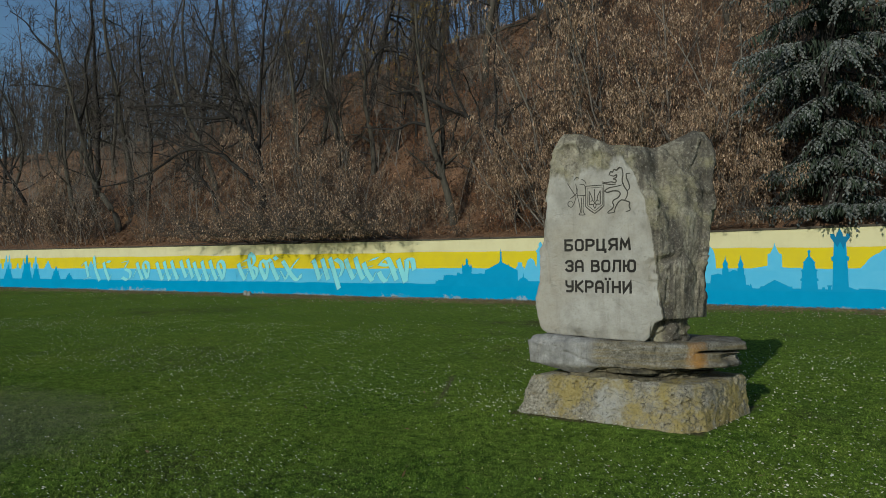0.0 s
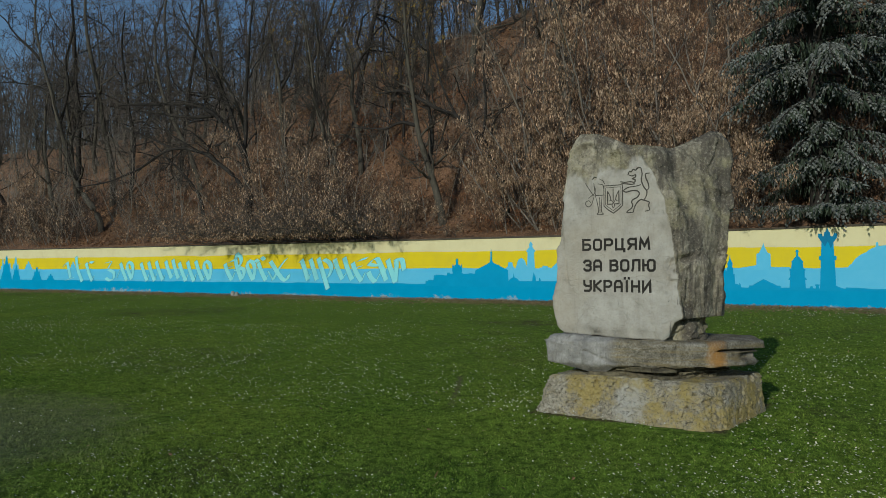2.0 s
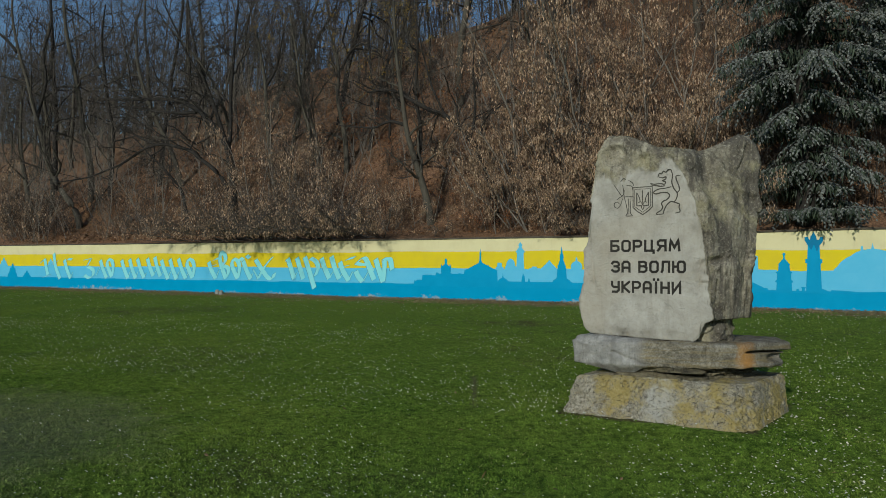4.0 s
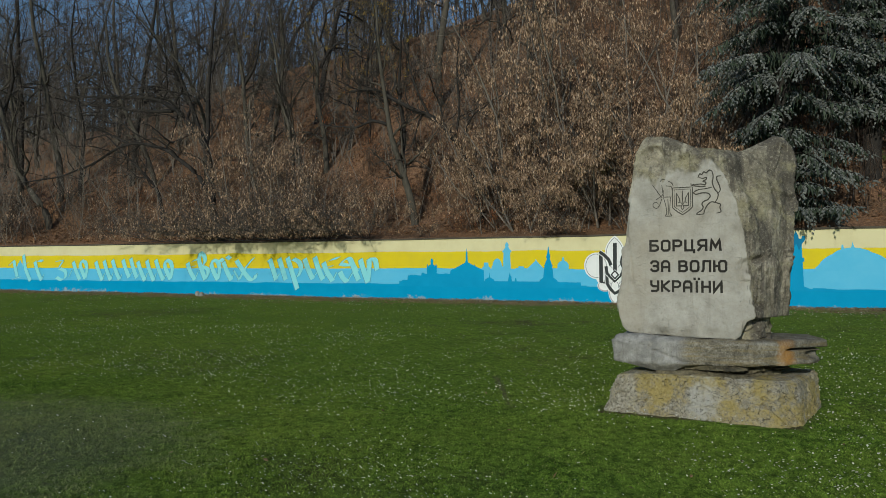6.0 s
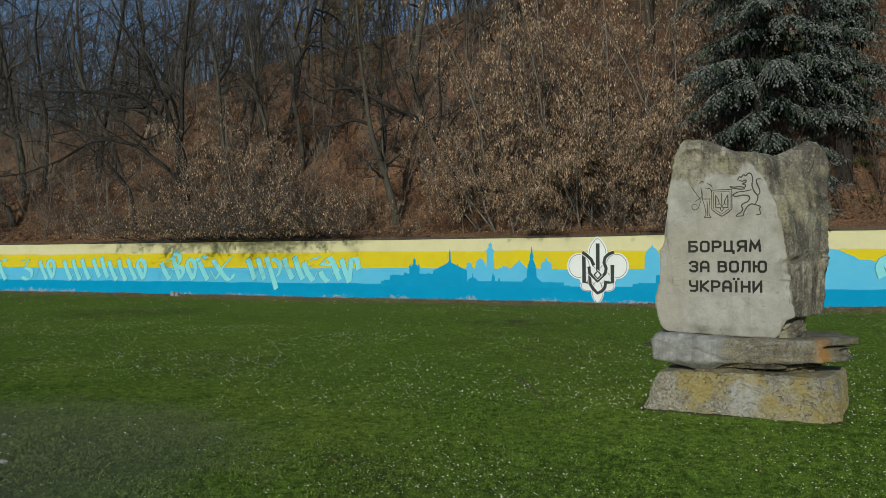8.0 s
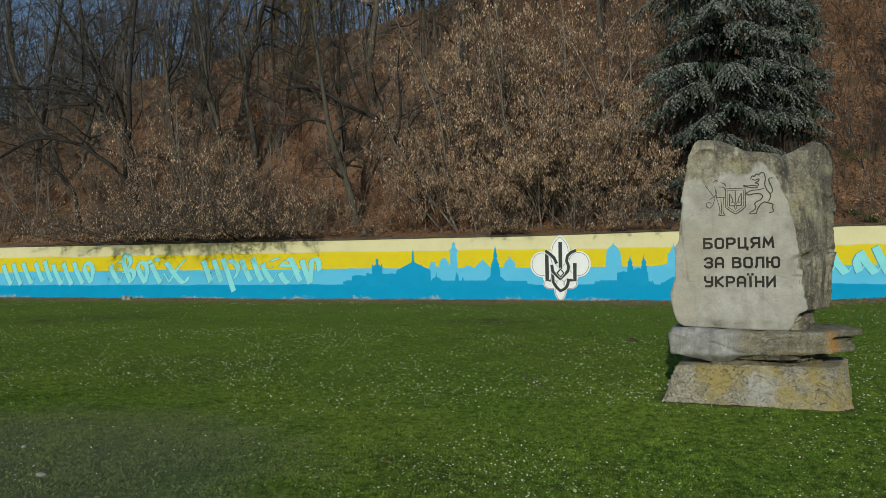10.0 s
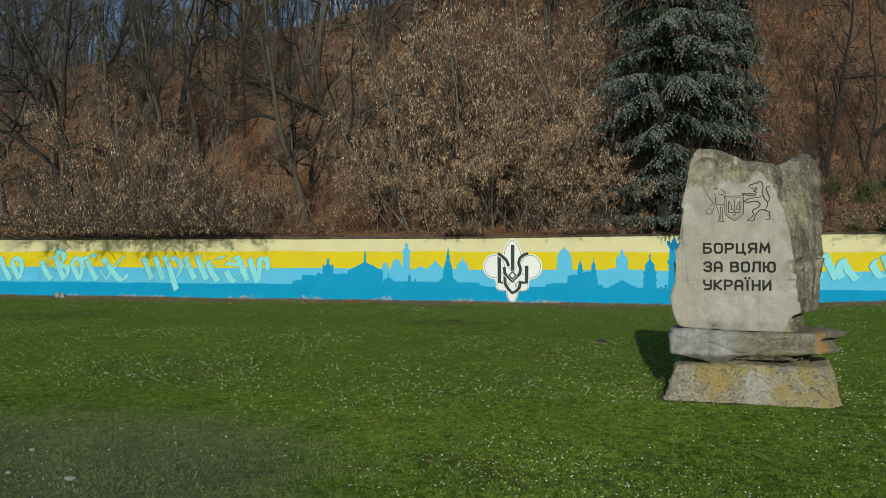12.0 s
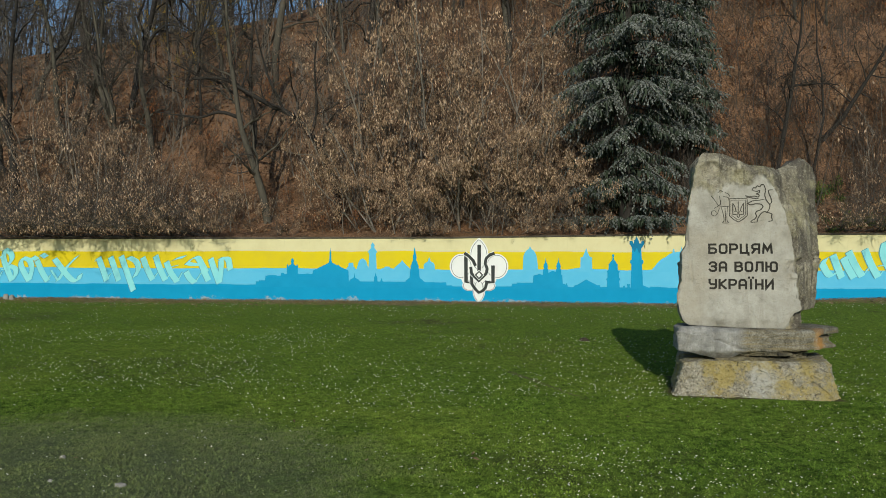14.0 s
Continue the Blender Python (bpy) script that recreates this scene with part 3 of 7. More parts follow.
_far = [box_top(-12.00, -11.80, 1.79), box_top(-12.07, -11.73, 1.62), dome_top(-11.44, 0.19, 1.66, 0.28), spire_top(-11.44, 0.06, 1.87, 1.96), box_top(-11.66, -11.21, 1.66), box_top(-12.16, -10.85, 1.55), box_top(-10.58, -10.36, 1.64), box_top(-10.67, -10.25, 1.58), gable_top(-10.21, -9.87, -9.56, 1.56, 1.87), spire_top(-9.87, 0.04, 1.83, 1.94), box_top(-10.90, -8.37, 1.54)]
skyline("far_roofs", -12.21, -8.26, 1.48, _far, 0.006, PAINT_LIGHT, "light blue far roofs and towers")
_far = [box_top(-5.22, -4.67, 1.87), dome_top(-4.95, 0.27, 1.87, 0.46), spire_top(-4.95, 0.06, 2.30, 2.48), box_top(-5.38, -4.59, 1.54), box_top(-4.69, -3.11, 1.55), gable_top(-3.55, -3.05, -2.34, 1.55, 1.64), box_top(-2.80, -2.07, 1.57)]
skyline("far_roofs", -5.42, -1.96, 1.48, _far, 0.006, PAINT_LIGHT, "light blue far domed church")
_far = [gable_top(-0.44, -0.07, 2.34, 1.59, 1.94), dome_top(0.66, 1.03, 1.53, 0.62), dome_top(0.62, 0.64, 1.87, 0.36), box_top(0.30, 0.36, 2.33), spire_top(0.62, 0.06, 2.22, 2.43), dome_top(1.62, 0.64, 1.57, 0.3), box_top(-0.40, 2.23, 1.64)]
skyline("far_dome", -0.48, 2.54, 1.48, _far, 0.006, PAINT_LIGHT, "light blue large domed building")

_near = [box_top(-15.78, -15.37, 1.04), box_top(-15.65, -15.14, 1.08), box_top(-15.37, -14.68, 1.27), box_top(-15.26, -14.91, 1.29), box_top(-14.75, -14.61, 1.38), box_top(-14.68, -13.39, 1.34), box_top(-14.45, -14.01, 1.36), gable_top(-14.22, -13.65, -12.96, 1.25, 1.36), gable_top(-13.44, -12.73, -11.98, 1.47, 1.82), box_top(-13.37, -12.12, 1.49), box_top(-13.35, -12.10, 1.53), spire_top(-12.39, 0.03, 1.62, 1.79), spire_top(-12.17, 0.04, 1.44, 1.62),
         dome_top(-11.76, 0.21, 1.04, 0.15), spire_top(-11.76, 0.05, 1.14, 1.40), box_top(-11.82, -11.69, 1.19), box_top(-11.98, -8.15, 1.04), box_top(-11.60, -9.69, 1.06), spire_top(-10.92, 0.05, 1.23, 1.44), box_top(-10.96, -10.85, 1.27), box_top(-10.72, -10.65, 1.18),
         gable_top(-9.96, -9.36, -8.72, 0.99, 1.16), dome_top(-8.77, 0.47, 0.95, 0.10), box_top(-9.07, -7.93, 0.93)]
skyline("near_roofs", -15.83, -7.89, 0.82, _near, 0.011, PAINT_DARK, "dark blue roofs, gables and church towers")
_near = [box_top(-5.65, -4.69, 1.01), box_top(-5.44, -4.69, 1.05), box_top(-4.80, -3.72, 1.34), gable_top(-4.82, -4.59, -4.36, 1.31, 1.38), gable_top(-4.31, -4.10, -3.85, 1.40, 1.51), box_top(-3.77, -3.62, 1.01), spire_top(-3.58, 0.04, 0.95, 1.10), box_top(-3.62, -3.39, 0.88),
         gable_top(-3.17, -2.86, -2.48, 0.99, 1.18), box_top(-3.30, -2.34, 0.97), gable_top(-3.43, -3.01, -2.13, 0.86, 1.01), 
         box_top(-2.25, -0.52, 0.86), spire_top(-1.46, 0.06, 0.86, 0.98), box_top(-1.51, -1.42, 0.95), gable_top(-1.34, -0.81, -0.48, 0.86, 0.99)]
skyline("near_roofs", -5.70, -0.52, 0.82, _near, 0.011, PAINT_DARK, "dark blue twin-towered church and roofs")
painted_tower(-1.00, 0.016, PAINT_DARK, "dark blue town-hall tower", (0.86, 0.230), (0.985, 0.222), (1.774, 0.194), (1.80, 0.244), (1.91, 0.244), (1.93, 0.185), (2.37, 0.167), (2.40, 0.20), (2.54, 0.20))
_col = [box_top(-1.24, -0.74, 2.54), box_top(-1.26, -1.15, 2.63), box_top(-0.83, -0.72, 2.63), box_top(-1.09, -0.91, 2.67), spire_top(-1.00, 0.09, 2.63, 2.82)]
skyline("tower_head", -1.26, -0.72, lambda x: along(x, (-1.26, 2.52), (-1.15, 2.35), (-1.07, 2.20), (-0.99, 2.39), (-0.91, 2.15), (-0.83, 2.35), (-0.72, 2.52)), _col, 0.021, PAINT_NAVY, "navy blue tower head")
painted_tower(-11.04, 0.0085, PAINT_LIGHT, "light blue slender tower with a lantern", (1.50, 0.17), (2.04, 0.135), (2.18, 0.14), (2.19, 0.19), (2.23, 0.185), (2.30, 0.12), (2.37, 0.07), (2.42, 0.06), (2.45, 0.085), (2.50, 0.06), (2.58, 0.012))
painted_tower(-8.81, 0.0085, PAINT_LIGHT, "light blue onion dome", (1.50, 0.22), (1.70, 0.215), (1.78, 0.17), (1.835, 0.08), (1.87, 0.035), (1.92, 0.045), (2.00, 0.008))
painted_tower(-2.85, 0.0085, PAINT_LIGHT, "light blue domed tower", (1.50, 0.225), (1.71, 0.215), (2.01, 0.21), (2.04, 0.13), (2.14, 0.085), (2.24, 0.04), (2.31, 0.015), (2.37, 0.004))
painted_tower(-14.27, 0.0135, PAINT_DARK, "dark blue church tower with pinnacles", (1.20, 0.205), (1.45, 0.215), (1.56, 0.18), (1.60, 0.15), (1.69, 0.12), (1.72, 0.06), (1.79, 0.05), (1.82, 0.06), (1.90, 0.055), (1.96, 0.015))
for _x in (-14.46, -14.08):
    painted_tower(_x, 0.0150, PAINT_DARK, "dark blue pinnacle", (1.40, 0.035), (1.58, 0.035), (1.62, 0.05), (1.66, 0.03), (1.74, 0.004))
painted_tower(-12.73, 0.0135, PAINT_DARK, "dark blue ridge turret", (1.60, 0.09), (1.82, 0.07), (1.86, 0.045), (2.15, 0.03), (2.18, 0.045), (2.21, 0.02), (2.35, 0.004))
painted_tower(-9.38, 0.0135, PAINT_DARK, "dark blue tall stepped steeple", (0.95, 0.42), (1.12, 0.33), (1.21, 0.20), (1.50, 0.17), (1.64, 0.155), (1.66, 0.175), (1.70, 0.14), (1.85, 0.09), (1.90, 0.06), (1.99, 0.078), (2.10, 0.06), (2.17, 0.035), (2.26, 0.03), (2.40, 0.004))
for _x in (-4.36, -3.88):
    painted_tower(_x, 0.0135, PAINT_DARK, "dark blue church tower", (1.25, 0.105), (1.55, 0.10), (1.57, 0.075), (1.65, 0.075), (1.68, 0.09), (1.745, 0.065), (1.81, 0.035), (1.88, 0.015), (1.98, 0.004))
painted_tower(-1.86, 0.0135, PAINT_DARK, "dark blue tiered church tower", (0.84, 0.24), (1.15, 0.22), (1.17, 0.265), (1.22, 0.25), (1.25, 0.21), (1.45, 0.21), (1.47, 0.24), (1.51, 0.22), (1.53, 0.18), (1.71, 0.16), (1.74, 0.175), (1.81, 0.12), (1.87, 0.08), (1.92, 0.035), (2.01, 0.025), (2.05, 0.03), (2.08, 0.05), (2.13, 0.02))
painted_tower(-1.30, 0.0135, PAINT_DARK, "dark blue chimney", (0.84, 0.05), (0.97, 0.045), (0.98, 0.06), (1.02, 0.06))
_hill = [lambda x: 0.93 - 0.16 * smooth_step(-0.52, 1.72, x)]
skyline("near_roofs", -0.52, 3.15, 0.82, _hill, 0.011, PAINT_DARK, "dark blue low roofs")
_rf = random.Random(5)
_firs = [fir_top(-50.15 + 0.75 * k + _rf.uniform(-0.2, 0.2), _rf.uniform(0.35, 0.6), 0.9, _rf.uniform(1.75, 2.35)) for k in range(7)]
skyline("fir_row", -51.15, -45.05, 1.45, _firs + [box_top(-51.15, -45.05, 1.46)], 0.006, PAINT_LIGHT, "light blue painted fir trees")
_firs = [fir_top(x, w, 0.9, z) for x, w, z in ((-50.65, 0.5, 1.9), (-48.95, 0.55, 1.75), (-46.75, 0.62, 2.28), (-45.65, 0.45, 1.75), (-43.45, 0.5, 1.62), (-42.05, 0.4, 1.25), (-52.85, 0.6, 2.0), (-55.15, 0.6, 1.9), (-57.65, 0.6, 2.1))]
skyline("fir_row", -58.65, -41.55, 0.82, _firs, 0.011, PAINT_DARK, "dark blue painted fir trees")
_firs = [fir_top(x, w, 1.5, z) for x, w, z in ((-44.35, 0.45, 2.0), (-39.85, 0.35, 1.95))]
skyline("fir_row", -44.95, -39.45, 1.50, _firs + [box_top(-44.95, -39.45, 1.51)], 0.006, PAINT_LIGHT, "light blue painted fir trees")


# painted lettering: broad-nib strokes on a slanted body, one part a letter
LETTERS = {   # pen strokes in metres from the letter's left foot
    "с": (0.77, [[(0.77, 1.06), (0.40, 0.99), (0.06, 0.79)], [(0.00, 0.86), (0.14, 0.48), (0.47, 0.05)], [(0.47, 0.05), (0.68, 0.44)], [(0.19, 0.65), (0.51, 0.72)]]),
    "в": (0.72, [[(0.22, 1.37), (0.12, 1.01), (0.29, 0.56), (0.54, 0.06)], [(0.22, 1.37), (0.49, 1.20), (0.55, 0.94), (0.34, 0.68)], [(0.00, 0.51), (0.37, 0.56)], [(0.39, 0.68), (0.71, 0.58), (0.72, 0.32), (0.54, 0.06)]]),
    "о": (0.56, [[(0.13, 1.01), (0.00, 0.77), (0.17, 0.42), (0.41, 0.06)], [(0.13, 1.01), (0.44, 0.92), (0.56, 0.56), (0.41, 0.06)]]),
    "ї": (0.80, [[(0.19, 0.90), (0.40, 0.45), (0.67, 0.05)], [(0.00, 1.04), (0.19, 0.94)], [(0.41, 1.16), (0.60, 1.04)], [(0.67, 0.05), (0.80, 0.31)]]),
    "х": (1.29, [[(0.15, 0.97), (0.57, 0.45), (0.96, 0.06), (1.22, 0.06), (1.29, 0.32)], [(1.15, 1.07), (0.69, 0.64), (0.32, 0.07)], [(0.32, 0.07), (0.00, 0.50)]]),
    "п": (1.05, [[(0.15, 1.02), (0.34, 0.56), (0.52, 0.09)], [(0.52, 0.09), (0.69, 0.37)], [(0.68, 1.05), (0.87, 0.56), (1.05, 0.09)], [(0.00, 0.88), (0.15, 1.02)]]),
    "р": (0.93, [[(0.14, 1.09), (0.38, 0.47), (0.69, -0.32)], [(0.47, 1.03), (0.80, 0.89), (0.93, 0.59), (0.73, 0.24)]]),
    "и": (1.15, [[(0.00, 1.03), (0.18, 0.59), (0.44, 0.13)], [(0.44, 0.13), (0.66, 0.43)], [(0.55, 1.10), (0.73, 0.59), (0.98, 0.11)], [(0.98, 0.11), (1.15, 0.34)]]),
    "я": (0.95, [[(0.04, 0.80), (0.26, 1.01), (0.48, 1.06), (0.63, 0.81), (0.85, 0.44)], [(0.04, 0.80), (0.31, 0.74), (0.65, 0.76)], [(0.00, 0.46), (0.13, 0.21), (0.37, 0.01)], [(0.37, 0.01), (0.66, 0.44)], [(0.63, 0.81), (0.78, 0.44), (0.95, 0.10)]]),
    "г": (0.83, [[(0.00, 0.99), (0.15, 0.56), (0.38, 0.01)], [(0.38, 0.01), (0.46, 0.72), (0.43, 0.95)], [(0.39, 0.99), (0.75, 1.02), (0.83, 0.54)]]),
    "а": (0.75, [[(0.14, 1.02), (0.30, 0.68), (0.58, 0.30)], [(0.58, 0.30), (0.75, 0.52)], [(0.14, 1.02), (0.00, 0.74), (0.11, 0.35)], [(0.11, 0.35), (0.30, 0.62)]]),
    "ж": (1.06, [[(0.00, 0.82), (0.10, 1.02), (0.25, 1.10)], [(0.00, 0.82), (0.18, 0.46), (0.35, 0.38), (0.45, 0.54)], [(0.36, 1.16), (0.49, 0.78), (0.65, 0.34)], [(0.71, 1.04), (0.86, 1.16), (1.01, 1.06)], [(0.71, 1.04), (0.86, 0.70), (1.06, 0.33)]]),
    "н": (1.10, [[(0.10, 1.18), (0.26, 0.75), (0.45, 0.32)], [(0.20, 0.70), (0.72, 0.82)], [(0.62, 1.20), (0.78, 0.75), (0.98, 0.32)], [(0.98, 0.32), (1.10, 0.52)]]),
    "Н": (1.81, [[(0.00, 0.76), (0.39, 1.07), (0.52, 0.59), (0.69, 0.12)], [(0.24, -0.05), (1.03, 0.13)], [(0.35, 0.43), (1.68, 0.93)], [(1.23, 1.33), (1.36, 0.59), (1.81, -0.10)]]),
    "е": (0.77, [[(0.65, 0.99), (0.32, 1.02), (0.06, 0.86)], [(0.00, 0.96), (0.23, 0.40), (0.56, -0.06)], [(0.56, -0.06), (0.77, 0.27)], [(0.17, 0.53), (0.49, 0.66)]]),
    "з": (0.83, [[(0.00, 0.95), (0.62, 1.04)], [(0.57, 0.98), (0.26, 0.63)], [(0.32, 0.59), (0.83, 0.43), (0.79, 0.05), (0.43, -0.05), (0.07, 0.11)]]),
    "л": (0.85, [[(0.34, 0.94), (0.55, 0.47), (0.85, -0.01)], [(0.00, 0.11), (0.35, 0.63)]]),
    "м": (1.93, [[(0.00, 0.94), (0.20, 0.47), (0.49, -0.02)], [(0.49, -0.02), (0.67, 0.35)], [(0.62, 0.99), (0.81, 0.50), (1.10, -0.02)], [(1.10, -0.02), (1.28, 0.35)], [(1.23, 1.02), (1.47, 0.47), (1.75, 0.02)], [(1.75, 0.02), (1.93, 0.29)]]),
}


def nib_strokes(strokes, place, nib, depth, mat, name):
    """Strokes of a broad pen: each segment is swept by the nib's edge; the strokes of a letter overlap by a millimetre of paint."""
    verts, faces = [], []
    for s, stroke in enumerate(strokes):
        pts = [place(u, v) for u, v in stroke]
        fine = []
        for (x0, z0), (x1, z1) in zip(pts, pts[1:]):
            for k in range(4):
                fine.append((x0 + (x1 - x0) * k / 4, z0 + (z1 - z0) * k / 4))
        fine.append(pts[-1])
        thin = 0.35 if len(pts) == 2 and pts[1][1] > pts[0][1] + 0.03 else 1.0      # upward hairlines
        for _ in range(2):
            fine = [fine[0]] + [tuple((a + 2 * b + c) / 4 for a, b, c in zip(*tr)) for tr in zip(fine, fine[1:], fine[2:])] + [fine[-1]]
        for k, ((x0, z0), (x1, z1)) in enumerate(zip(fine, fine[1:])):
            y = WALL_Y - depth - 0.0012 * s - 0.00012 * k
            at = len(verts)
            dx, dz = nib[0] * thin, nib[1] * thin
            verts += [(x0 - dx, y, z0 - dz), (x1 - dx, y, z1 - dz), (x1 + dx, y, z1 + dz), (x0 + dx, y, z0 + dz)]
            faces.append((at, at + 1, at + 2, at + 3))
    return mesh_of(name, verts, faces, mat, False)


def painted_word(letters, up=0.0):
    """Each letter and the place of its left foot along the wall; every stroke has a dull edge of shade paint."""
    for k, (ch, left) in enumerate(letters):
        wide, strokes = LETTERS[ch]
        for dx, dz, depth, mat, nm in ((-0.032, 0.004, 0.012, PAINT_SHADE, "letter_shadow"), (0.0, 0.0, 0.020, PAINT_CYAN, "letter")):
            part(nm, nib_strokes(strokes, lambda u, v: (left + dx + u, 0.95 + up + dz + v), (0.108, 0.062), depth + 0.004 * (k % 2), mat, nm), wall)


painted_word((("Н", -40.76), ("е", -38.58)))
painted_word((("з", -36.88), ("л", -35.84), ("о", -34.98), ("м", -33.78), ("и", -31.80), ("м", -30.75), ("о", -28.95)))
painted_word((("с", -27.42), ("в", -26.83), ("о", -25.94), ("ї", -25.37), ("х", -24.55)))
painted_word((("п", -22.61), ("р", -21.61), ("и", -20.54), ("с", -19.52), ("я", -18.68), ("г", -17.65)))
painted_word((("а", 2.05), ("а", 2.92), ("н", 3.42), ("а", 4.45), ("ж", 5.55)))
painted_word((("и", 6.45), ("в", 7.45)), 0.26)


# lily badge with a woven trident, painted at full wall height
def ellipse(cx, cz, rx, rz, turn=0.0, tip=0.0, count=40):
    out = []
    for k in range(count):
        a = 2 * math.pi * k / count
        x, z = rx * math.cos(a), rz * math.sin(a)
        x *= 1 - tip * abs(math.sin(a)) ** 3
        c, s = math.cos(turn), math.sin(turn)
        out.append((cx + x * c - z * s, cz + x * s + z * c))
    return out


def painted_shape(name, outline, proud, mat, label=""):
    y = WALL_Y - proud
    return part(name, mesh_of(name, [(x, y, z) for x, z in outline], [tuple(range(len(outline)))], mat, False), wall, label)


def painted_line(name, pts, width, proud, mat, closed=False):
    verts, faces = [], []
    p = [Vector(q) for q in pts]
    count = len(p)
    for k in range(count):
        a = p[k - 1] if (k or closed) else p[0]
        b = p[(k + 1) % count] if (k < count - 1 or closed) else p[-1]
        d = (b - a).normalized()
        nrm = Vector((-d.y, d.x)) * width / 2
        for q in (p[k] - nrm, p[k] + nrm):
            verts.append((q.x, WALL_Y - proud, q.y))
    for k in range(count if closed else count - 1):
        a, b = 2 * k, 2 * ((k + 1) % count)
        faces.append((a, b, b + 1, a + 1))
    return part(name, mesh_of(name, verts, faces, mat, False), wall)


BX = -6.89
_petals = [ellipse(BX, 2.09, 0.34, 0.63, 0, 0.55), ellipse(BX - 0.68, 1.66, 0.42, 0.46), ellipse(BX + 0.68, 1.66, 0.42, 0.46),
           ellipse(BX - 0.36, 0.93, 0.26, 0.20), ellipse(BX + 0.36, 0.93, 0.26, 0.20), ellipse(BX, 0.72, 0.22, 0.46, 0, 0.6), ellipse(BX, 1.35, 0.66, 0.62)]
for _k, _o in enumerate(_petals):
    _c = (sum(p[0] for p in _o) / len(_o), sum(p[1] for p in _o) / len(_o))
    painted_shape("petal", [(_c[0] + (x - _c[0]) * 1.06, _c[1] + (z - _c[1]) * 1.05) for x, z in _o], 0.014 + 0.0012 * _k, PAINT_WHITE, "white painted petal" if _k == 0 else "")
for _k, _o in enumerate(_petals[:6]):
    _c = (sum(p[0] for p in _o) / len(_o), sum(p[1] for p in _o) / len(_o))
    painted_line("petal_line", [(_c[0] + (x - _c[0]) * 0.90, _c[1] + (z - _c[1]) * 0.93) for x, z in _o], 0.024, 0.026, PAINT_GREYLINE, True)
_bars = [[(0.01, 2.49), (0.01, 1.48)], [(-0.50, 2.17), (-0.49, 1.055), (-0.30, 1.06)], [(0.54, 1.70), (0.54, 1.06), (0.24, 1.06)],
         [(-0.55, 2.17), (-0.37, 2.04), (-0.22, 1.89), (-0.13, 1.68)],
         [(-0.28, 1.32), (-0.27, 1.00), (-0.14, 0.80), (0.0, 0.66), (0.16, 0.74), (0.26, 0.86), (0.30, 1.03)],
         [(-0.31, 1.64), (-0.28, 1.39), (0.0, 1.10), (0.28, 1.39), (0.32, 1.57), (0.24, 1.78), (0.28, 1.97), (0.42, 2.10), (0.60, 2.17)],
         [(0.01, 1.47), (-0.12, 1.33), (0.01, 1.19), (0.14, 1.33)]]
for _k, _b in enumerate(_bars):
    _b = [(BX + x, z) for x, z in _b]
    _w = 0.138 if _k < 3 else 0.07 if _k == 6 else 0.118
    painted_line("bar_edge", _b, _w + 0.05, 0.031 + 0.0044 * _k, PAINT_WHITE, _k == 6)
    painted_line("trident_bar", _b, _w, 0.0332 + 0.0044 * _k, PAINT_BLACK, _k == 6)

# ---- monument ----
monument = thing("monument", "rough standing stone with carved inscription on a stepped stone base", "monument", (-2.38, 6.99, 0.05))
BACK = Matrix.Translation((2.5, -7.0, -0.05))


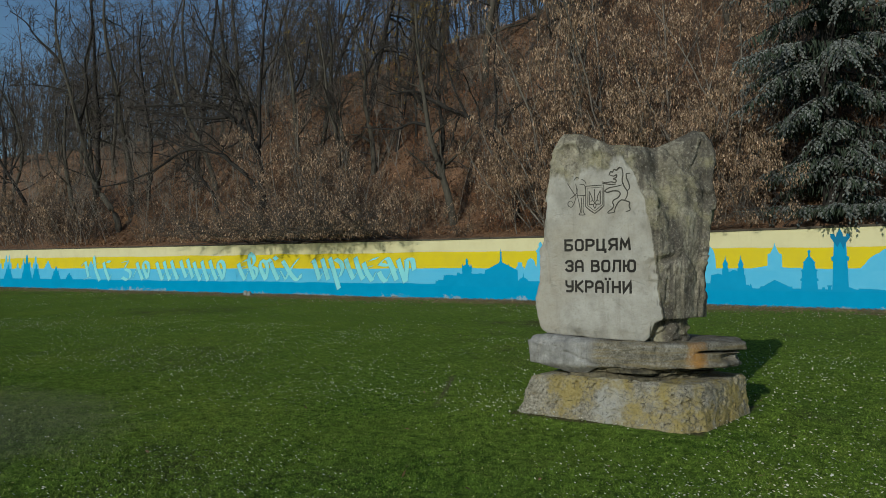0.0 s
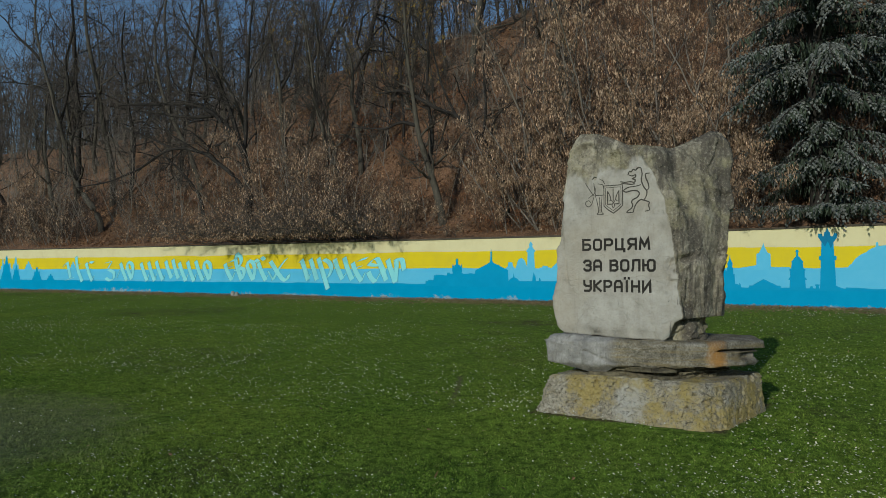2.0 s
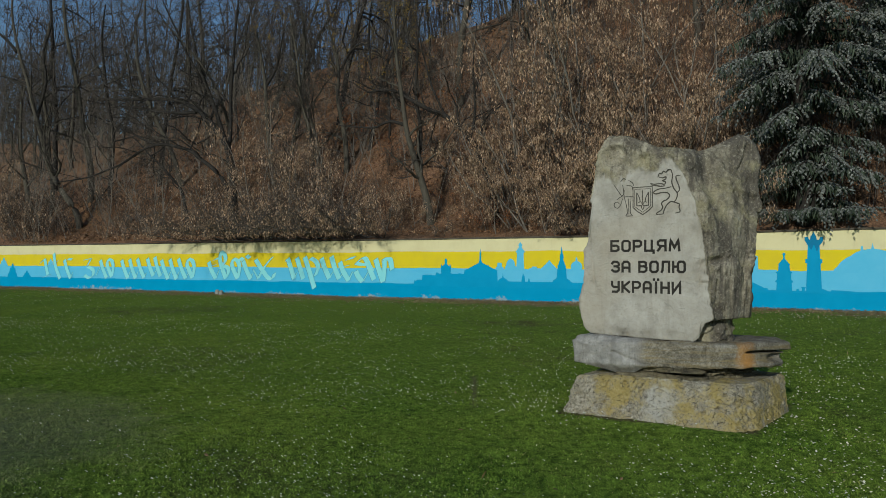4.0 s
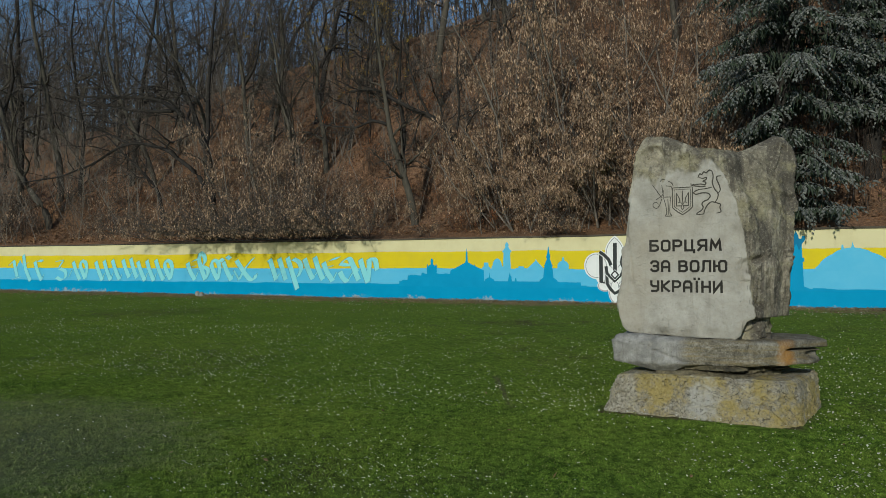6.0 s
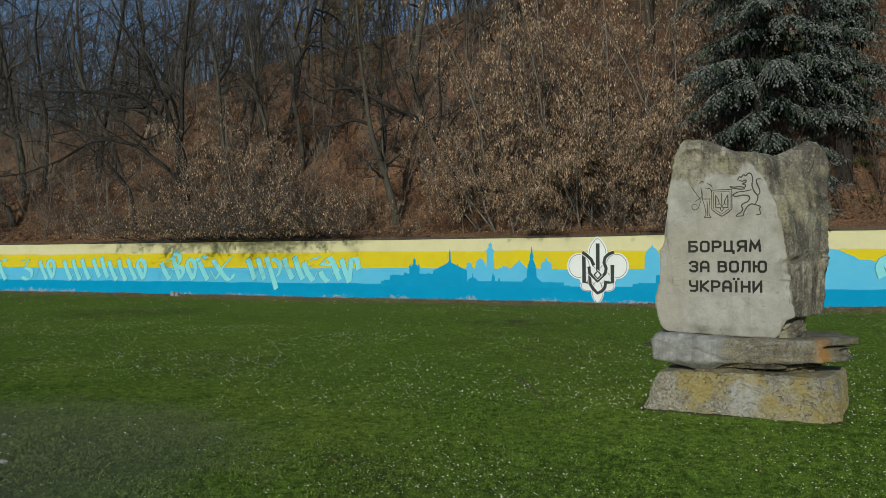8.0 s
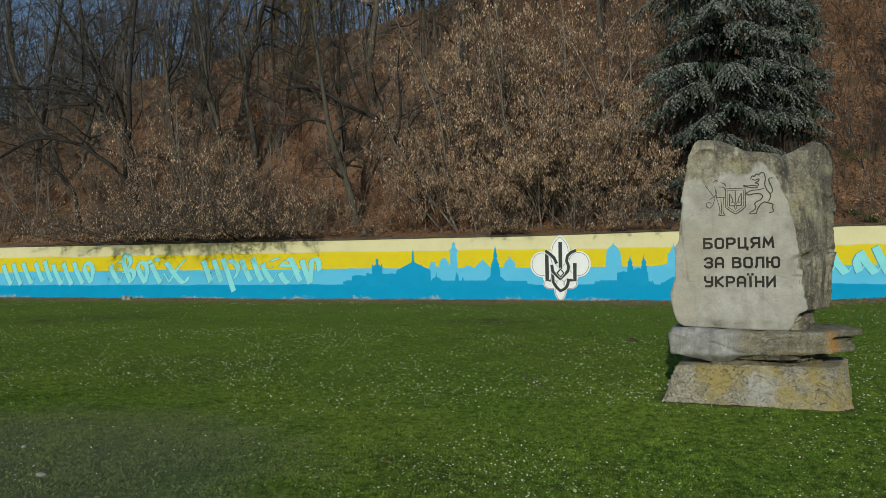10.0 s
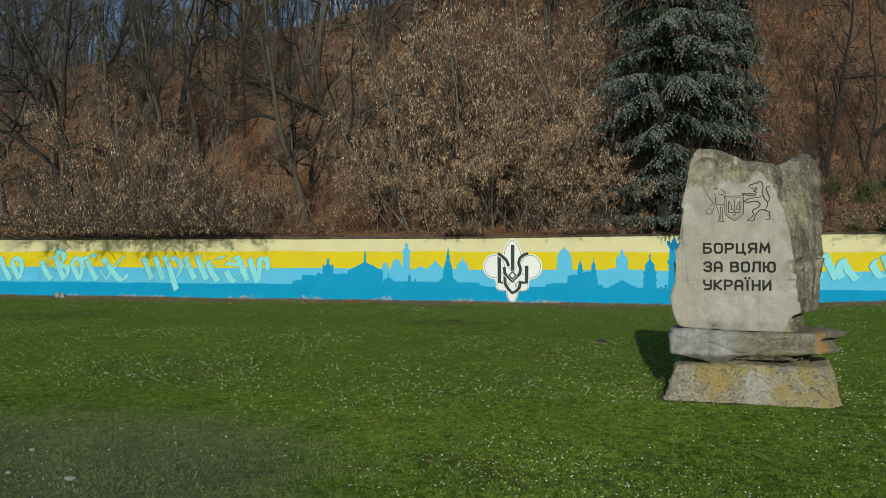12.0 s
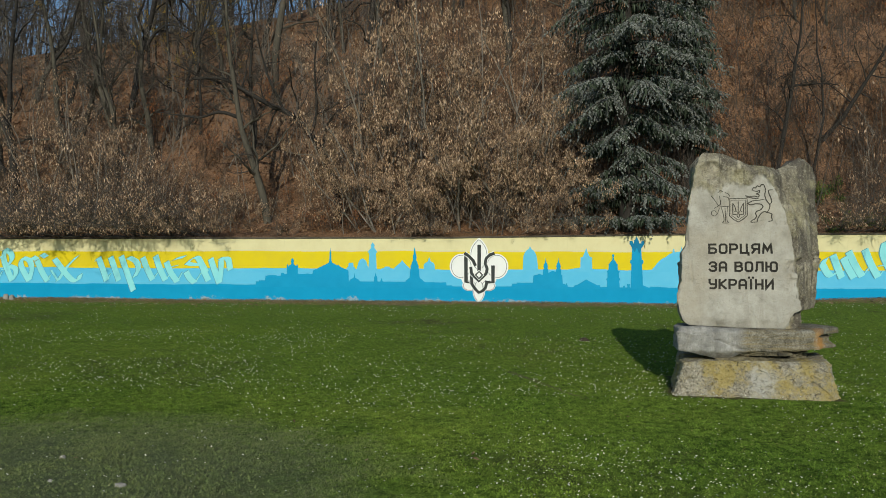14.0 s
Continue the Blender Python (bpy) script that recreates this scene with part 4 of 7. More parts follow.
def ring_loft(name, corners, low, high, counts, levels, rough, mat, mask=None, caps=6, soft=0.03):
    """A rock lofted over corner lines: corners(z) gives the plan, low(x, y) and high(x, y) its underside and crown."""
    zmid = 0.5 * (low(-2.5, 7.0) + high(-2.5, 7.0))
    verts, faces, marks = [], [], []
    start = corners(zmid)
    ring = []
    for k in range(len(start)):
        for i in range(counts[k]):
            ring.append((k, i / counts[k]))
    total = len(ring)

    def plan(k, f, z):
        """The point at f along side k, and its outward direction; corners are rounded over the length soft."""
        c = [Vector(q) for q in corners(z)]
        a, b = c[k], c[(k + 1) % len(c)]
        way = (b - a).normalized()
        out = Vector((way.y, -way.x))
        p = a.lerp(b, f)
        near0, near1 = (p - a).length, (b - p).length
        if min(near0, near1) < soft:
            if near0 < near1:
                other, corner = (a - c[k - 1]).normalized(), a
                w, ends = 0.5 + 0.5 * near0 / soft, (a - other * soft, a + way * soft)
            else:
                other, corner = (c[(k + 2) % len(c)] - b).normalized(), b
                w, ends = 0.5 - 0.5 * near1 / soft, (b - way * soft, b + other * soft)
            p = ends[0] * (1 - w) ** 2 + corner * 2 * w * (1 - w) + ends[1] * w * w
            turn = 1 - min(near0, near1) / soft
            out = (out * (2 - turn) + Vector((other.y, -other.x)) * turn).normalized()
        return p.x, p.y, out

    for j in range(levels + 1):
        v = j / levels
        for k, f in ring:
            x, y, d = plan(k, f, zmid)
            z = low(x, y) + (high(x, y) - low(x, y)) * v
            x, y, d = plan(k, f, z)
            z = low(x, y) + (high(x, y) - low(x, y)) * v
            out = rough(k, f, v, x, y, z)
            x, y = x + d.x * out, y + d.y * out
            verts.append((x, y, z))
            marks.append(mask(k, f, v, x, y, z) if mask else 0.0)
    for j in range(levels):
        for i in range(total):
            a, b = j * total + i, j * total + (i + 1) % total
            faces.append((a, b, b + total, a + total))
    for first, shape, flip in ((levels * total, high, False), (0, low, True)):
        cx = sum(v[0] for v in verts[first:first + total]) / total
        cy = sum(v[1] for v in verts[first:first + total]) / total
        prev = first
        for r in range(1, caps + 1):
            g = 1 - r / (caps + 0.5)
            at = len(verts)
            for i in range(total):
                x0, y0, z0 = verts[first + i]
                x, y = cx + (x0 - cx) * g, cy + (y0 - cy) * g
                verts.append((x, y, shape(x, y) + (0.02 * noise.noise((x * 5, y * 5, 3)) if not flip else 0)))
                marks.append(0.0)
            for i in range(total):
                q = (prev + i, prev + (i + 1) % total, at + (i + 1) % total, at + i)
                faces.append(q[::-1] if flip else q)
            prev = at
        faces.append(tuple(range(prev, prev + total)) if not flip else tuple(reversed(range(prev, prev + total))))
    me = mesh_of(name, verts, faces, mat)
    if mask:
        att = me.attributes.new("dressed", "FLOAT", "POINT")
        att.data.foreach_set("value", marks)
    return me


def facets(a, b, c, size, tilt):
    """Flat broken facets: each cell of the rock has its own depth and slope."""
    p = Vector((a, b, c))
    dist, pts = noise.voronoi(p)
    q = pts[0]
    v = noise.noise_vector(q * 2.7 + Vector((3.1, 0.7, 5.2)))
    return size * noise.noise(q * 3.3) + tilt * (p - q).dot(v)


def settle(me, crisp=False):
    """Moves a part to the monument's own origin; crisp rock keeps the hard edges of its small breaks."""
    me.transform(BACK)
    if crisp:
        me.polygons.foreach_set("use_smooth", [False] * len(me.polygons))
    return me


def face_line(x):
    return 6.62 - 0.115 * (x + 2.6)


def face_dent(x, z):
    """Slow waves, chisel marks and a few shallow scars of the dressed face; positive is proud."""
    return 0.010 * noise.noise((x * 2.2, z * 2.2, 1.0)) + 0.004 * noise.noise((x * 9, z * 9, 5.0))


def stele_corners(z):
    fl = along(z, (0.90, -3.24), (0.96, -3.33), (1.07, -3.37), (1.28, -3.385), (1.45, -3.34), (1.72, -3.345), (1.81, -3.345), (1.87, -3.285), (2.15, -3.26), (2.5, -3.21), (2.75, -3.165), (2.86, -3.12), (3.0, -3.02))
    fr = along(z, (0.90, -2.06), (1.12, -2.035), (1.35, -2.07), (1.8, -2.11), (2.3, -2.19), (2.6, -2.34), (2.8, -2.36))
    rr = along(z, (1.1, -1.75), (1.6, -1.72), (2.05, -1.67), (2.3, -1.66), (2.45, -1.69), (2.7, -1.66), (2.85, -1.70), (3.0, -1.78))
    ry = along(z, (1.1, 6.93), (1.6, 6.90), (2.05, 7.02), (2.3, 7.10), (2.75, 7.16))
    fl += 0.012 * noise.noise((z * 5.0, 1.0, 2.0)) + 0.005 * noise.noise((z * 17, 4.0, 2.0))
    fr += 0.016 * noise.noise((z * 7.0, 8.0, 2.0)) + 0.012 * noise.noise((z * 19, 3.0, 7.0))
    return [(fl, face_line(fl)), (fr, face_line(fr)), (rr, ry), (rr - 0.12, ry + 0.42), (-2.55, 7.72), (-2.98, 7.55), (fl + 0.055, 7.05)]


def stele_top(x, y):
    return along(x, (-3.40, 2.66), (-3.26, 2.80), (-3.18, 2.90), (-3.07, 2.985), (-2.88, 2.965), (-2.72, 2.89), (-2.58, 2.82), (-2.30, 2.79), (-2.10, 2.785), (-1.98, 2.86), (-1.83, 2.965), (-1.74, 2.94), (-1.64, 2.80))


def stele_low(x, y):
    return along(x, (-3.45, 1.00), (-3.30, 0.93), (-2.70, 0.905), (-2.22, 0.905), (-2.17, 0.95), (-2.155, 1.07), (-2.05, 1.115), (-1.6, 1.14))


def stele_rough(k, f, v, x, y, z):
    crown = -0.06 * smooth_step(0.94, 1.0, v) ** 2 - 0.012 * smooth_step(0.02, 0.0, v)
    if k == 0:
        edge = min(f, 1 - f)
        round_off = facets(x * 5.0, z * 5.0, 2.0, 0.008, 0.016) * (1 - smooth_step(0.04, 0.12, min(edge, (z - 0.9) * 0.4)))
        scar = 0.0
        if z > 2.48:
            scar = (0.030 * noise.fractal((x * 3.2, z * 3.2, 2.0), 0.8, 2.1, 4) - 0.03 * abs(noise.fractal((x * 8, z * 8, 6.0), 0.7, 2.1, 4))) * smooth_step(2.45, 2.62, z)
            d = math.hypot((x + 3.0) / 0.15, (z - 2.76) / 0.13)
            scar -= 0.045 * (1 - smooth_step(0.55, 1.0, d))
        chip = -0.05 * smooth_step(1.02, 0.93, z) * (0.5 + noise.noise((x * 6, 0, 2)))
        crack = -0.020 * math.exp(-((x + 3.27 - 0.10 * (2.0 - z) + 0.02 * noise.noise((z * 7, 0, 9))) / 0.008) ** 2) * smooth_step(1.35, 1.45, z) * smooth_step(2.1, 2.0, z)
        scoop = -0.045 * (1 - smooth_step(0.5, 1.0, math.hypot((f - 1.0) / 0.10, (z - 1.62) / 0.09)))
        flakes = min(0.0, facets(x * 3.0, z * 2.6, 7.0, 0.012, 0.02)) * smooth_step(0.30, 0.05, min(edge, (z - 0.95) * 0.5))
        return face_dent(x, z) + flakes + round_off + scar + chip + crack + scoop + crown
    if k == 1:
        broad = 0.07 * noise.noise((f * 1.6 + 0.3 * z, z * 0.8, 1.5)) + facets(f * 3.2, z * 1.9, 0.3, 0.028, 0.07) + facets(f * 8.0, z * 5.0, 4.3, 0.008, 0.03)
        craggy = 0.012 * abs(noise.fractal((f * 12.0, z * 9, 4.4), 0.7, 2.2, 4))
        broken = -0.06 * math.exp(-((z - 1.66 - 0.10 * f) / 0.035) ** 2) * smooth_step(0.75, 0.2, f)
        ribs = broad - craggy + broken
        gully = -0.07 * math.exp(-((f - 0.30 - 0.10 * (z - 2.2)) / 0.09) ** 2) * smooth_step(2.0, 2.5, z)
        ledge = 0.05 * smooth_step(2.42, 2.50, z + 0.15 * f) * smooth_step(0.45, 0.8, f)
        return ribs * smooth_step(0.0, 0.10, f) + gully + ledge + crown
    calm = 0.3 if k == 6 else 1.0
    return calm * (0.06 * noise.fractal((x * 2.4, y * 2.4, z * 1.6), 0.8, 2.1, 5) + facets(x * 2.6, y * 2.6, z * 2.0, 0.06, 0.08)) + crown


def stele_mask(k, f, v, x, y, z):
    drip = 0.08 * noise.fractal((x * 11, 0.5, z * 3.0), 0.7, 2.0, 4) + 0.11 * noise.noise((x * 3.3, z * 3, 2)) + 0.05 * noise.noise((x * 24, z * 14, 6))
    if k == 0:
        right = along(z, (0.9, -1.9), (2.2, -2.17), (2.35, -2.23), (2.6, -2.36), (2.8, -2.5))
        lim = along(x, (-3.4, 2.44), (-3.15, 2.55), (-2.95, 2.57), (-2.75, 2.60), (-2.55, 2.68), (-2.3, 2.72)) + drip
        return max(0.0, min(1.0, (lim - z) / 0.07 + 0.3)) * max(0.0, min(1.0, (right - x + 0.04 * noise.noise((z * 7, x * 7, 3))) / 0.02 + 0.5))
    if k == 6:
        return max(0.0, min(1.0, (2.35 + drip - z) / 0.05)) * 0.9
    return 0.0


stele = part("stele", settle(ring_loft("stele", stele_corners, stele_low, stele_top, (110, 60, 22, 18, 18, 18, 24), 130, stele_rough, STELE, stele_mask)), monument,
             "pale dressed front, weathered brown flanks and crown")


def slab_corners(z):
    u = smooth_step(0.66, 0.50, z)
    s = smooth_step(0.86, 0.92, z)
    front = 6.535 + 0.16 * u + 0.03 * s
    return [(-3.40 + 0.20 * u + 0.02 * s, front + 0.06), (-2.95, front - 0.02), (-2.12, front), (-1.78, front + 0.19), (-1.40 - 0.14 * u, 7.16 + 0.1 * u),
            (-1.52, 7.62), (-2.5, 7.75), (-3.10, 7.60), (-3.36 + 0.15 * u, 7.05)]


def slab_low(x, y):
    return along(x, (-3.5, 0.67), (-3.3, 0.61), (-3.0, 0.55), (-2.82, 0.56), (-2.62, 0.635), (-2.2, 0.655), (-1.4, 0.66)) + 0.03 * noise.noise((x * 5, y * 2, 6.0))


def slab_high(x, y):
    return along(x, (-3.5, 0.915), (-2.9, 0.91), (-2.6, 0.90), (-1.4, 0.90)) + 0.012 * noise.noise((x * 4, y * 4, 0))


def slab_rough(k, f, v, x, y, z):
    layer = math.floor((z + 0.02 * noise.noise((x * 2, y * 2, 3))) / 0.045)
    bed = 0.026 * noise.noise((layer * 3.7, x * 2.5, y * 2.5)) * smooth_step(-2.8, -2.2, x) * (1.3 - smooth_step(0.62, 0.80, z))
    gap = -0.17 * smooth_step(0.66, 0.61, z + 0.05 * noise.noise((x * 2.2, 3.0, 1.0))) * smooth_step(-2.9, -2.45, x) * (0.25 + 0.9 * abs(noise.noise((layer * 1.9, x * 2.5, 1))))
    split = -0.16 * math.exp(-((z - 0.805 + 0.01 * (x + 1.5)) / 0.010) ** 2) * smooth_step(-1.78, -1.66, x)
    step = -0.09 * smooth_step(0.80, 0.77, z) * smooth_step(-1.62, -1.5, x) + 0.06 * smooth_step(0.74, 0.70, z) * smooth_step(-1.75, -1.6, x) * smooth_step(-1.35, -1.5, x)
    joint = -0.025 * math.exp(-((x + 2.09 + 0.04 * (z - 0.7)) / 0.012) ** 2) * smooth_step(0.66, 0.72, z)
    fall = math.exp(-((x + 3.02 + 0.015 * noise.noise((z * 20, 0, 4))) / 0.011) ** 2) * smooth_step(0.775, 0.79, z)
    run = math.exp(-((z - 0.775 + 0.30 * (x + 3.02) + 0.03 * noise.noise((x * 9, 0, 4))) / 0.012) ** 2) * smooth_step(-3.03, -3.01, x) * smooth_step(-2.60, -2.75, x)
    crack = -0.022 * max(fall, run)
    chips = min(0.0, facets(x * 9.0, y * 9.0, z * 13.0, 0.018, 0.03)) * (0.35 + smooth_step(0.70, 0.60, z) + smooth_step(0.86, 0.91, z))
    return facets(x * 3.0, y * 3.0, z * 4.5, 0.020, 0.030) + chips + bed + 0.4 * gap + split + step + joint + crack + 0.02 * noise.fractal((x * 5, y * 5, z * 5), 0.9, 2.1, 4) - 0.03 * smooth_step(0.93, 1.0, v) ** 2


part("ledge_slab", settle(ring_loft("ledge_slab", slab_corners, slab_low, slab_high, (30, 44, 24, 30, 18, 18, 18, 16, 16), 44, slab_rough, SLAB)), monument,
     "layered grey slab with cracks and a rust stain")


def layer_plate(z0, z1, inset, x_left, seed):
    """One thin broken bed of rock under the slab, with a ragged edge."""
    def corners(z):
        return [(x_left, 6.62 + inset), (-2.22, 6.58 + inset), (-1.98, 6.80 + inset), (-1.82, 7.16 + inset), (-1.80, 7.55), (-2.5, 7.68), (x_left + 0.1, 7.4)]

    def ragged(k, f, v, x, y, z):
        return 0.075 * noise.fractal((x * 3.4 + seed, y * 3.4, seed), 0.7, 2.2, 4) + facets(x * 5 + seed, y * 5, z * 9.0, 0.10, 0.09) + 0.03 * noise.noise((x * 4, y * 4, z * 40))
    low = lambda x, y: z0 + 0.022 * noise.noise((x * 3, y * 3, seed))
    high = lambda x, y: z1 + 0.022 * noise.noise((x * 3, y * 3, seed + 4))
    part("rock_layer", settle(ring_loft("rock_layer", corners, low, high, (60, 26, 22, 12, 12, 12, 10), 4, ragged, LAYERS, None, 3), True), monument, "thin broken layer of dark rock")


layer_plate(0.595, 0.675, -0.015, -2.78, 1.3)
layer_plate(0.565, 0.598, 0.07, -2.85, 4.1)
layer_plate(0.515, 0.568, 0.02, -2.98, 7.7)


def plinth_corners(z):
    t = (z - 0.06) / 0.46
    return [(-3.53 + 0.16 * t, 6.46 + 0.05 * t), (-1.86 + 0.05 * t, 6.27 + 0.24 * t), (-1.66 - 0.02 * t, 6.44 + 0.26 * t), (-1.41 - 0.05 * t, 7.65 - 0.06 * t), (-3.22 + 0.08 * t, 7.95 - 0.06 * t)]


def plinth_rough(k, f, v, x, y, z):
    pits = -0.016 * max(0.0, noise.noise((x * 24, y * 24, z * 24))) ** 0.7 + 0.006 * noise.noise((x * 38, y * 38, z * 38))
    foot = 0.03 * smooth_step(0.12, 0.0, v) * noise.noise((x * 6, y * 6, 3.0))
    calm = 1.0 - 0.5 * smooth_step(0.0, 0.08, f) * smooth_step(1.0, 0.92, f) if k == 2 else 1.0
    d, _ = noise.voronoi((x * 15 + 0.6 * noise.noise((x * 9, y * 9, z * 9)), y * 15, z * 17))
    clod = 0.014 * max(0.0, 0.62 - d[0])
    hole = -0.026 * smooth_step(0.30, 0.55, noise.noise((x * 16 + 5, y * 16, z * 20)))
    return clod + hole + calm * (0.026 * noise.fractal((x * 6, y * 6, z * 6), 0.8, 2.1, 4) + pits + facets(x * 3, y * 3, z * 3, 0.022, 0.022)) + foot - 0.03 * smooth_step(0.95, 1.0, v)


part("plinth", settle(ring_loft("plinth", plinth_corners, lambda x, y: -0.05, lambda x, y: 0.535 - 0.02 * smooth_step(-2.9, -3.3, x) + 0.010 * noise.noise((x * 6, y * 6, 2)), (210, 40, 140, 30, 40), 70, plinth_rough, PLINTH, None, 6, 0.07), True), monument,
     "tapered rough concrete plinth with yellow lichen")


def chock_corners(z):
    t = (z - 0.88) / 0.25
    return [(-2.24 + 0.02 * t, 6.72 + 0.03 * t), (-2.00 + 0.03 * t, 6.78), (-1.92, 7.05), (-2.3, 7.1)]


part("chock_stone", settle(ring_loft("chock_stone", chock_corners, lambda x, y: 0.86, lambda x, y: 1.16, (16, 16, 12, 12), 14,
     lambda k, f, v, x, y, z: 0.03 * noise.fractal((x * 9, y * 9, z * 9), 0.8, 2.1, 4) + facets(x * 6, y * 6, z * 6, 0.06, 0.06), STELE), True), monument, "broken brown stone wedged under the stele")


# carved inscription and emblem, laid into the dressed face
def drape(me, lift):
    for v in me.vertices:
        x, z = v.co.x, v.co.z
        v.co.y = face_line(x) - face_dent(x, z) - lift if v.co.y < 0 else face_line(x) + 0.02
    me.update()
    return me


BOWL = [(0.0, 1.0), (0.0, 0.0), (0.72, 0.0), (1.0, 0.14), (1.0, 0.40), (0.72, 0.54), (0.0, 0.54)]
RING = [(0.0, 0.16), (0.22, 0.0), (0.78, 0.0), (1.0, 0.16), (1.0, 0.84), (0.78, 1.0), (0.22, 1.0), (0.0, 0.84), (0.0, 0.16), (0.12, 0.07)]
GLYPHS = {
    "Б": [[(0.95, 1.0)] + BOWL], "О": [RING],
    "Р": [[(0.0, 0.0), (0.0, 1.0), (0.72, 1.0), (1.0, 0.86), (1.0, 0.58), (0.72, 0.43), (0.0, 0.43)]],
    "Ц": [[(0.0, 1.0), (0.0, 0.0), (1.0, 0.0), (1.0, -0.22)], [(0.78, 1.0), (0.78, 0.05)]],
    "Я": [[(1.0, 0.0), (1.0, 1.0), (0.28, 1.0), (0.0, 0.86), (0.0, 0.60), (0.28, 0.45), (0.95, 0.45)], [(0.42, 0.42), (0.0, 0.0)]],
    "М": [[(0.0, 0.0), (0.10, 1.0), (0.5, 0.30), (0.90, 1.0), (1.0, 0.0)]],
    "З": [[(0.0, 0.82), (0.25, 1.0), (0.75, 1.0), (1.0, 0.84), (1.0, 0.66), (0.75, 0.53), (0.35, 0.53)], [(0.75, 0.50), (1.0, 0.38), (1.0, 0.16), (0.75, 0.0), (0.25, 0.0), (0.0, 0.16)]],
    "А": [[(0.0, 0.0), (0.0, 0.78), (0.25, 1.0), (0.75, 1.0), (1.0, 0.78), (1.0, 0.0)], [(0.08, 0.40), (0.92, 0.40)]],
    "В": [BOWL, [(0.0, 0.97), (0.66, 1.0), (0.92, 0.88), (0.92, 0.66), (0.70, 0.56)]],
    "Л": [[(0.0, 0.0), (0.12, 0.18), (0.16, 1.0), (1.0, 1.0), (1.0, 0.0)]],
    "Ю": [[(0.0, 0.0), (0.0, 1.0)], [(0.05, 0.52), (0.42, 0.52)], [(0.42 + 0.58 * u, v) for u, v in RING]],
    "У": [[(0.0, 1.0), (0.0, 0.64), (0.25, 0.48), (0.95, 0.48)], [(1.0, 1.0), (1.0, 0.16), (0.75, 0.0), (0.10, 0.0)]],
    "К": [[(0.0, 0.0), (0.0, 1.0)], [(1.0, 1.0), (0.12, 0.50), (1.0, 0.0)]],
    "Ї": [[(0.5, 0.0), (0.5, 1.0)], [(-0.22, 1.24), (-0.22, 1.30)], [(1.22, 1.24), (1.22, 1.30)]],
    "Н": [[(0.0, 0.0), (0.0, 1.0)], [(1.0, 0.0), (1.0, 1.0)], [(0.06, 0.50), (0.94, 0.50)]],
    "И": [[(0.0, 1.0), (0.0, 0.0), (1.0, 1.0), (1.0, 0.0)]]}


def carved_glyph(strokes, x0, z0, w, h, width):
    """One incised capital of broad mitred strokes, each a hair above the one before."""
    verts, faces, lifts = [], [], []
    for layer, pts in enumerate(strokes):
        fine = []
        for (ax, az), (bx, bz) in zip(pts, pts[1:]):
            for k in range(3):
                fine.append(Vector((x0 + (ax + (bx - ax) * k / 3) * w, z0 + (az + (bz - az) * k / 3) * h)))
        fine.append(Vector((x0 + pts[-1][0] * w, z0 + pts[-1][1] * h)))
        first = len(verts)
        count = len(fine)
        for k, p in enumerate(fine):
            d0 = (p - fine[k - 1]).normalized() if k else (fine[1] - p).normalized()
            d1 = (fine[k + 1] - p).normalized() if k < count - 1 else d0
            n0, n1 = Vector((-d0.y, d0.x)), Vector((-d1.y, d1.x))
            m = (n0 + n1).normalized()
            reach = width / 2 / max(0.45, m.dot(n0)) * (1 + 0.10 * noise.noise((p.x * 60, p.y * 60, layer)))
            end = d0 * (width * 0.4 if k == count - 1 else -width * 0.4 if k == 0 else 0.0)
            for side in (-1, 1):
                q = p + m * side * reach + end
                verts += [(q.x, -1, q.y), (q.x, 1, q.y)]
                lifts += [layer, layer]
        for k in range(count - 1):
            a = first + 4 * k
            faces += [(a, a + 4, a + 6, a + 2), (a, a + 1, a + 5, a + 4), (a + 2, a + 6, a + 7, a + 3)]
        b = first + 4 * (count - 1)
        faces += [(first, first + 2, first + 3, first + 1), (b, b + 1, b + 3, b + 2)]
    me = mesh_of("letter", verts, faces, GROOVE, False)
    drape(me, 0.003)
    for v, lift in zip(me.vertices, lifts):
        v.co.y -= 0.0006 * lift
    part("letter", settle(me), stele, "dark incised capital letter")


def carved_line(text, x0, x1, z0, z1):
    widths = {"Ц": 1.08, "М": 1.15, "Ю": 1.35, "Ї": 0.62, " ": 0.55}
    total = sum(widths.get(c, 1.0) for c in text)
    unit = (x1 - x0) / total
    x = x0
    for c in text:
        w = widths.get(c, 1.0) * unit
        if c != " ":
            carved_glyph(GLYPHS[c], x + 0.14 * unit, z0 + 0.010, w - 0.36 * unit, z1 - z0 - 0.020, 0.0235)
        x += w


carved_line("БОРЦЯМ", -3.045, -2.325, 1.772, 1.892)
carved_line("ЗА ВОЛЮ", -3.04, -2.275, 1.562, 1.682)
carved_line("УКРАЇНИ", -3.04, -2.32, 1.357, 1.478)


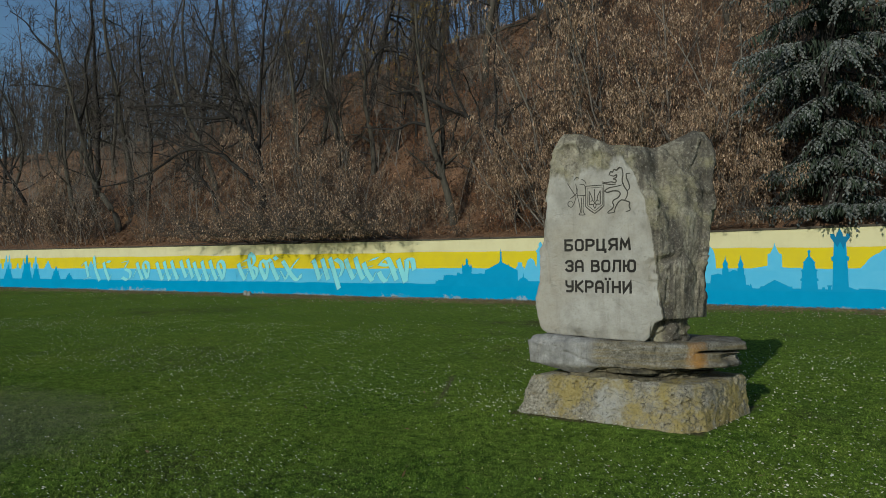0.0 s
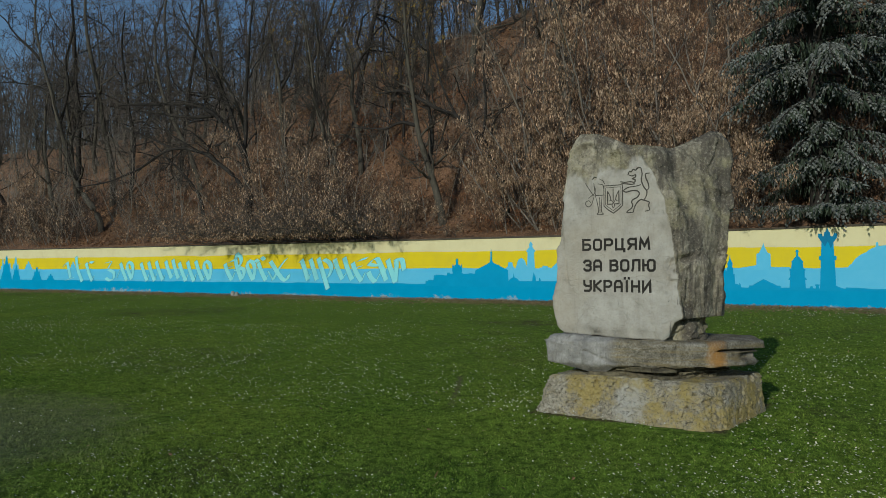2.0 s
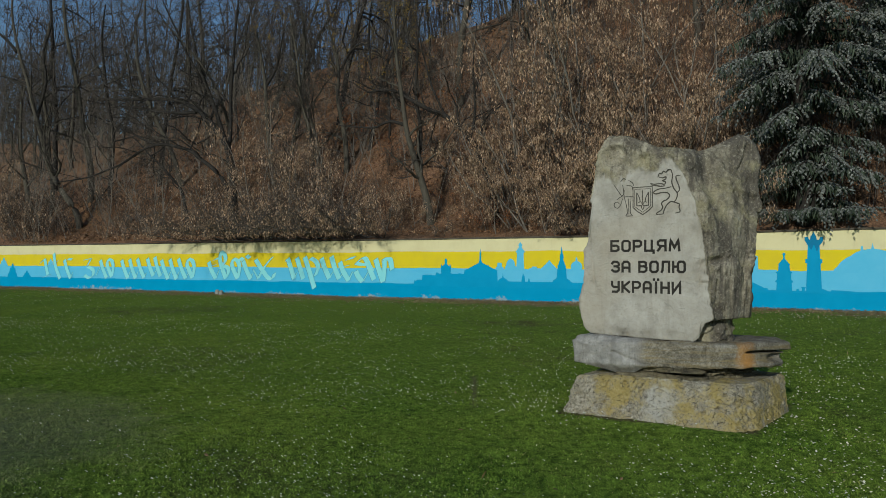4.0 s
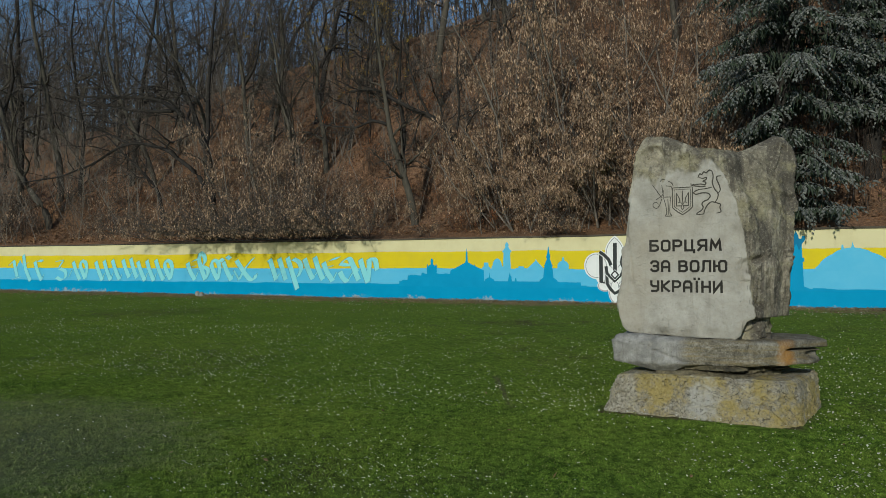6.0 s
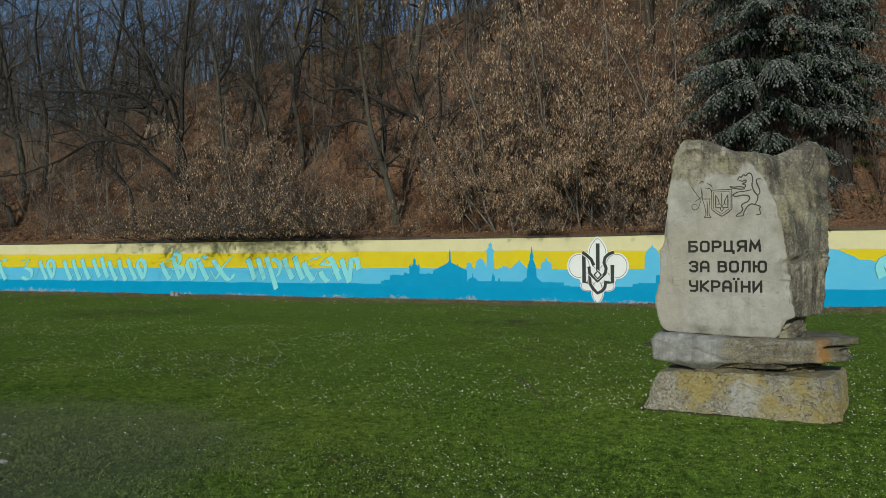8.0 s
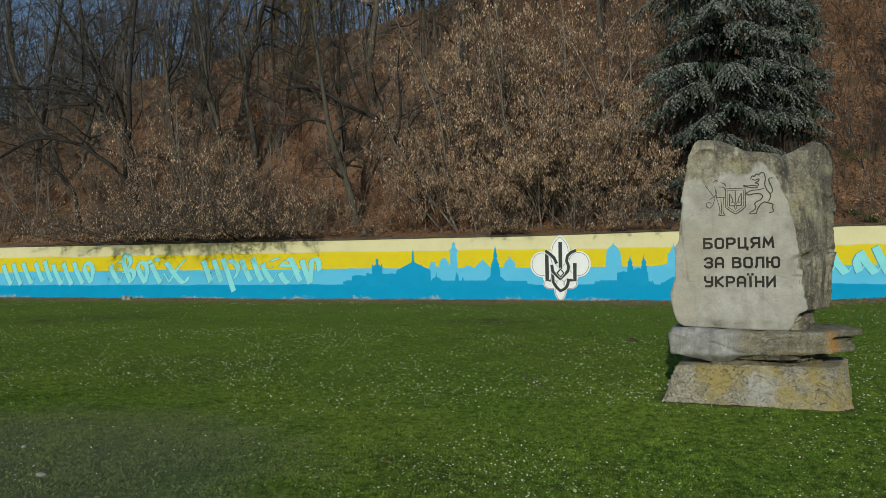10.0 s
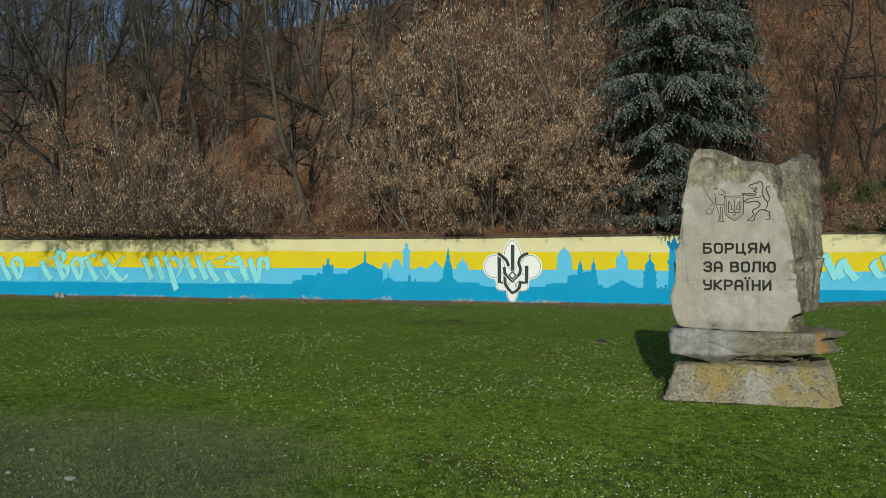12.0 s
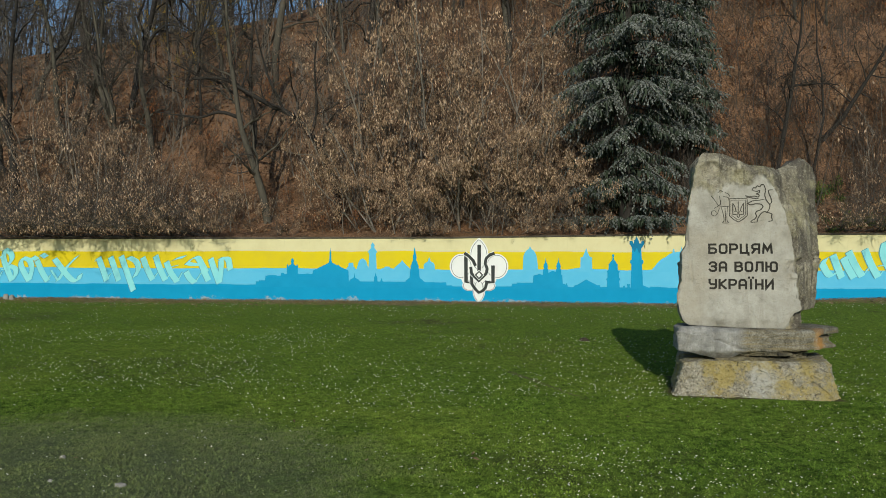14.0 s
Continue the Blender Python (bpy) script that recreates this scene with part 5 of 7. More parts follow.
def carved_stroke(pts, width, closed=False):
    fine = []
    seq = pts + [pts[0]] if closed else pts
    for (x0, z0), (x1, z1) in zip(seq, seq[1:]):
        for k in range(4):
            fine.append((x0 + (x1 - x0) * k / 4, z0 + (z1 - z0) * k / 4))
    fine.append(seq[-1])
    if not closed:
        for _ in range(2):
            fine = [fine[0]] + [tuple((a + 2 * b + c) / 4 for a, b, c in zip(*tr)) for tr in zip(fine, fine[1:], fine[2:])] + [fine[-1]]
    verts, faces = [], []
    count = len(fine)
    for k in range(count):
        a, b = Vector(fine[max(0, k - 1)]), Vector(fine[min(count - 1, k + 1)])
        d = (b - a).normalized()
        w = width * (0.7 + 0.3 * math.sin(math.pi * k / (count - 1)))
        for side in (-1, 1):
            p = Vector(fine[k]) + Vector((-d.y, d.x)) * side * w / 2
            verts += [(p.x, -1, p.y), (p.x, 1, p.y)]
    for k in range(count - 1):
        a = 4 * k
        faces += [(a, a + 4, a + 6, a + 2), (a, a + 1, a + 5, a + 4), (a + 2, a + 6, a + 7, a + 3)]
    me = mesh_of("emblem_line", verts, faces, GROOVE_WORN, False)
    part("emblem_line", settle(drape(me, 0.0035)), stele)


SX, SZ = -2.707, 2.282
carved_stroke([(SX - 0.097, SZ + 0.138), (SX + 0.097, SZ + 0.138), (SX + 0.097, SZ - 0.064), (SX + 0.052, SZ - 0.106), (SX, SZ - 0.138), (SX - 0.052, SZ - 0.106), (SX - 0.097, SZ - 0.064)], 0.011, True)
carved_stroke([(SX - 0.080, SZ + 0.118), (SX + 0.080, SZ + 0.118), (SX + 0.080, SZ - 0.055), (SX, SZ - 0.115), (SX - 0.080, SZ - 0.055)], 0.006, True)
carved_stroke([(SX, SZ + 0.106), (SX, SZ - 0.018)], 0.010)
for _s in (-1, 1):
    carved_stroke([(SX + _s * 0.059, SZ + 0.085), (SX + _s * 0.059, SZ - 0.051)], 0.012)
    carved_stroke([(SX + _s * 0.063, SZ - 0.048), (SX + _s * 0.010, SZ - 0.048)], 0.011)
    carved_stroke([(SX + _s * 0.057, SZ + 0.081), (SX + _s * 0.031, SZ + 0.032), (SX + _s * 0.024, SZ - 0.009), (SX + _s * 0.044, SZ - 0.018)], 0.009)
    carved_stroke([(SX + _s * 0.024, SZ - 0.005), (SX - _s * 0.019, SZ - 0.057), (SX, SZ - 0.090)], 0.009)
# rearing beast on one side of the shield, plain strokes for the supporter on the other
for _line in ([(-2.555, 2.509), (-2.539, 2.552), (-2.519, 2.534), (-2.500, 2.568), (-2.476, 2.547), (-2.452, 2.581), (-2.424, 2.573)],
              [(-2.543, 2.509), (-2.508, 2.496), (-2.472, 2.513), (-2.476, 2.483), (-2.516, 2.471), (-2.476, 2.458), (-2.488, 2.430), (-2.531, 2.446), (-2.583, 2.439), (-2.630, 2.451)],
              [(-2.626, 2.437), (-2.575, 2.426), (-2.523, 2.415), (-2.483, 2.420)],
              [(-2.424, 2.407), (-2.483, 2.394), (-2.543, 2.392), (-2.587, 2.373), (-2.603, 2.357), (-2.575, 2.340), (-2.516, 2.357), (-2.456, 2.350), (-2.436, 2.319), (-2.464, 2.282), (-2.508, 2.267), (-2.523, 2.242), (-2.505, 2.213), (-2.523, 2.179), (-2.563, 2.158), (-2.575, 2.138), (-2.503, 2.143)],
              [(-2.503, 2.143), (-2.496, 2.183), (-2.468, 2.234), (-2.429, 2.265), (-2.389, 2.251), (-2.340, 2.234), (-2.354, 2.204), (-2.336, 2.155), (-2.385, 2.147)],
              [(-2.423, 2.568), (-2.409, 2.509), (-2.423, 2.454), (-2.401, 2.386), (-2.362, 2.340), (-2.373, 2.288), (-2.397, 2.255)],
              [(-2.336, 2.513), (-2.381, 2.513), (-2.377, 2.471), (-2.354, 2.420), (-2.343, 2.369), (-2.373, 2.340)]):
    carved_stroke(_line, 0.0125)
for _line in ([(-3.005, 2.462), (-2.962, 2.399), (-2.914, 2.327)],
              [(-2.911, 2.454), (-2.903, 2.399), (-2.895, 2.331)],
              [(-2.871, 2.446), (-2.811, 2.437), (-2.808, 2.391)],
              [(-2.973, 2.306), (-2.898, 2.352), (-2.895, 2.403)],
              [(-2.903, 2.331), (-2.806, 2.329)],
              [(-2.912, 2.314), (-2.931, 2.251), (-2.962, 2.213), (-3.001, 2.234), (-3.001, 2.272), (-2.965, 2.285), (-2.946, 2.259)],
              [(-2.895, 2.327), (-2.871, 2.242), (-2.859, 2.158), (-2.887, 2.134), (-2.800, 2.134), (-2.836, 2.158), (-2.824, 2.327)],
              [(-2.851, 2.310), (-2.847, 2.234), (-2.847, 2.150)],
              [(-2.931, 2.488), (-2.903, 2.521), (-2.875, 2.505)],
              [(-2.851, 2.496), (-2.808, 2.471), (-2.796, 2.437)]):
    carved_stroke(_line, 0.008)

# ---- trees ----
def grow(rng, at, way, length, radius, level, spec, out):
    """Grows one branch and its side branches; out collects (points, radii, level)."""
    steps = spec["steps"][level]
    pts, radii = [Vector(at)], [radius]
    d = Vector(way).normalized()
    taper = spec["taper"][level]
    for k in range(steps):
        w = spec["wander"][level]
        d = (d + Vector((rng.gauss(0, w), rng.gauss(0, w), rng.gauss(0, w) + spec["lift"][level]))).normalized()
        pts.append(pts[-1] + d * (length / steps))
        radii.append(radius * (1 - (1 - taper) * (k + 1) / steps))
    out.append((pts, radii, level))
    if level + 1 >= len(spec["steps"]):
        return
    for c in range(spec["kids"][level]):
        f = spec["bare"][level] + (1 - spec["bare"][level]) * (c + rng.random()) / spec["kids"][level]
        k = min(steps - 1, int(f * steps))
        g = f * steps - k
        p = pts[k].lerp(pts[k + 1], g)
        axis = (pts[k + 1] - pts[k]).normalized()
        side = axis.orthogonal().normalized()
        side.rotate(Matrix.Rotation(rng.uniform(0, 2 * math.pi), 3, axis))
        ang = radians(rng.uniform(*spec["angle"][level]))
        way2 = axis * math.cos(ang) + side * math.sin(ang)
        r = (radii[k] + (radii[k + 1] - radii[k]) * g) * spec["thin"][level] * rng.uniform(0.7, 1.1)
        n = length * spec["short"][level] * rng.uniform(0.6, 1.15) * (1.0 - 0.45 * f)
        grow(rng, p, way2, n, max(r, spec["least"]), level + 1, spec, out)


def tubes(name, branches, mat, sides):
    verts, faces = [], []
    for pts, radii, level in branches:
        s = sides[level]
        first = len(verts)
        for k, p in enumerate(pts):
            a = pts[max(0, k - 1)]
            b = pts[min(len(pts) - 1, k + 1)]
            d = (b - a).normalized()
            u = d.orthogonal().normalized()
            v = d.cross(u)
            for i in range(s):
                t = 2 * math.pi * i / s
                verts.append(p + (u * math.cos(t) + v * math.sin(t)) * radii[k])
        for k in range(len(pts) - 1):
            for i in range(s):
                a, b = first + k * s + i, first + k * s + (i + 1) % s
                faces.append((a, b, b + s, a + s))
    return mesh_of(name, verts, faces, mat)


def hanging_leaves(rng, branches, per, size, droop, from_level, spread=0.072):
    """Small bunches of withered leaves and winged seeds, hung along the thin twigs."""
    quads = []
    for pts, radii, level in branches:
        if level < from_level:
            continue
        thick = 0.48 + 0.55 * noise.noise(pts[0] * 0.75) + 0.45 * noise.noise(pts[0] * 2.1)
        for _ in range(int(rng.random() + 0.27 * per * (0.04 + 2.3 * max(0.0, thick) ** 3))):
            k = rng.randrange(len(pts) - 1)
            p = pts[k].lerp(pts[k + 1], rng.random())
            for _ in range(rng.randint(5, 12)):
                q = p + Vector((rng.gauss(0, spread), rng.gauss(0, spread), rng.gauss(0, spread) * 1.2 - 0.05))
                a = rng.uniform(0, 2 * math.pi)
                side = Vector((math.cos(a), math.sin(a), rng.uniform(-0.5, 0.5)))
                down = Vector((rng.gauss(0, 1 - droop), rng.gauss(0, 1 - droop), -1)).normalized()
                n = size * rng.uniform(0.5, 1.25)
                w = n * rng.uniform(0.13, 0.23)
                mid = q + down * n * rng.uniform(0.4, 0.65)
                quads.append((q, mid - side * w, q + down * n, mid + side * w))
    return np.array([[tuple(c) for c in t] for t in quads], dtype=np.float32)


WOOD = dict(steps=(12, 7, 4, 2, 1), wander=(0.09, 0.26, 0.28, 0.28, 0.25), lift=(0.02, 0.03, 0.02, 0.01, 0.02), taper=(0.25, 0.25, 0.3, 0.35, 0.5),
            kids=(13, 6, 4, 3), bare=(0.20, 0.12, 0.10, 0.1), angle=((40, 92), (28, 70), (25, 70), (25, 75)), thin=(0.50, 0.55, 0.6, 0.7),
            short=(0.48, 0.60, 0.58, 0.65), least=0.0125)
LIGHT_WOOD = dict(WOOD, steps=(9, 4, 2, 1), kids=(12, 5, 4), bare=(0.22, 0.12, 0.1), least=0.013)


def bare_tree(name, seed, height, radius, way, spec, barkmat, twigmat, label, group, leaves=None):
    rng = random.Random(seed)
    out = []
    grow(rng, (0, 0, -0.4), way, height, radius, 0, spec, out)
    tree = thing(name, label, "tree", (0, 0, 0), group)
    part("trunk", tubes("trunk", [b for b in out if b[2] < 2], barkmat, (8, 4)), tree)
    part("crown", tubes("crown", [b for b in out if b[2] >= 2], twigmat, (0, 0, 3, 3, 3)), tree, "fine leafless twigs")
    if leaves:
        per, size, droop, lvl, mat = leaves
        part("foliage", tri_mesh("foliage", hanging_leaves(rng, out, per, size, droop, lvl), mat), tree, "few withered leaves")
    return tree


def drop(x, y, sink=0.15):
    return hill_z(x, y) - sink


def stand(tree, x, y, turn=0.0, size=1.0, tilt=(0, 0)):
    """A copy on the bank: turned about its stem, then tilted (degrees towards the wall, degrees to the east)."""
    m = Matrix.Translation((x, y, drop(x, y))) @ pose(0, 0, 0, tilt[0], tilt[1], 0) @ pose(0, 0, 0, 0, 0, turn)
    copy = copy_thing(tree, m)
    copy.scale = (size, size, size)
    return copy


_bare = [bare_tree("bare_tree", 11 + k, h, r, w, WOOD, b, TWIG_DARK if b is BARK_DARK else TWIG, lab, "leafless trees on the bank")
         for k, (h, r, w, b, lab) in enumerate((
             (17.5, 0.20, (0.05, 0, 1), BARK_DARK, "tall leafless tree with dark bark on the bank"),
             (15.0, 0.17, (-0.12, 0, 1), BARK_GREY, "tall leafless tree with grey bark on the bank"),
             (14.0, 0.16, (0.15, 0.05, 1), BARK_DARK, "leafless tree with dark spreading limbs on the bank"),
             (18.0, 0.22, (-0.06, 0.02, 1), BARK_GREY, "tall leafless tree with grey-brown trunk on the bank")))]
_slim = [bare_tree("slender_tree", 31 + k, h, r, w, LIGHT_WOOD, b, TWIG, lab, "slender leafless trees on the bank")
         for k, (h, r, w, b, lab) in enumerate((
             (15.0, 0.11, (0.03, 0, 1), BARK_GREY, "slender leafless tree with pale trunk on the bank"),
             (13.0, 0.09, (-0.07, 0, 1), BARK_DARK, "slender dark leafless tree on the bank"),
             (17.0, 0.12, (0.0, 0.04, 1), BARK_GREY, "slender leafless tree higher on the bank")))]

_gold = bare_tree("yellow_tree", 47, 13.0, 0.12, (0.04, 0, 1), LIGHT_WOOD, BARK_DARK, TWIG, "tree with some yellow autumn leaves on the crest", "yellow trees", (11, 0.13, 0.2, 3, YELLOW_LEAF))
for _x, _y, _s in ((-22.3, 33.5, 0.7), (-26.5, 38.0, 0.85), (-23.8, 41.0, 0.9), (-29.5, 41.0, 0.8), (-36.0, 40.0, 0.6), (9.0, 40.0, 0.5), (-29.6, 42.0, 0.45), (-31.4, 41.0, 0.4), (-27.4, 43.0, 0.5), (-33.0, 43.5, 0.45), (-25.0, 39.0, 0.4)):
    stand(_gold, _x, _y, _x * 7, _s)
for _o in list(_gold.children_recursive) + [_gold]:
    bpy.data.objects.remove(_o)
# two crooked trees lean far out over the bank
_lean_spec = dict(WOOD, wander=(0.10, 0.17, 0.20, 0.24, 0.25), lift=(0.05, 0.10, 0.05, 0.03, 0.02), kids=(10, 6, 4, 4))
_lean = [bare_tree("leaning_tree", 51, 10.5, 0.20, (-0.75, -0.05, 0.70), _lean_spec, BARK_DARK, TWIG_DARK, "dark crooked tree leaning far over the bank", "leaning trees"),
         bare_tree("leaning_tree", 52, 11.5, 0.18, (-0.38, 0.0, 0.95), _lean_spec, BARK_GREY, TWIG, "grey-brown crooked tree leaning on the bank", "leaning trees"),
         bare_tree("leaning_tree", 53, 10.0, 0.17, (-0.55, 0.05, 0.80), _lean_spec, BARK_DARK, TWIG_DARK, "dark leafless tree leaning over brown scrub", "leaning trees")]
for _t, _x, _y, _turn, _s in ((_lean[1], -47.5, 29.0, 10, 1.05), (_lean[1], -28.5, 31.5, 180, 0.9), (_lean[2], -53.0, 30.0, 30, 1.0), (_lean[2], 7.5, 31.0, 150, 0.7), (_lean[1], -24.5, 31.0, 20, 0.95)):
    stand(_t, _x, _y, _turn, _s)


def shaped_tree(seed, lines, barkmat, label):
    """A tree whose trunk and main limbs follow given bends; smaller branches grow from them. Each line: thickness, bends (x, y, z)."""
    rng = random.Random(seed)
    out, owner = [], {}
    spec = dict(WOOD, kids=(13, 6, 4, 3), bare=(0.25, 0.15, 0.12, 0.1), short=(0.30, 0.55, 0.58, 0.65))
    for n, (thick, bends) in enumerate(lines):
        pts = [Vector(b) for b in bends]
        if n == 0:
            x, y = pts[0].x + 0.3 * (pts[0].x - pts[1].x), pts[0].y
            pts.insert(0, Vector((x, y, min(hill_z(x, y) - 0.4, pts[0].z - 0.3))))
        fine = []
        for k in range(len(pts) - 1):
            for t in range(3):
                fine.append(pts[k].lerp(pts[k + 1], t / 3) + Vector((rng.gauss(0, 0.04), rng.gauss(0, 0.06), rng.gauss(0, 0.04))))
        fine.append(pts[-1])
        for _ in range(2):
            fine = [fine[0]] + [(a + b * 2 + c) / 4 for a, b, c in zip(fine, fine[1:], fine[2:])] + [fine[-1]]
        steps = len(fine) - 1
        radii = [thick * (1 - 0.72 * k / steps) for k in range(steps + 1)]
        owner[n] = len(out)
        out.append((fine, radii, 0))
        length = sum((b - a).length for a, b in zip(fine, fine[1:]))
        for c in range(11 if n == 0 else 7):
            f = 0.25 + 0.75 * (c + rng.random()) / (11 if n == 0 else 7)
            k = min(steps - 1, int(f * steps))
            axis = (fine[k + 1] - fine[k]).normalized()
            side = axis.orthogonal().normalized()
            side.rotate(Matrix.Rotation(rng.uniform(0, 6.28), 3, axis))
            a = radians(rng.uniform(30, 75))
            grow(rng, fine[k], axis * math.cos(a) + side * math.sin(a) + Vector((0, 0, 0.25)), length * 0.30 * rng.uniform(0.6, 1.2) * (1.1 - 0.4 * f), radii[k] * 0.5, 1, spec, out)
    at = out[0][0][0].copy()
    out = [([q - at for q in pts], radii, level) for pts, radii, level in out]
    tree = thing("crooked_tree", label, "tree", at, "crooked trees")
    ends = [owner[n] for n in range(len(lines))] + [len(out)]
    for n in range(len(lines)):
        wood = [b for b in out[ends[n]:ends[n + 1]] if b[2] < 2]
        part("limb" if n else "trunk", tubes("trunk", wood, BARK_DARK if n else barkmat, (9, 5)), tree)
    part("crown", tubes("crown", [b for b in out if b[2] >= 2], TWIG_DARK, (0, 0, 3, 3, 3)), tree, "fine leafless twigs")
    return tree


shaped_tree(901, [(0.17, [(-13, 27, 4.9), (-13.5, 27, 6.2), (-14.1, 27, 7.2), (-14.9, 27, 8.1), (-16, 27, 8.6), (-16.9, 27, 9.1), (-17.5, 27, 9.4), (-18.3, 27, 9.8), (-19.5, 27, 9.8)]),
                  (0.06, [(-15.4, 27.1, 8.3), (-16.2, 27.1, 9.8), (-16.7, 27.2, 11.4), (-17, 27.1, 13.2)]),
                  (0.07, [(-14.2, 27.3, 7.3), (-14, 27.3, 8.6), (-14.2, 27.3, 10.4), (-14, 27.3, 12.3)])],
            BARK_DARK, "dark crooked tree leaning far across the bank")
shaped_tree(902, [(0.19, [(-16.2, 27, 4.6), (-16.7, 27, 6), (-17.3, 27, 7.4), (-17.5, 27, 9.1), (-17.9, 27, 11.2), (-18.1, 27, 13.9)]),
                  (0.085, [(-17.5, 27.1, 8.1), (-18.1, 27.1, 8.3), (-18.5, 27.1, 8.3), (-19.3, 27.1, 8.1), (-19.9, 27.1, 8.2), (-21.2, 27.1, 8.4)]),
                  (0.11, [(-17, 27.3, 6.3), (-16.7, 27.3, 7.6), (-17.1, 27.3, 9.4), (-17, 27.3, 11.5), (-16.7, 27.3, 13.5)]),
                  (0.07, [(-17.8, 27.4, 9.2), (-18.1, 27.4, 9.4), (-18.6, 27.4, 9.8), (-19.5, 27.4, 10), (-20.6, 27.4, 10.6)])],
            BARK_GREY, "forked grey-brown tree with a long drooping side limb")
shaped_tree(903, [(0.2, [(-28, 27, 7.6), (-28.9, 27, 8.7), (-29.9, 27, 9.7), (-30.8, 27, 10.2), (-31.8, 27, 10.7), (-32.9, 27, 11), (-34.8, 27, 11.1), (-38.6, 27, 11.5)]),
                  (0.11, [(-30.6, 27.1, 10), (-31.8, 27.1, 10), (-33, 27.1, 10.2), (-34.5, 27.1, 10.5), (-37.1, 27.2, 11)]),
                  (0.13, [(-28.8, 27.3, 8.4), (-29.5, 27.3, 9.8), (-30.1, 27.3, 11.2), (-30.9, 27.3, 13), (-31.5, 27.3, 15.1), (-31.8, 27.3, 16.9)]),
                  (0.12, [(-28.5, 27.4, 8), (-28.6, 27.4, 10.2), (-28.4, 27.4, 12.6), (-28.1, 27.4, 14.9), (-27.9, 27.4, 16.4)]),
                  (0.1, [(-30.1, 27.6, 10.4), (-31.1, 27.6, 12.3), (-32.3, 27.6, 13.9), (-33.2, 27.6, 15.4), (-34.1, 27.6, 17.1)])],
            BARK_DARK, "dark many-stemmed tree with level limbs")
shaped_tree(904, [(0.13, [(-28.1, 27, 5.7), (-29, 27, 6.6), (-30.1, 27, 7.3), (-31, 27, 7.9), (-32.4, 27, 8.3), (-33.9, 27, 8.4), (-35.1, 27, 8.1), (-36.7, 27, 7.4), (-38, 27, 7.1), (-40, 27, 6.8), (-43, 27, 6.7)]),
                  (0.07, [(-34, 27.1, 8.5), (-35.3, 27.1, 9), (-36.2, 27.1, 9.4), (-38.3, 27.2, 10.1)])],
            BARK_DARK, "dark thin tree bent over in a low arch")
shaped_tree(905, [(0.21, [(-41.9, 28, 5.1), (-43.5, 28, 6.4), (-44.6, 28, 7.6), (-45.3, 28, 9.4), (-46.1, 28, 11.3), (-47.1, 28, 13.6), (-48.3, 28, 16.2), (-49.1, 28, 18.1), (-49, 28, 20.5)]),
                  (0.11, [(-48.6, 28.2, 16), (-50.2, 28.1, 17.3), (-51.9, 28.1, 18.4), (-52.8, 28.1, 19.6), (-55.2, 28.1, 20.9)]),
                  (0.08, [(-47.6, 28.3, 13.8), (-49.4, 28.3, 14.4), (-52.2, 28.3, 15), (-56.1, 28.3, 15.4)]),
                  (0.1, [(-46.8, 28.5, 11.5), (-45.6, 28.4, 13.7), (-46.3, 28.4, 15.8), (-45.3, 28.5, 17.6), (-45.7, 28.4, 20)])],
            BARK_GREY, "leaning grey tree with forked crown against the sky")
shaped_tree(906, [(0.11, [(-31.4, 27, 5.6), (-32.4, 27, 6.5), (-33.2, 27, 7.2), (-34.3, 27, 7.9), (-35.6, 27, 9)])],
            BARK_DARK, "dark broken stem leaning in the scrub")
shaped_tree(907, [(0.19, [(-26.7, 29, 6), (-27.1, 29, 7.6), (-27.4, 29, 9.3), (-27.5, 29, 11.2), (-27.8, 29, 12.9), (-28.2, 29, 14.6)]),
                  (0.09, [(-27.7, 29.1, 11.3), (-26.9, 29.1, 12.3), (-26.5, 29.1, 13.4), (-26.3, 29.1, 14.5)])],
            BARK_GREY, "straight grey-barked tree behind the scrub")
shaped_tree(908, [(0.17, [(-24.2, 32, 8), (-24.6, 32, 9.9), (-24.9, 32, 11.4), (-24.7, 32, 12.8), (-25.2, 32, 14.2), (-25.6, 32, 15.6)]),
                  (0.09, [(-24.8, 32.1, 12.8), (-24.2, 32.1, 13.8), (-23.3, 32.1, 14.2), (-22.3, 32.1, 13.7)])],
            BARK_GREY, "grey tree with bent upper trunk on the slope")
shaped_tree(909, [(0.13, [(-25.9, 32, 7.8), (-26.5, 32, 9.4), (-27.1, 32, 11.2), (-27.3, 32, 12.4), (-27.3, 32, 14.5), (-27.4, 32, 16.3)])],
            BARK_GREY, "slender grey tree curving up the slope")
shaped_tree(910, [(0.11, [(5.4, 29, 6.1), (5.7, 29, 7.7), (6, 29, 9.3), (6.2, 29, 10.6), (6.4, 29, 11.8), (6.5, 29, 13.3)]),
                  (0.06, [(6, 29.1, 9.3), (6.9, 29.1, 9.4), (7.9, 29.1, 9.3)])],
            BARK_DARK, "thin dark tree leaning on the eastern bank")
shaped_tree(911, [(0.12, [(-24.2, 29, 7.8), (-24.6, 29, 9.3), (-25.1, 29, 10.5), (-25.3, 29, 12.4), (-25.7, 29, 14.2), (-25.9, 29, 15.7)])],
            BARK_GREY, "slender pale tree on the slope")
_rng = random.Random(77)
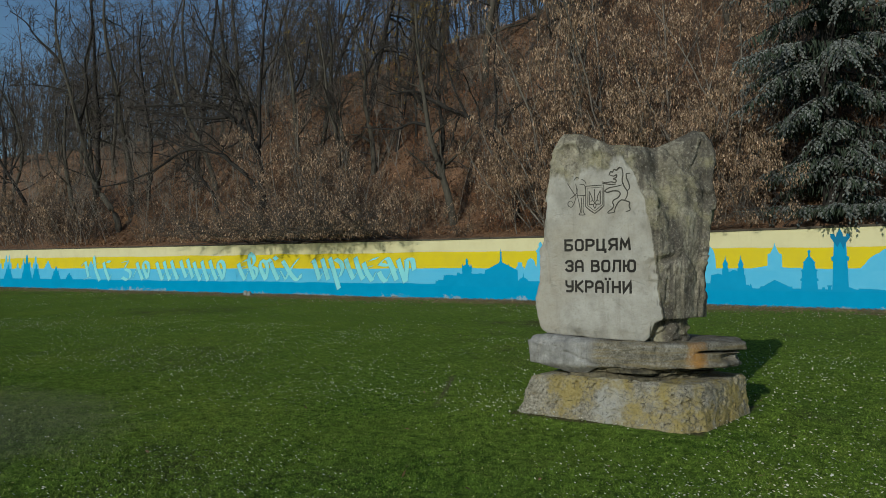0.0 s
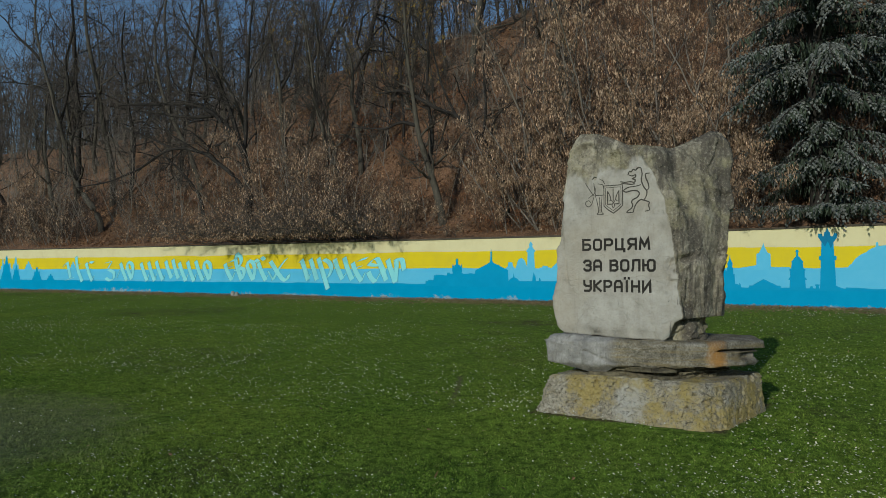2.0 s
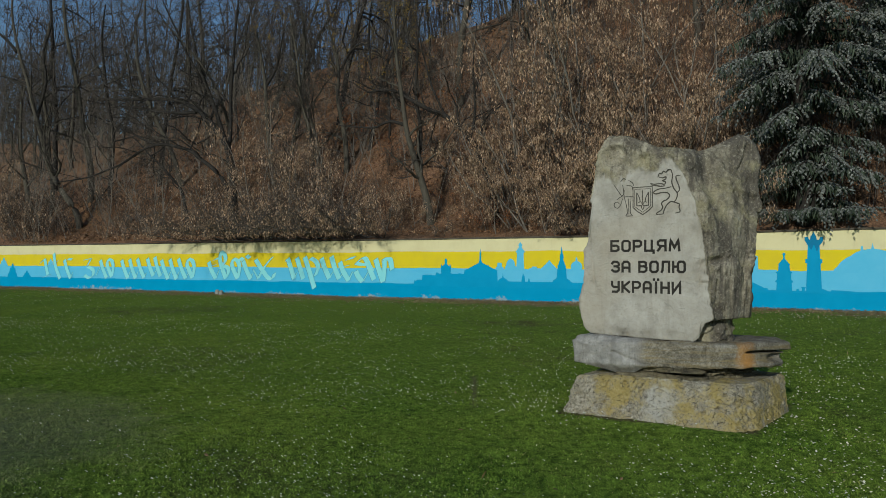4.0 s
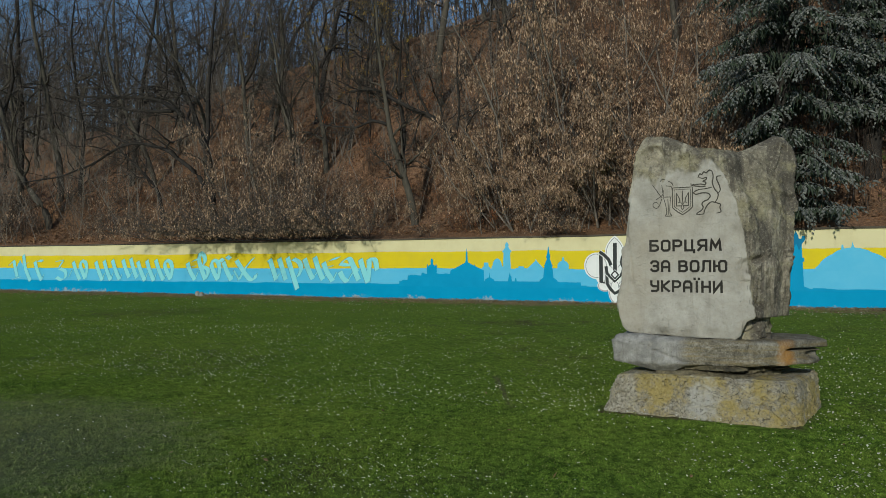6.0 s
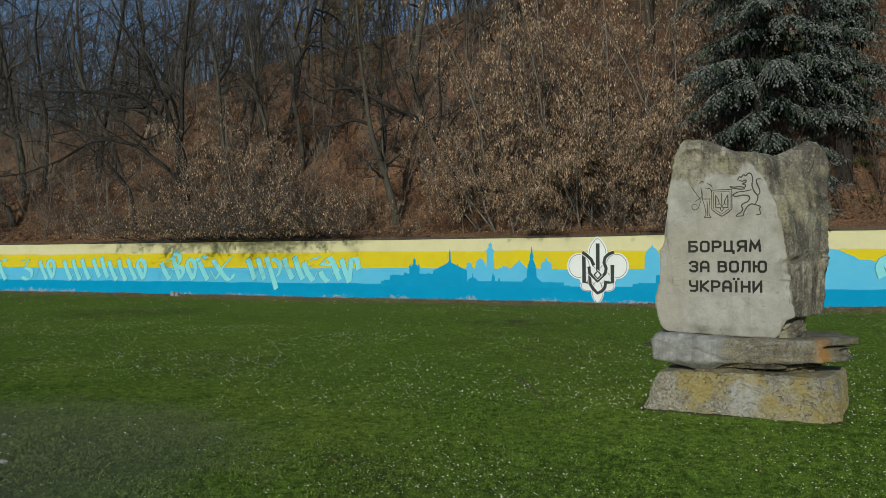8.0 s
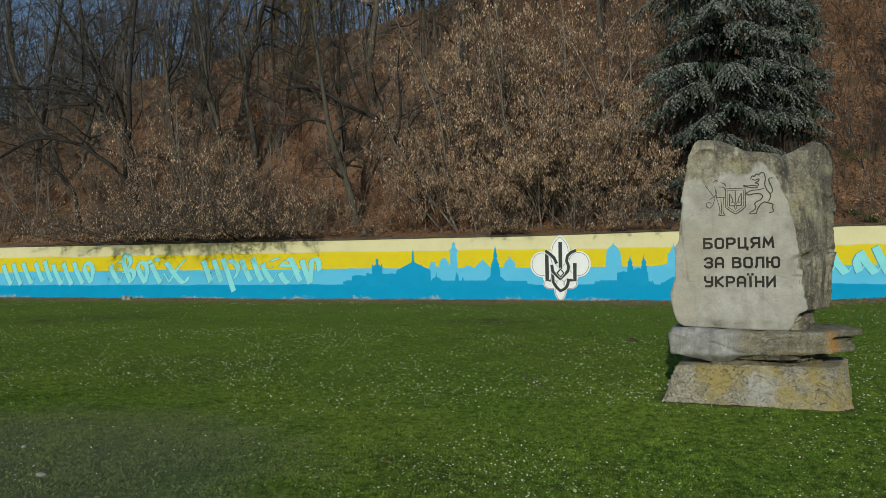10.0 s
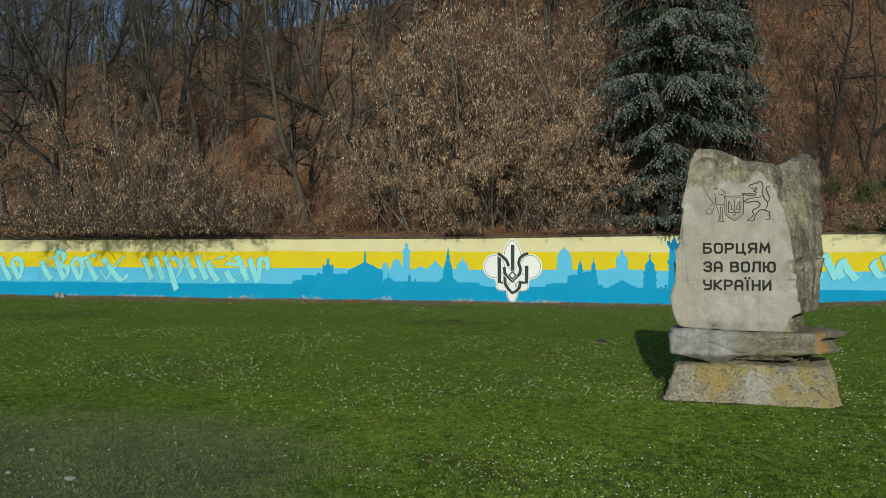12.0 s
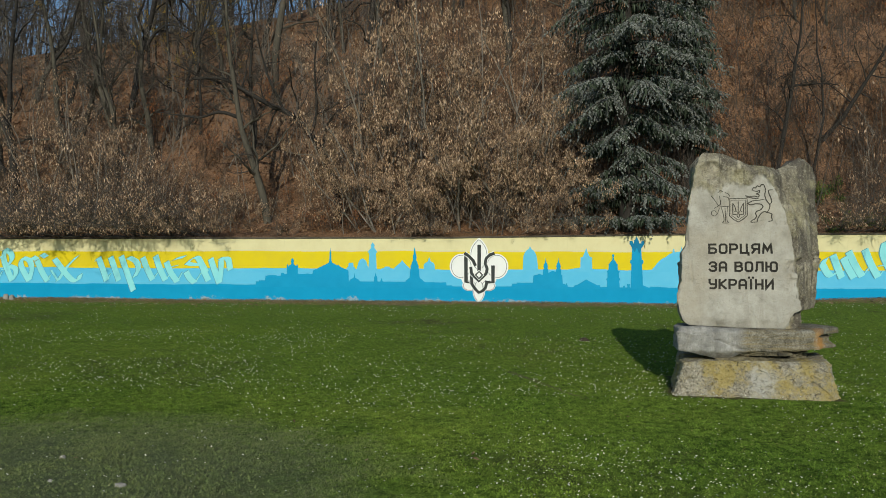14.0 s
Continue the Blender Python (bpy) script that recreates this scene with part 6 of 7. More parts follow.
# first rows of full trees on the west part of the bank, thinner wood behind them and over the crest
for _k in range(26):
    _x = -66 + 56 * (_k + _rng.random()) / 26
    stand(_rng.choice(_bare), _x, _rng.uniform(29.5, 43.0), _rng.uniform(0, 360), _rng.uniform(0.75, 1.1), (_rng.uniform(-5, 5), _rng.uniform(-6, 4)))
for _k in range(10):
    _x = -12 + 32 * (_k + _rng.random()) / 10
    stand(_rng.choice(_bare + _slim), _x, _rng.uniform(37.0, 50.0), _rng.uniform(0, 360), _rng.uniform(0.65, 0.95), (_rng.uniform(-4, 4), _rng.uniform(-4, 4)))
for _k in range(110):
    _x = -100 + 108 * (_k + _rng.random()) / 110
    stand(_rng.choice(_slim), _x, _rng.uniform(36.0, 70.0), _rng.uniform(0, 360), _rng.uniform(0.75, 1.2), (_rng.uniform(-5, 5), _rng.uniform(-5, 5)))
for _k in range(40):
    _x = -12 + 38 * (_k + _rng.random()) / 40
    stand(_rng.choice(_slim), _x, _rng.uniform(29.0, 50.0), _rng.uniform(0, 360), _rng.uniform(0.30, 0.7), (_rng.uniform(-8, 8), _rng.uniform(-10, 10)))
for _t in _bare + _slim + _lean:
    for _o in list(_t.children_recursive) + [_t]:
        bpy.data.objects.remove(_o)

# ---- shrubs hung with dry seeds and leaves ----
BUSH = dict(steps=(8, 5, 2, 1), wander=(0.10, 0.16, 0.20, 0.22), lift=(0.03, 0.02, -0.06, -0.16), taper=(0.3, 0.3, 0.35, 0.5),
            kids=(9, 6, 4), bare=(0.16, 0.12, 0.1), angle=((22, 55), (25, 60), (25, 70)), thin=(0.55, 0.55, 0.6), short=(0.45, 0.55, 0.6), least=0.005)


def seed_bush(name, seed, stems, height, spread, per, size, leafmat, twigmat, label, group, spec=BUSH, fan=0.5):
    rng = random.Random(seed)
    out = []
    for s in range(stems):
        a = 2 * math.pi * (s + rng.random()) / stems
        lean = rng.uniform(0.1, 1.0) * fan
        grow(rng, (math.cos(a) * spread * rng.random(), math.sin(a) * spread * rng.random(), -0.3), (math.cos(a) * lean, math.sin(a) * lean, 1),
             height * rng.uniform(0.65, 1.05), 0.010 * height * rng.uniform(0.5, 0.9), 0, spec, out)
    bush = thing(name, label, "shrub", (0, 0, 0), group)
    part("stem_clump", tubes("stem_clump", [b for b in out if b[2] < 2], twigmat, (5, 3)), bush)
    tagged(part("brush", tubes("brush", [b for b in out if b[2] >= 2], TWIG_BROWN if per else twigmat, (0, 0, 3, 3)), bush), kind="stuff")
    if per:
        part("foliage", tri_mesh("foliage", hanging_leaves(rng, out, per, size, 0.74, 2), leafmat), bush, "drooping dry seed wings and leaves")
    return bush


_seedy = [seed_bush("seed_bush", 201, 7, 8.2, 0.9, 5.0, 0.122, DRY_LEAF, TWIG_PALE, "tall shrub hung with dry tan seed clusters", "dry seed shrubs", fan=0.55),
          seed_bush("seed_bush", 202, 6, 6.5, 0.7, 4.8, 0.124, DRY_LEAF, TWIG_PALE, "broad shrub hung with dry tan seed clusters", "dry seed shrubs", fan=0.8),
          seed_bush("seed_bush", 203, 6, 4.2, 0.6, 2.6, 0.118, DRY_LEAF, TWIG_PALE, "low shrub with dry tan seed clusters above the wall", "dry seed shrubs", fan=1.0),
          seed_bush("seed_bush", 204, 7, 4.6, 0.9, 0.9, 0.110, DRY_LEAF, TWIG_PALE, "airy upright shrub with pale twigs and few dry leaves", "dry seed shrubs", fan=0.45),
          seed_bush("seed_bush", 206, 5, 7.2, 0.5, 2.6, 0.115, DRY_LEAF, TWIG_PALE, "tall narrow shrub hung with dry tan leaves", "dry seed shrubs", fan=0.24)]
for _b, _x, _y, _turn, _s, _tilt in (
        (0, -12.0, 28.8, 10, 1.10, 4), (0, -9.4, 28.2, 130, 1.18, 8), (0, -6.9, 28.8, 250, 1.12, 6), (1, -10.6, 26.6, 40, 0.95, 10), (1, -7.6, 26.5, 200, 1.0, 12),
        (1, -5.2, 26.7, 310, 1.0, 10), (0, -4.4, 29.5, 80, 0.95, 5), (2, -12.6, 26.2, 60, 0.8, 8), (2, -3.6, 26.2, 90, 0.95, 10), (2, -6.2, 26.1, 180, 0.9, 8),
        (1, -11.8, 26.9, 75, 0.75, 14), (1, -9.0, 26.7, 290, 0.8, 14), (1, -6.4, 26.9, 150, 0.78, 14), (1, -4.2, 26.8, 20, 0.72, 12), (2, -8.6, 26.2, 250, 0.85, 12), (2, -10.2, 26.2, 10, 0.8, 12), (2, -4.9, 26.2, 140, 0.8, 12),
        (3, -23.4, 26.6, 15, 1.2, 5), (3, -22.2, 27.0, 75, 1.0, 4), (3, -24.9, 27.2, 290, 0.95, 2), (3, -20.4, 26.7, 130, 0.75, 3),
        (3, -27.4, 26.5, 10, 0.8, 3), (4, -26.2, 26.9, 0, 1.0, 2), (4, -24.6, 27.3, 140, 0.8, 3), (2, -17.6, 26.3, 100, 0.6, 8), (1, -50.5, 28.5, 0, 1.0, 5), (1, -55.0, 28.0, 120, 1.0, 5), (2, -46.5, 26.6, 40, 0.8, 8), (0, -2.6, 30.8, 200, 0.8, 4)):
    stand(_seedy[_b], _x, _y, _turn, _s, (_tilt, 0))
for _t in _seedy:
    for _o in list(_t.children_recursive) + [_t]:
        bpy.data.objects.remove(_o)

def overhang(seed, reach, count, rise, per, stout=0.008):
    """A shrub rooted behind the coping whose boughs reach out over the lawn."""
    rng = random.Random(seed)
    out = []
    spec = dict(BUSH, lift=(0.005, 0.02, 0.02, -0.02), kids=(8, 5, 3), bare=(0.30, 0.1, 0.1))
    for s in range(count):
        grow(rng, (rng.uniform(-0.9, 0.9), rng.uniform(-0.1, 0.3), -0.1), (rng.gauss(0, 0.5), -1, rng.uniform(*rise)), reach * rng.uniform(0.6, 1.1), stout * reach, 0, spec, out)
    out = [b for b in out if min(q.z for q in b[0]) > (0.02 if b[2] else -0.15)]
    bush = thing("overhanging_shrub", "shrub with dry tan leaves reaching out over the wall", "shrub", (0, 0, 0), "overhanging shrubs")
    part("stem_clump", tubes("stem_clump", [b for b in out if b[2] < 2], TWIG, (5, 3)), bush)
    tagged(part("brush", tubes("brush", [b for b in out if b[2] >= 2], TWIG, (0, 0, 3, 3)), bush), kind="stuff")
    part("foliage", tri_mesh("foliage", hanging_leaves(rng, out, per, 0.105, 0.7, 2), DRY_LEAF), bush, "withered tan leaves and seeds")
    return bush


_over = [overhang(251, 5.4, 9, (0.07, 0.27), 0.8, 0.0050), overhang(252, 2.8, 6, (0.3, 0.8), 1), overhang(253, 3.4, 8, (0.10, 0.45), 0.9, 0.0045)]
for _b, _x, _s, _t in ((0, -23.9, 1.0, 4), (0, -20.2, 1.0, -6), (0, -27.2, 0.9, 12), (0, -25.6, 1.05, -10), (0, -22.0, 1.1, 8), (0, -18.4, 0.9, -14), (0, -29.6, 0.8, 0), (0, -21.2, 0.85, 20), (0, 6.2, 0.7, 5), (0, 8.0, 0.8, -8), (1, -26.8, 0.9, 0), (1, -6.0, 0.8, 6), (1, -3.4, 0.9, -6), (1, -9.6, 0.7, 3), (1, 3.4, 0.7, -5), (1, 6.6, 0.8, 0), (1, -15.0, 0.6, 5), (2, -25.4, 0.95, 5), (2, -23.3, 1.0, -20), (2, -21.0, 1.0, 15), (2, -18.2, 0.9, -5), (2, -9.0, 0.6, 0), (2, -4.6, 0.6, 8)):
    _c = stand(_over[_b], _x, 25.75, _t, _s)
    _c.location.z = wall_top(_x) + 0.16
for _t in _over:
    for _o in list(_t.children_recursive) + [_t]:
        bpy.data.objects.remove(_o)

SCRUB = dict(BUSH, steps=(6, 4, 2, 1), kids=(6, 4, 3), least=0.006, lift=(0.03, 0.02, 0.0, -0.02))
_scrub = [seed_bush("bare_scrub", 301, 9, 2.3, 0.5, 0, 0.1, RED_LEAF, TWIG_DARK, "tangle of leafless brown brushwood above the wall", "brushwood", fan=0.9, spec=SCRUB),
          seed_bush("bare_scrub", 302, 8, 2.8, 0.6, 2, 0.09, RED_LEAF, TWIG_BROWN, "brushwood with a few rust-brown leaves", "brushwood", fan=0.7, spec=SCRUB),
          seed_bush("bare_scrub", 303, 8, 2.2, 0.6, 1, 0.09, DRY_LEAF, TWIG_PALE, "pale leafless brushwood above the wall", "brushwood", fan=1.0, spec=SCRUB)]
for _k in range(34):
    _x = -60 + 74 * (_k + _rng.random()) / 46
    _y = 26.2 + 5.5 * _rng.random() ** 1.5
    _b = _rng.choice((0, 0, 1, 2)) if _x < -28 else _rng.choice((0, 1, 1, 2))
    stand(_scrub[_b], _x, _y, _rng.uniform(0, 360), _rng.uniform(0.55, 1.05))
for _k in range(14):
    _x = -30 + 46 * (_k + _rng.random()) / 14
    stand(_rng.choice(_scrub), _x, _rng.uniform(31, 42), _rng.uniform(0, 360), _rng.uniform(0.9, 1.7))
for _k in range(26):
    _x = -4 + 19 * (_k + _rng.random()) / 26
    stand(_scrub[(0, 1, 0)[_k % 3]], _x, _rng.uniform(26.4, 40), _rng.uniform(0, 360), _rng.uniform(0.8, 1.5))
for _k in range(18):
    _x = -64 + 34 * (_k + _rng.random()) / 18
    stand(_scrub[(0, 2, 0)[_k % 3]], _x, _rng.uniform(26.2, 31), _rng.uniform(0, 360), _rng.uniform(1.0, 1.7))
for _x, _y, _s in ((-24.8, 26.6, 1.5), (-23.0, 27.0, 1.7), (-20.8, 26.8, 1.5), (-18.6, 27.2, 1.3), (-26.8, 27.2, 1.3), (-44.5, 26.6, 1.7), (-46.3, 27.0, 2.0), (-48.4, 26.8, 1.8), (-50.8, 27.2, 2.1), (-42.6, 26.5, 1.5), (-53.0, 27.0, 2.0), (9.5, 29.0, 1.9), (8.2, 27.6, 1.3), (10.8, 31.0, 2.0)):
    stand(_scrub[2], _x, _y, _x * 31, _s)
_bramble = seed_bush("bramble", 305, 9, 1.0, 0.5, 3, 0.085, GREEN_LEAF, TWIG, "low green bramble above the wall", "brambles", fan=1.6, spec=dict(BUSH, steps=(6, 4, 2, 1), kids=(5, 4, 3)))
for _x, _y, _s in ((4.0, 26.4, 0.9), (5.4, 26.3, 1.0), (6.8, 26.5, 1.1), (8.3, 26.4, 1.0), (2.2, 27.4, 0.7), (6.0, 28.2, 1.3), (6.6, 28.8, 1.2), (5.4, 28.6, 1.1), (7.6, 26.6, 1.3), (3.3, 29.5, 1.2)):
    stand(_bramble, _x, _y, _x * 50, _s)
for _t in _scrub + [_bramble]:
    for _o in list(_t.children_recursive) + [_t]:
        bpy.data.objects.remove(_o)

# thin stems and brush all over the bank, and the far wood behind its crest
def stems_field(name, seed, count, place, tall, thick, mat, label, category, twigs, sway):
    rng = random.Random(seed)
    verts, faces = [], []

    def prism(pts, r0, r1):
        first = len(verts)
        for k, p in enumerate(pts):
            r = r0 + (r1 - r0) * k / (len(pts) - 1)
            for t in (0.4, 2.5, 4.6):
                verts.append((p.x + r * math.cos(t), p.y + r * math.sin(t), p.z))
        for k in range(len(pts) - 1):
            for i in range(3):
                a, b = first + 3 * k + i, first + 3 * k + (i + 1) % 3
                faces.append((a, b, b + 3, a + 3))

    for _ in range(count):
        x, y = place(rng)
        h = tall * rng.uniform(0.45, 1.15)
        lean = Vector((rng.gauss(0, sway), rng.gauss(0, sway), 1))
        p = Vector((x, y, hill_z(x, y) - 0.1))
        pts = [p]
        for k in range(3):
            lean = (lean + Vector((rng.gauss(0, 0.09), rng.gauss(0, 0.09), 0.05))).normalized()
            pts.append(pts[-1] + lean * h / 3)
        r = thick * rng.uniform(0.5, 1.3)
        prism(pts, r, r * 0.3)
        for _ in range(twigs):
            f = rng.uniform(0.25, 1.0)
            k = min(2, int(f * 3))
            q = pts[k].lerp(pts[k + 1], f * 3 - k)
            a = rng.uniform(0, 6.28)
            d = Vector((math.cos(a), math.sin(a), rng.uniform(0.2, 1.3))).normalized()
            n = h * rng.uniform(0.10, 0.30) * (1.2 - 0.6 * f)
            tip = q + (d + Vector((rng.gauss(0, 0.2), rng.gauss(0, 0.2), rng.gauss(0, 0.2)))).normalized() * n * 1.1
            prism([q, tip], r * 0.38, r * 0.14)
            if n > 0.5:
                mid = q.lerp(tip, rng.uniform(0.3, 0.7))
                prism([mid, mid + (d + Vector((rng.gauss(0, 0.6), rng.gauss(0, 0.6), rng.gauss(0.2, 0.5)))).normalized() * n * 0.55], r * 0.25, r * 0.12)
    return tagged(new(name, mesh_of(name, verts, faces, mat, False)), label, category, kind="stuff")


def on_slope(rng):
    return rng.uniform(-58, 18), 26.0 + 22 * rng.random() ** 1.3


def east_slope(rng):
    return rng.uniform(-14, 18), 26.2 + 24 * rng.random()


def west_slope(rng):
    return rng.uniform(-64, -13), 26.3 + 16 * rng.random()


def behind_crest(rng):
    return rng.uniform(-150, 12), rng.uniform(46, 105)


stems_field("undergrowth", 61, 1250, on_slope, 2.2, 0.015, TWIG_BROWN, "thin brown saplings and brush over the bank", "undergrowth", 9, 0.22)
stems_field("undergrowth", 62, 2200, east_slope, 3.0, 0.017, TWIG_BROWN, "thin red-brown saplings over the eastern bank", "undergrowth", 9, 0.25)
stems_field("undergrowth", 65, 900, east_slope, 4.6, 0.020, TWIG, "tall grey saplings among the eastern scrub", "undergrowth", 12, 0.28)
stems_field("undergrowth", 64, 380, west_slope, 6.0, 0.026, TWIG_PALE, "tall thin leafless saplings on the western bank", "undergrowth", 30, 0.25)
stems_field("far_wood", 63, 1300, behind_crest, 17.0, 0.10, FAR_TWIG, "dense leafless wood beyond the crest of the bank", "wood", 23, 0.06)

# ---- blue spruce behind the wall ----
def spruce(seed, height, at, reach_at, first, step, label):
    """Whorls of boughs that sag at their ends; flat sprays of side shoots lie on each bough, with thick needled fingers."""
    rng = random.Random(seed)
    tree = thing("blue_spruce", label, "tree", at)
    trunk = [Vector((0.05 * math.sin(k * 0.9), 0.05 * math.cos(k * 0.7), -0.5 + (height + 0.5) * k / 16)) for k in range(17)]
    part("trunk", tubes("trunk", [(trunk, [0.30 * (1 - k / 17) + 0.02 for k in range(17)], 0)], BARK_DARK, (10,)), tree)
    wood, lit, shaded = [], [], []

    def finger(p, d, n, r, store, needles):
        d = d.normalized()
        u = d.orthogonal().normalized()
        v = d.cross(u)
        turn = rng.uniform(0, 1.5)
        mid, tip = p + d * n * 0.4, p + d * n
        ring = [mid + (u * math.cos(turn + k * 1.571) + v * math.sin(turn + k * 1.571)) * r for k in range(4)]
        for k in range(4):
            store.append((p, ring[k], ring[(k + 1) % 4]))
            store.append((ring[k], tip, ring[(k + 1) % 4]))
        for _ in range(needles):
            t = rng.uniform(0, 6.28)
            o = u * math.cos(t) + v * math.sin(t)
            a = p + d * n * rng.uniform(0.15, 0.85)
            w = d.cross(o) * 0.011
            store.append((a - w, a + w, a + o * r * rng.uniform(1.3, 1.8) + d * 0.03))

    z = first
    while z < height - 0.4:
        f = z / height
        reach = along(z, *reach_at)
        count = 9 if f < 0.7 else 6
        turn = rng.uniform(0, 6.28)
        for c in range(count):
            a = turn + 2 * math.pi * (c + rng.uniform(-0.25, 0.25)) / count
            n = reach * rng.choice((0.55, 0.7, 0.82, 0.92, 1.0, 1.1)) * rng.uniform(0.92, 1.06)
            p0 = Vector((0, 0, max(0.6, z + rng.uniform(-0.5, 0.5))))
            out = Vector((math.cos(a), math.sin(a), 0))
            side = Vector((-math.sin(a), math.cos(a), 0))
            if rng.random() < (0.5 if out.y > 0.35 else 0.05):
                continue
            droop = along(f, (0, -0.02), (0.05, 0.02), (0.09, 0.20), (0.15, 0.34), (0.5, 0.30), (0.75, 0.12), (1, -0.4)) * rng.uniform(0.7, 1.3)
            steps = 12
            axis = [p0 + out * (n * k / steps) + Vector((0, 0, n * (0.10 * k / steps - (droop + 0.10) * (k / steps) ** 1.8))) + side * 0.10 * math.sin(k * 0.6 + a) for k in range(steps + 1)]
            wood.append((axis, [0.045 * (1 - k / (steps + 1)) + 0.006 for k in range(steps + 1)], 0))
            # hanging twigs under the inner half, coloured darker as if in shade
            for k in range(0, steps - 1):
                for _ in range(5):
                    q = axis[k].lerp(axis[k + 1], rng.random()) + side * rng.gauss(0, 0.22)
                    finger(q, Vector((rng.gauss(0, 0.3), rng.gauss(0, 0.3), -1)), rng.uniform(0.25, 0.50), 0.035, shaded, 1)
            # flat sprays to both sides, shorter towards the tip
            g = 0.26 + 0.1 * rng.random()
            clump = rng.uniform(0, 6.28)
            while g < 1.0:
                k = min(steps - 1, int(g * steps))
                c0 = axis[k].lerp(axis[k + 1], g * steps - k)
                way0 = (axis[k + 1] - axis[k]).normalized()
                full = 0.55 + 0.45 * math.sin(clump + g * n * 4.2)
                for sgn in (-1, 1):
                    if rng.random() < 0.08 + 0.30 * (1 - full):
                        continue
                    ang = radians(rng.uniform(32, 68))
                    w = (way0 * math.cos(ang) + side * sgn * math.sin(ang)).normalized()
                    m = min(0.95, 0.26 + 0.40 * (1 - g) * n) * rng.uniform(0.65, 1.15) * (0.7 + 0.4 * full)
                    sag = rng.uniform(0.35, 1.1)
                    tw = max(2, int(m / 0.070))
                    for t in range(tw):
                        h = (t + 0.7) / tw
                        e = c0 + w * (m * h) + Vector((0, 0, 0.03 - sag * m * h ** 1.7))
                        way = w + Vector((0, 0, -1.3 * sag * h))
                        cross = way.cross(Vector((0, 0, 1))).normalized()
                        # shoots close to the bough's root take the shaded green too
                        finger(e, way + cross * rng.uniform(0.3, 1.0) * (1 if t % 2 else -1) + Vector((0, 0, rng.uniform(-0.9, 0.15))), rng.uniform(0.10, 0.17), rng.uniform(0.030, 0.044), lit if h > 0.12 or g > 0.5 else shaded, 2)
                g += rng.uniform(0.11, 0.19) / n
            finger(axis[-1], axis[-1] - axis[-2], 0.28, 0.034, lit, 5)
        z += step * rng.uniform(0.85, 1.15) * (1.0 if f < 0.7 else 0.75)
    for bough in wood:
        part("bough", tubes("bough", [bough], BARK_DARK, (4,)), tree)
    part("needles", tri_mesh("needles", [[tuple(c) for c in t] for t in lit], NEEDLES), tree, "silvery blue-green needle sprays")
    part("inner_needles", tri_mesh("inner_needles", [[tuple(c) for c in t] for t in shaded], NEEDLES_SHADED), tree, "inner needles in a darker green that stands in for shade")
    return tree


spruce(404, 17.5, (-1.25, 25.95, drop(-1.25, 25.95)), ((0, 2.4), (1.5, 2.4), (3.0, 2.4), (4.2, 2.6), (5.4, 3.1), (6.6, 3.6), (8.0, 3.3), (10, 2.9), (13, 1.9), (17.5, 0.2)), 0.75, 0.80,
       "large blue spruce with drooping silvery boughs overhanging the wall")
spruce(405, 15.5, (1.55, 28.3, drop(1.55, 28.3)), ((0, 1.3), (3, 1.6), (7, 1.6), (10, 1.3), (15.5, 0.2)), 2.4, 0.85, "narrower blue spruce close behind the large one")

# ---- lawn growth and small things ----
def cover(rng, count, x0, x1, y0, y1, keep):
    x, y = rng.uniform(x0, x1, count), rng.uniform(y0, y1, count)
    k = keep(x, y, rng.random(count))
    return x[k], y[k]


def lawn_heights(x, y):
    return np.array([lawn_z(float(a), float(b)) for a, b in zip(x, y)])


def plinth_gap(x, y):
    """How far a spot of the lawn lies outside the foot of the plinth."""
    return np.maximum(np.maximum(x + 1.57 - 0.15 * (y - 6.31), -3.41 + 0.168 * (y - 6.46) - x), np.maximum(6.46 - 0.118 * (x + 3.35) - y, y - 7.95))


def off_plinth(x, y):
    return plinth_gap(x, y) > 0.0


_np = np.random.RandomState(9)


def blades(name, count, x0, x1, y0, y1, tall, wide, keep, label):
    x, y = cover(_np, count, x0, x1, y0, y1, keep)
    z = lawn_heights(x, y)
    k = len(x)
    a = _np.uniform(0, 2 * np.pi, k)
    clump = np.array([noise.noise((float(u) * 2.3, float(v) * 2.3, 3.0)) + 0.6 * noise.noise((float(u) * 7, float(v) * 7, 6.0)) for u, v in zip(x, y)])
    h = tall * _np.uniform(0.35, 1.0, k) * np.clip(1.0 + 0.8 * clump, 0.5, 2.0)
    w = wide * _np.uniform(0.9, 2.1, k)
    lean = _np.uniform(0.5, 2.2, k) * h
    b = _np.uniform(0, 2 * np.pi, k)
    tri = np.zeros((k, 3, 3), np.float32)
    tri[:, 0] = np.stack([x - np.cos(a) * w, y - np.sin(a) * w, z - 0.004], 1)
    tri[:, 1] = np.stack([x + np.cos(a) * w, y + np.sin(a) * w, z - 0.004], 1)
    tri[:, 2] = np.stack([x + np.cos(b) * lean, y + np.sin(b) * lean, z + h], 1)
    return tagged(new(name, tri_mesh(name, tri, BLADES)), label, "grass", kind="stuff")


